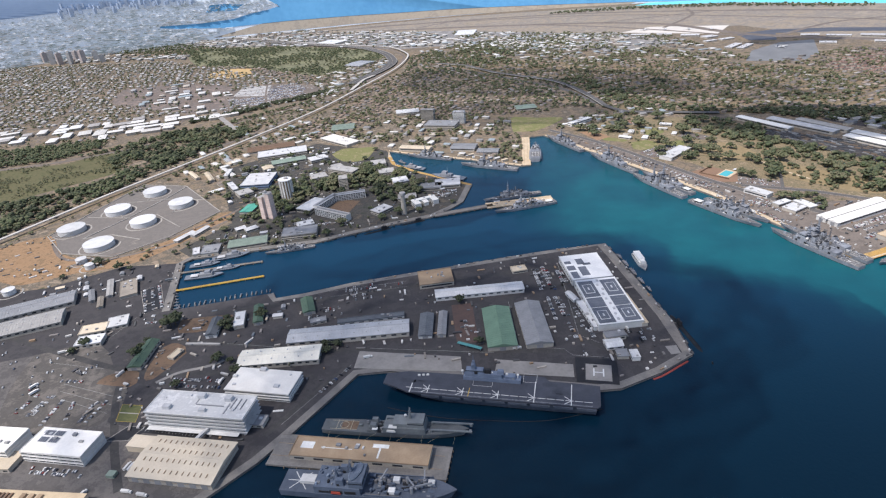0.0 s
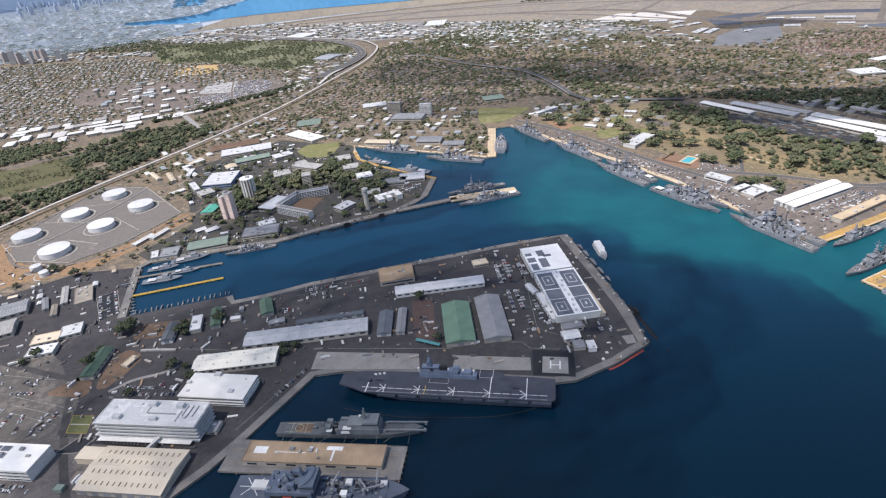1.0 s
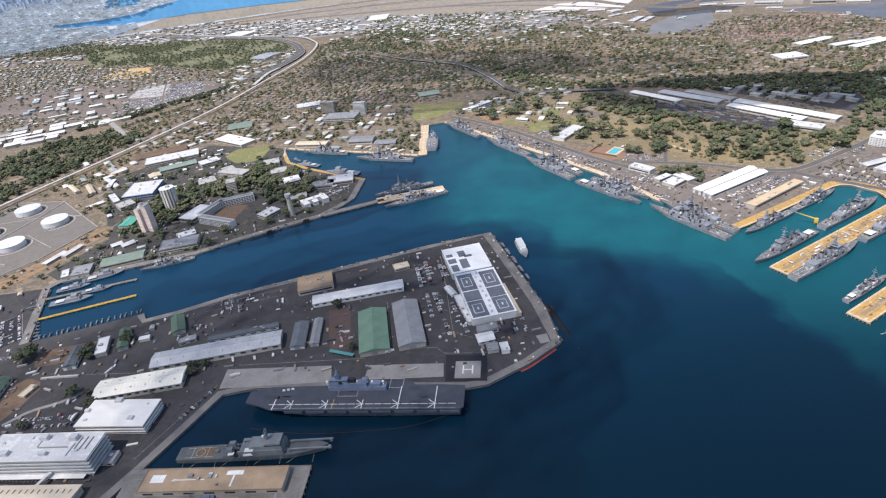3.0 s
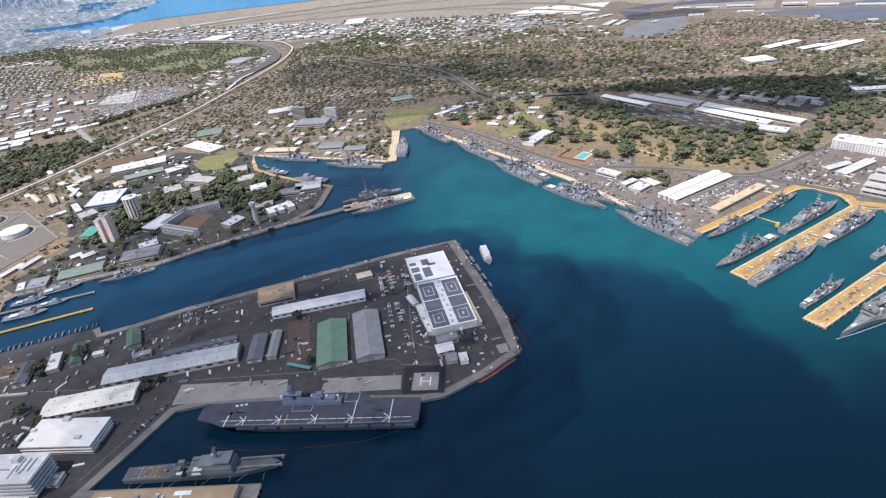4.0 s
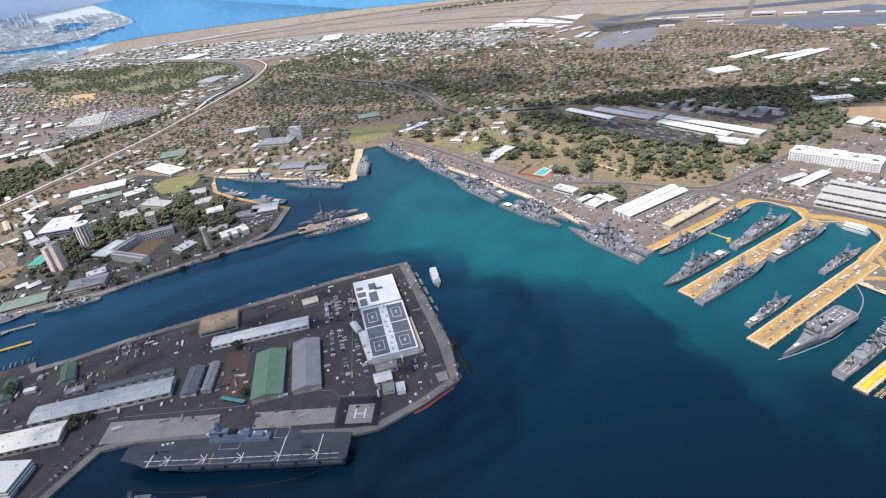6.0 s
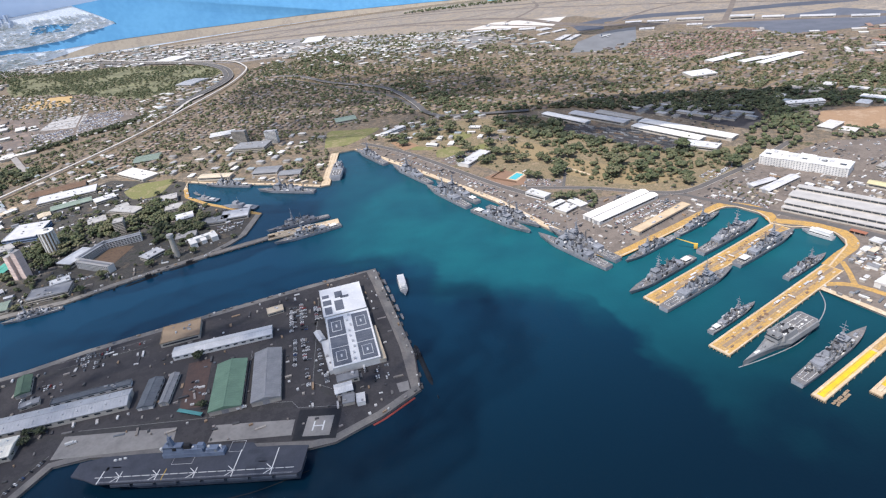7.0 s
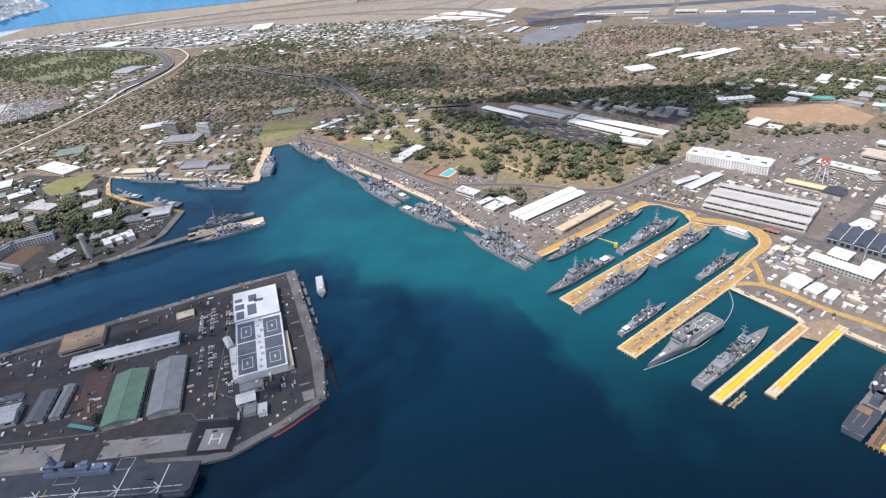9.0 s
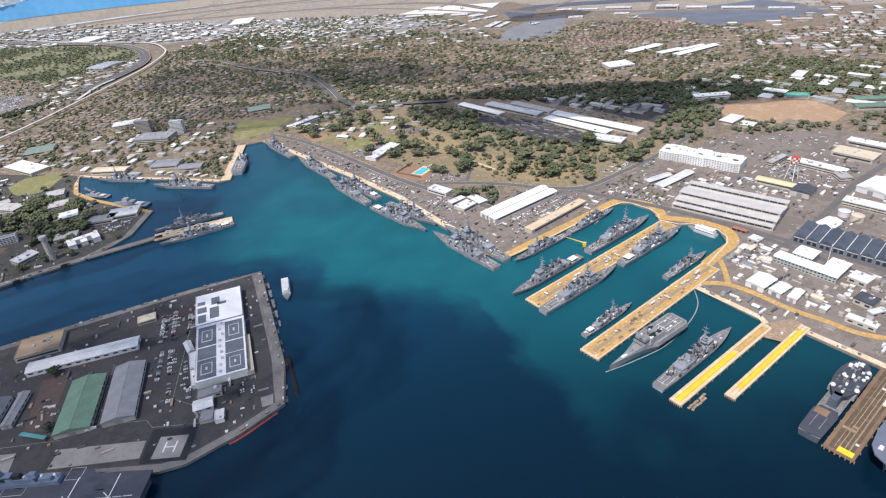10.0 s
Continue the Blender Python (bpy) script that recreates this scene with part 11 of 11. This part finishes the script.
huts([(-20, 1400), (140, 1310), (150, 1275), (30, 1340), (-80, 1400)], 16, 8, "pale store on the basin quay", 0.7)
huts([(254, 640), (266, 640), (242, 845), (234, 845)], 9, 9, "pale container along the quay edge", 0.5, -82)
huts([(-500, 960), (-340, 940), (-330, 985), (-480, 1020)], 22, 10, "grey hut behind the base quay", 0.5, 10)
huts([(-450, 1020), (-420, 1200), (-520, 1220), (-480, 1050)], 24, 11, "pale hut beside the tank farm", 0.5, 30)
huts([(-480, 1230), (-250, 1240), (-180, 1400), (-380, 1530), (-540, 1380)], 30, 12, "pale building among the base streets", 0.65, 20)
huts([(-660, 860), (-520, 900), (-560, 780), (-640, 750), (-720, 800)], 24, 13, "low pale hut in the yard", 0.5, 20)
huts([(-400, 700), (-250, 730), (-240, 690), (-380, 660)], 22, 14, "small grey hut on the peninsula", 0.3, 8)


def pier_gear(x0, y0, x1, y1, width, n, seed, label):
    """Boxes, trucks and pallets strewn over a pier deck."""
    rng = random.Random(seed)
    ang = math.degrees(math.atan2(y1 - y0, x1 - x0))
    for i in range(n):
        u, v = rng.uniform(0.05, 0.95), rng.uniform(-0.32, 0.32) * width
        x, y = x0 + (x1 - x0) * u - v * math.sin(radians(ang)), y0 + (y1 - y0) * u + v * math.cos(radians(ang))
        w, d, h = rng.choice(((6, 2.4, 2.6), (9, 2.4, 2.8), (4.5, 1.9, 1.5), (3, 3, 1.2), (12, 3, 1.0)))
        e = thing("container", x, y, 3.28, ang + rng.choice((0, 0, 0, 90)), label, "container", "pier gear")
        part("body", box_bm((0, 0, 0, w, d, h)), rng.choice((WHITEWALL, GREYROOF, ORANGE, TIMBER, BROWNROOF, TAN)), e)
        part("lid", box_bm((0, 0, h, w * 0.98, d * 0.98, 0.15)), rng.choice((WHITE, PALEROOF_1, TAN)), e)


pier_gear(596, 633, 868, 750, 26, 20, 1, "container or gear on the ochre pier")
pier_gear(618, 520, 846, 620, 24, 13, 2, "container or gear on the long pier")
pier_gear(765, 323, 888, 381, 26, 6, 3, "crate or gear on the timber pier")
pier_gear(60, 1053, 176, 1066, 30, 12, 4, "pale gear on the mooring pier")
pier_gear(575, 800, 480, 1030, 10, 18, 5, "pale gear along the sandy quay")


DARKFLOAT = islands("dark_floats", [(0.03, 0.032, 0.036), (0.06, 0.065, 0.07), (0.02, 0.02, 0.022), (0.1, 0.1, 0.1)], 0.8, 2)


def cable_coil(x, y, r, z=3.3):
    """A low dark coil of hawser lying on a pier."""
    e = thing("hawser_coil", x, y, z, 24, "dark brown coil of hawser on the ochre pier", "coil", "pier coils")
    for k in range(3):
        bm = bmesh.new()
        add_cyl(bm, 0, 0, 0.35 * k, r - 0.5 * k, 0.34, 14, r - 0.5 * k - 0.2)
        part("turn", bm, BROWNROOF, e)


for cx, cy, cr_ in ((690, 555, 2.6), (695, 557.5, 2.8), (704, 560.5, 2.8), (666, 544, 2.2), (686, 551, 2.2)):
    cable_coil(cx, cy, cr_)


# small clutter too fine to count
def clutter(poly, gap, seed, fill, label, angle=24.0, roads=False, hmax=3.0, paint=None):
    X, Y = spread(poly, gap, seed, fill, 0.95, angle, (CAR_PARK, LAWN_A, LAWN_B), roads=roads)
    rng = random.Random(seed)
    bm = bmesh.new()
    for x, y in zip(X, Y):
        w, d = rng.choice(((6, 2.5), (2.5, 2), (4.5, 1.9), (12, 2.5), (3, 3), (1.5, 1.5), (8, 3)))
        add_box(bm, x, y, Z0 + 0.28, w, d, rng.uniform(0.8, hmax), angle + rng.choice((0, 90)) + rng.uniform(-8, 8))
    if len(bm.verts):
        tagged(part("yard_clutter", bm, paint or GEAR), label, "clutter", kind="stuff")


GEAR = islands("gear_paints", [(0.7, 0.69, 0.66), (0.3, 0.27, 0.25), (0.42, 0.38, 0.33), (0.1, 0.1, 0.1), (0.2, 0.19, 0.18), (0.36, 0.25, 0.16), (0.16, 0.18, 0.2), (0.6, 0.58, 0.55), (0.08, 0.08, 0.085), (0.26, 0.23, 0.2)], 0.7, 2)
DARKGEAR = islands("dark_gear", [(0.09, 0.095, 0.1), (0.16, 0.165, 0.17), (0.12, 0.11, 0.1), (0.26, 0.265, 0.27), (0.07, 0.075, 0.085), (0.2, 0.15, 0.11)], 0.7, 2)
clutter(SHIPYARD, 8.5, 61, 0.3, "scattered gear, pallets and vehicles in the shipyard", roads=True)
clutter([(-490, 905), (-344, 928), (-205, 965), (-54, 1018), (20, 1160), (-150, 1330), (-380, 1540), (-560, 1380), (-450, 1060)], 11, 62, 0.32, "scattered gear and vehicles in the base", 10)
clutter([(-240, 470), (-160, 585), (170, 515), (260, 560), (265, 630), (232, 850), (-290, 742), (-440, 720), (-470, 560), (-330, 400)], 10, 63, 0.22, "scattered gear and vehicles on the dark yard", 8, hmax=2.2)
clutter([(-900, 600), (-470, 700), (-480, 880), (-600, 880), (-880, 780)], 12, 64, 0.25, "scattered gear and vehicles behind the sheds", 20)
bm = bmesh.new()
_r = random.Random(65)
for k in range(-14, 15):
    for m in range(-14, 15):
        u, v = m * 13.0 + _r.uniform(-1, 1), k * 7.5
        x, y = 835 + u * math.cos(radians(-58)) - v * math.sin(radians(-58)), 1255 + u * math.sin(radians(-58)) + v * math.cos(radians(-58))
        if inside(x, y, RAIL_YARD) and _r.random() < 0.75:
            add_box(bm, x, y, Z0 + 0.3, 12, 2.5, _r.uniform(1.0, 2.8), -58)
tagged(part("stored_containers", bm, DARKGEAR), "rows of dark stored containers in the yard", "containers", kind="stuff")
clutter([(880, 1380), (1000, 1330), (1130, 1240), (1000, 1100), (960, 1150)], 14, 66, 0.4, "gear between the inland sheds", -58, paint=DARKGEAR)
clutter([(-818, 2055), (-854, 2230), (-713, 2223), (-734, 2395), (-650, 2468), (-579, 2343), (-562, 2208), (-657, 2157), (-659, 2091), (-778, 2000)], 7, 67, 0.8, "rows of stored white, blue and grey cars", 40, True, 1.6, islands("stored_cars", [(0.75, 0.75, 0.74), (0.5, 0.52, 0.55), (0.7, 0.7, 0.7), (0.16, 0.2, 0.34), (0.3, 0.31, 0.33), (0.66, 0.67, 0.7), (0.1, 0.1, 0.11)], 0.4, 3))
clutter(CAR_STORE, 12, 167, 0.4, "more stored cars", 40, True, 1.6)
# things along the quay edges lie close to the rim
bm = bmesh.new()
_r = random.Random(8)
for run, side in ((SHORE_WEST[9:17], 4.0), (SHORE_WEST[21:31], 4.0), (SHORE_WEST[33:40], 3.0), (SHORE_EAST[:7], 9.0), (SHORE_EAST[21:30], 5.0)):
    q = inset(run, side)
    for (ax, ay), (bx, by) in zip(q, q[1:]):
        ln = math.hypot(bx - ax, by - ay)
        for i in range(int(ln / 7)):
            if _r.random() < 0.55:
                u = _r.random()
                o = _r.uniform(-2, 2)
                add_box(bm, ax + (bx - ax) * u + o, ay + (by - ay) * u + o, Z0 + 0.25, _r.uniform(1.2, 5), _r.uniform(1.2, 2.6), _r.uniform(0.8, 2.6), math.degrees(math.atan2(by - ay, bx - ax)))
tagged(part("quay_gear", bm, GEAR), "bollards, bins and gear along the quay edges", "clutter", kind="stuff")
clutter(BARE_EARTH, 13, 68, 0.3, "pipes, tanks and stores on the bare earth", 30)
clutter([(-600, 640), (-560, 500), (-300, 540), (-190, 610), (-420, 720), (-480, 720)], 13, 69, 0.14, "vehicles and bins about the western yard", 66)
# fenders, floats and dark rafts under the rim of the peninsula quays
bm = bmesh.new()
_r = random.Random(18)
for run in (SHORE_WEST[12:18], SHORE_WEST[21:31], SHORE_WEST[10:14]):
    q = inset(run, -1.4)
    for (ax, ay), (bx, by) in zip(q, q[1:]):
        ln = math.hypot(bx - ax, by - ay)
        for i in range(int(ln / 6)):
            if _r.random() < 0.5:
                u = _r.random()
                add_box(bm, ax + (bx - ax) * u, ay + (by - ay) * u, -0.5, _r.uniform(2, 9), _r.uniform(1.5, 3), _r.uniform(1.2, 2.8), math.degrees(math.atan2(by - ay, bx - ax)))
tagged(part("fender_rafts", bm, DARKFLOAT), "dark fenders and rafts along the quay walls", "fenders", kind="stuff")

# ---------------------------------------------------------------- clouds overhead, whose shade lies on the ground
CLOUD = bpy.data.materials.new("cloud")
CLOUD.use_nodes = True
_n, _l = CLOUD.node_tree.nodes, CLOUD.node_tree.links
_out = _n["Material Output"]
_dif, _tr, _mix = _n["Principled BSDF"], _n.new("ShaderNodeBsdfTransparent"), _n.new("ShaderNodeMixShader")
_dif.inputs["Base Color"].default_value = (0.9, 0.9, 0.9, 1)
_dif.inputs["Roughness"].default_value = 1.0
_mix.inputs[0].default_value = 0.44
_l.new(_tr.outputs[0], _mix.inputs[1])
_l.new(_dif.outputs[0], _mix.inputs[2])
_l.new(_mix.outputs[0], _out.inputs["Surface"])


THIN = CLOUD.copy()
THIN.node_tree.nodes[_mix.name].inputs[0].default_value = 0.22


def cloud(gx, gy, rx, ry, rot, seed, base=1150.0, material=None):
    """A flat-bottomed fair-weather cloud; gx, gy: where its shade falls."""
    x, y = gx + SUN_DIR.x / SUN_DIR.z * base, gy + SUN_DIR.y / SUN_DIR.z * base
    bm = bmesh.new()
    bmesh.ops.create_icosphere(bm, subdivisions=5, radius=1.0)
    c, s = math.cos(radians(rot)), math.sin(radians(rot))
    for v in bm.verts:
        d = v.co.normalized()
        k = 1.0 + 0.28 * noise.noise(d * 2.2 + Vector((seed * 5.1, 0, 0))) + 0.16 * noise.noise(d * 6 + Vector((seed, 2, 0))) + 0.07 * noise.noise(d * 16)
        px, py = d.x * rx * k, d.y * ry * k
        pz = max(d.z, -0.12) * min(rx, ry) * 0.42 * k
        v.co = (px * c - py * s, px * s + py * c, pz)
    e = part("cloud", bm, material or CLOUD, smooth=True)
    e.location = (x, y, base)
    return tagged(e, "white flat-bottomed cumulus cloud in the sky", "cloud", kind="structure")


MID = CLOUD.copy()
MID.node_tree.nodes[_mix.name].inputs[0].default_value = 0.27
cloud(1045, 1390, 420, 150, -20, 4, 1150)
cloud(-110, 1080, 250, 120, 10, 12, 1150, MID)
cloud(700, 1900, 420, 110, -30, 14, 1250, THIN)
cloud(280, 2150, 520, 210, -25, 5, 1150, THIN)
cloud(180, 1720, 300, 120, -15, 9, 1250, THIN)
cloud(1450, 2560, 180, 80, -10, 6, 1150)
VEIL = CLOUD.copy()
VEIL.node_tree.nodes[_mix.name].inputs[0].default_value = 0.145
for k, (rx, ry) in enumerate(((430, 275), (310, 220), (215, 160))):
    cloud(-45 + 25 * k, 605, rx, ry, 8, 7 + 3 * k, 1150 + 90 * k, VEIL)
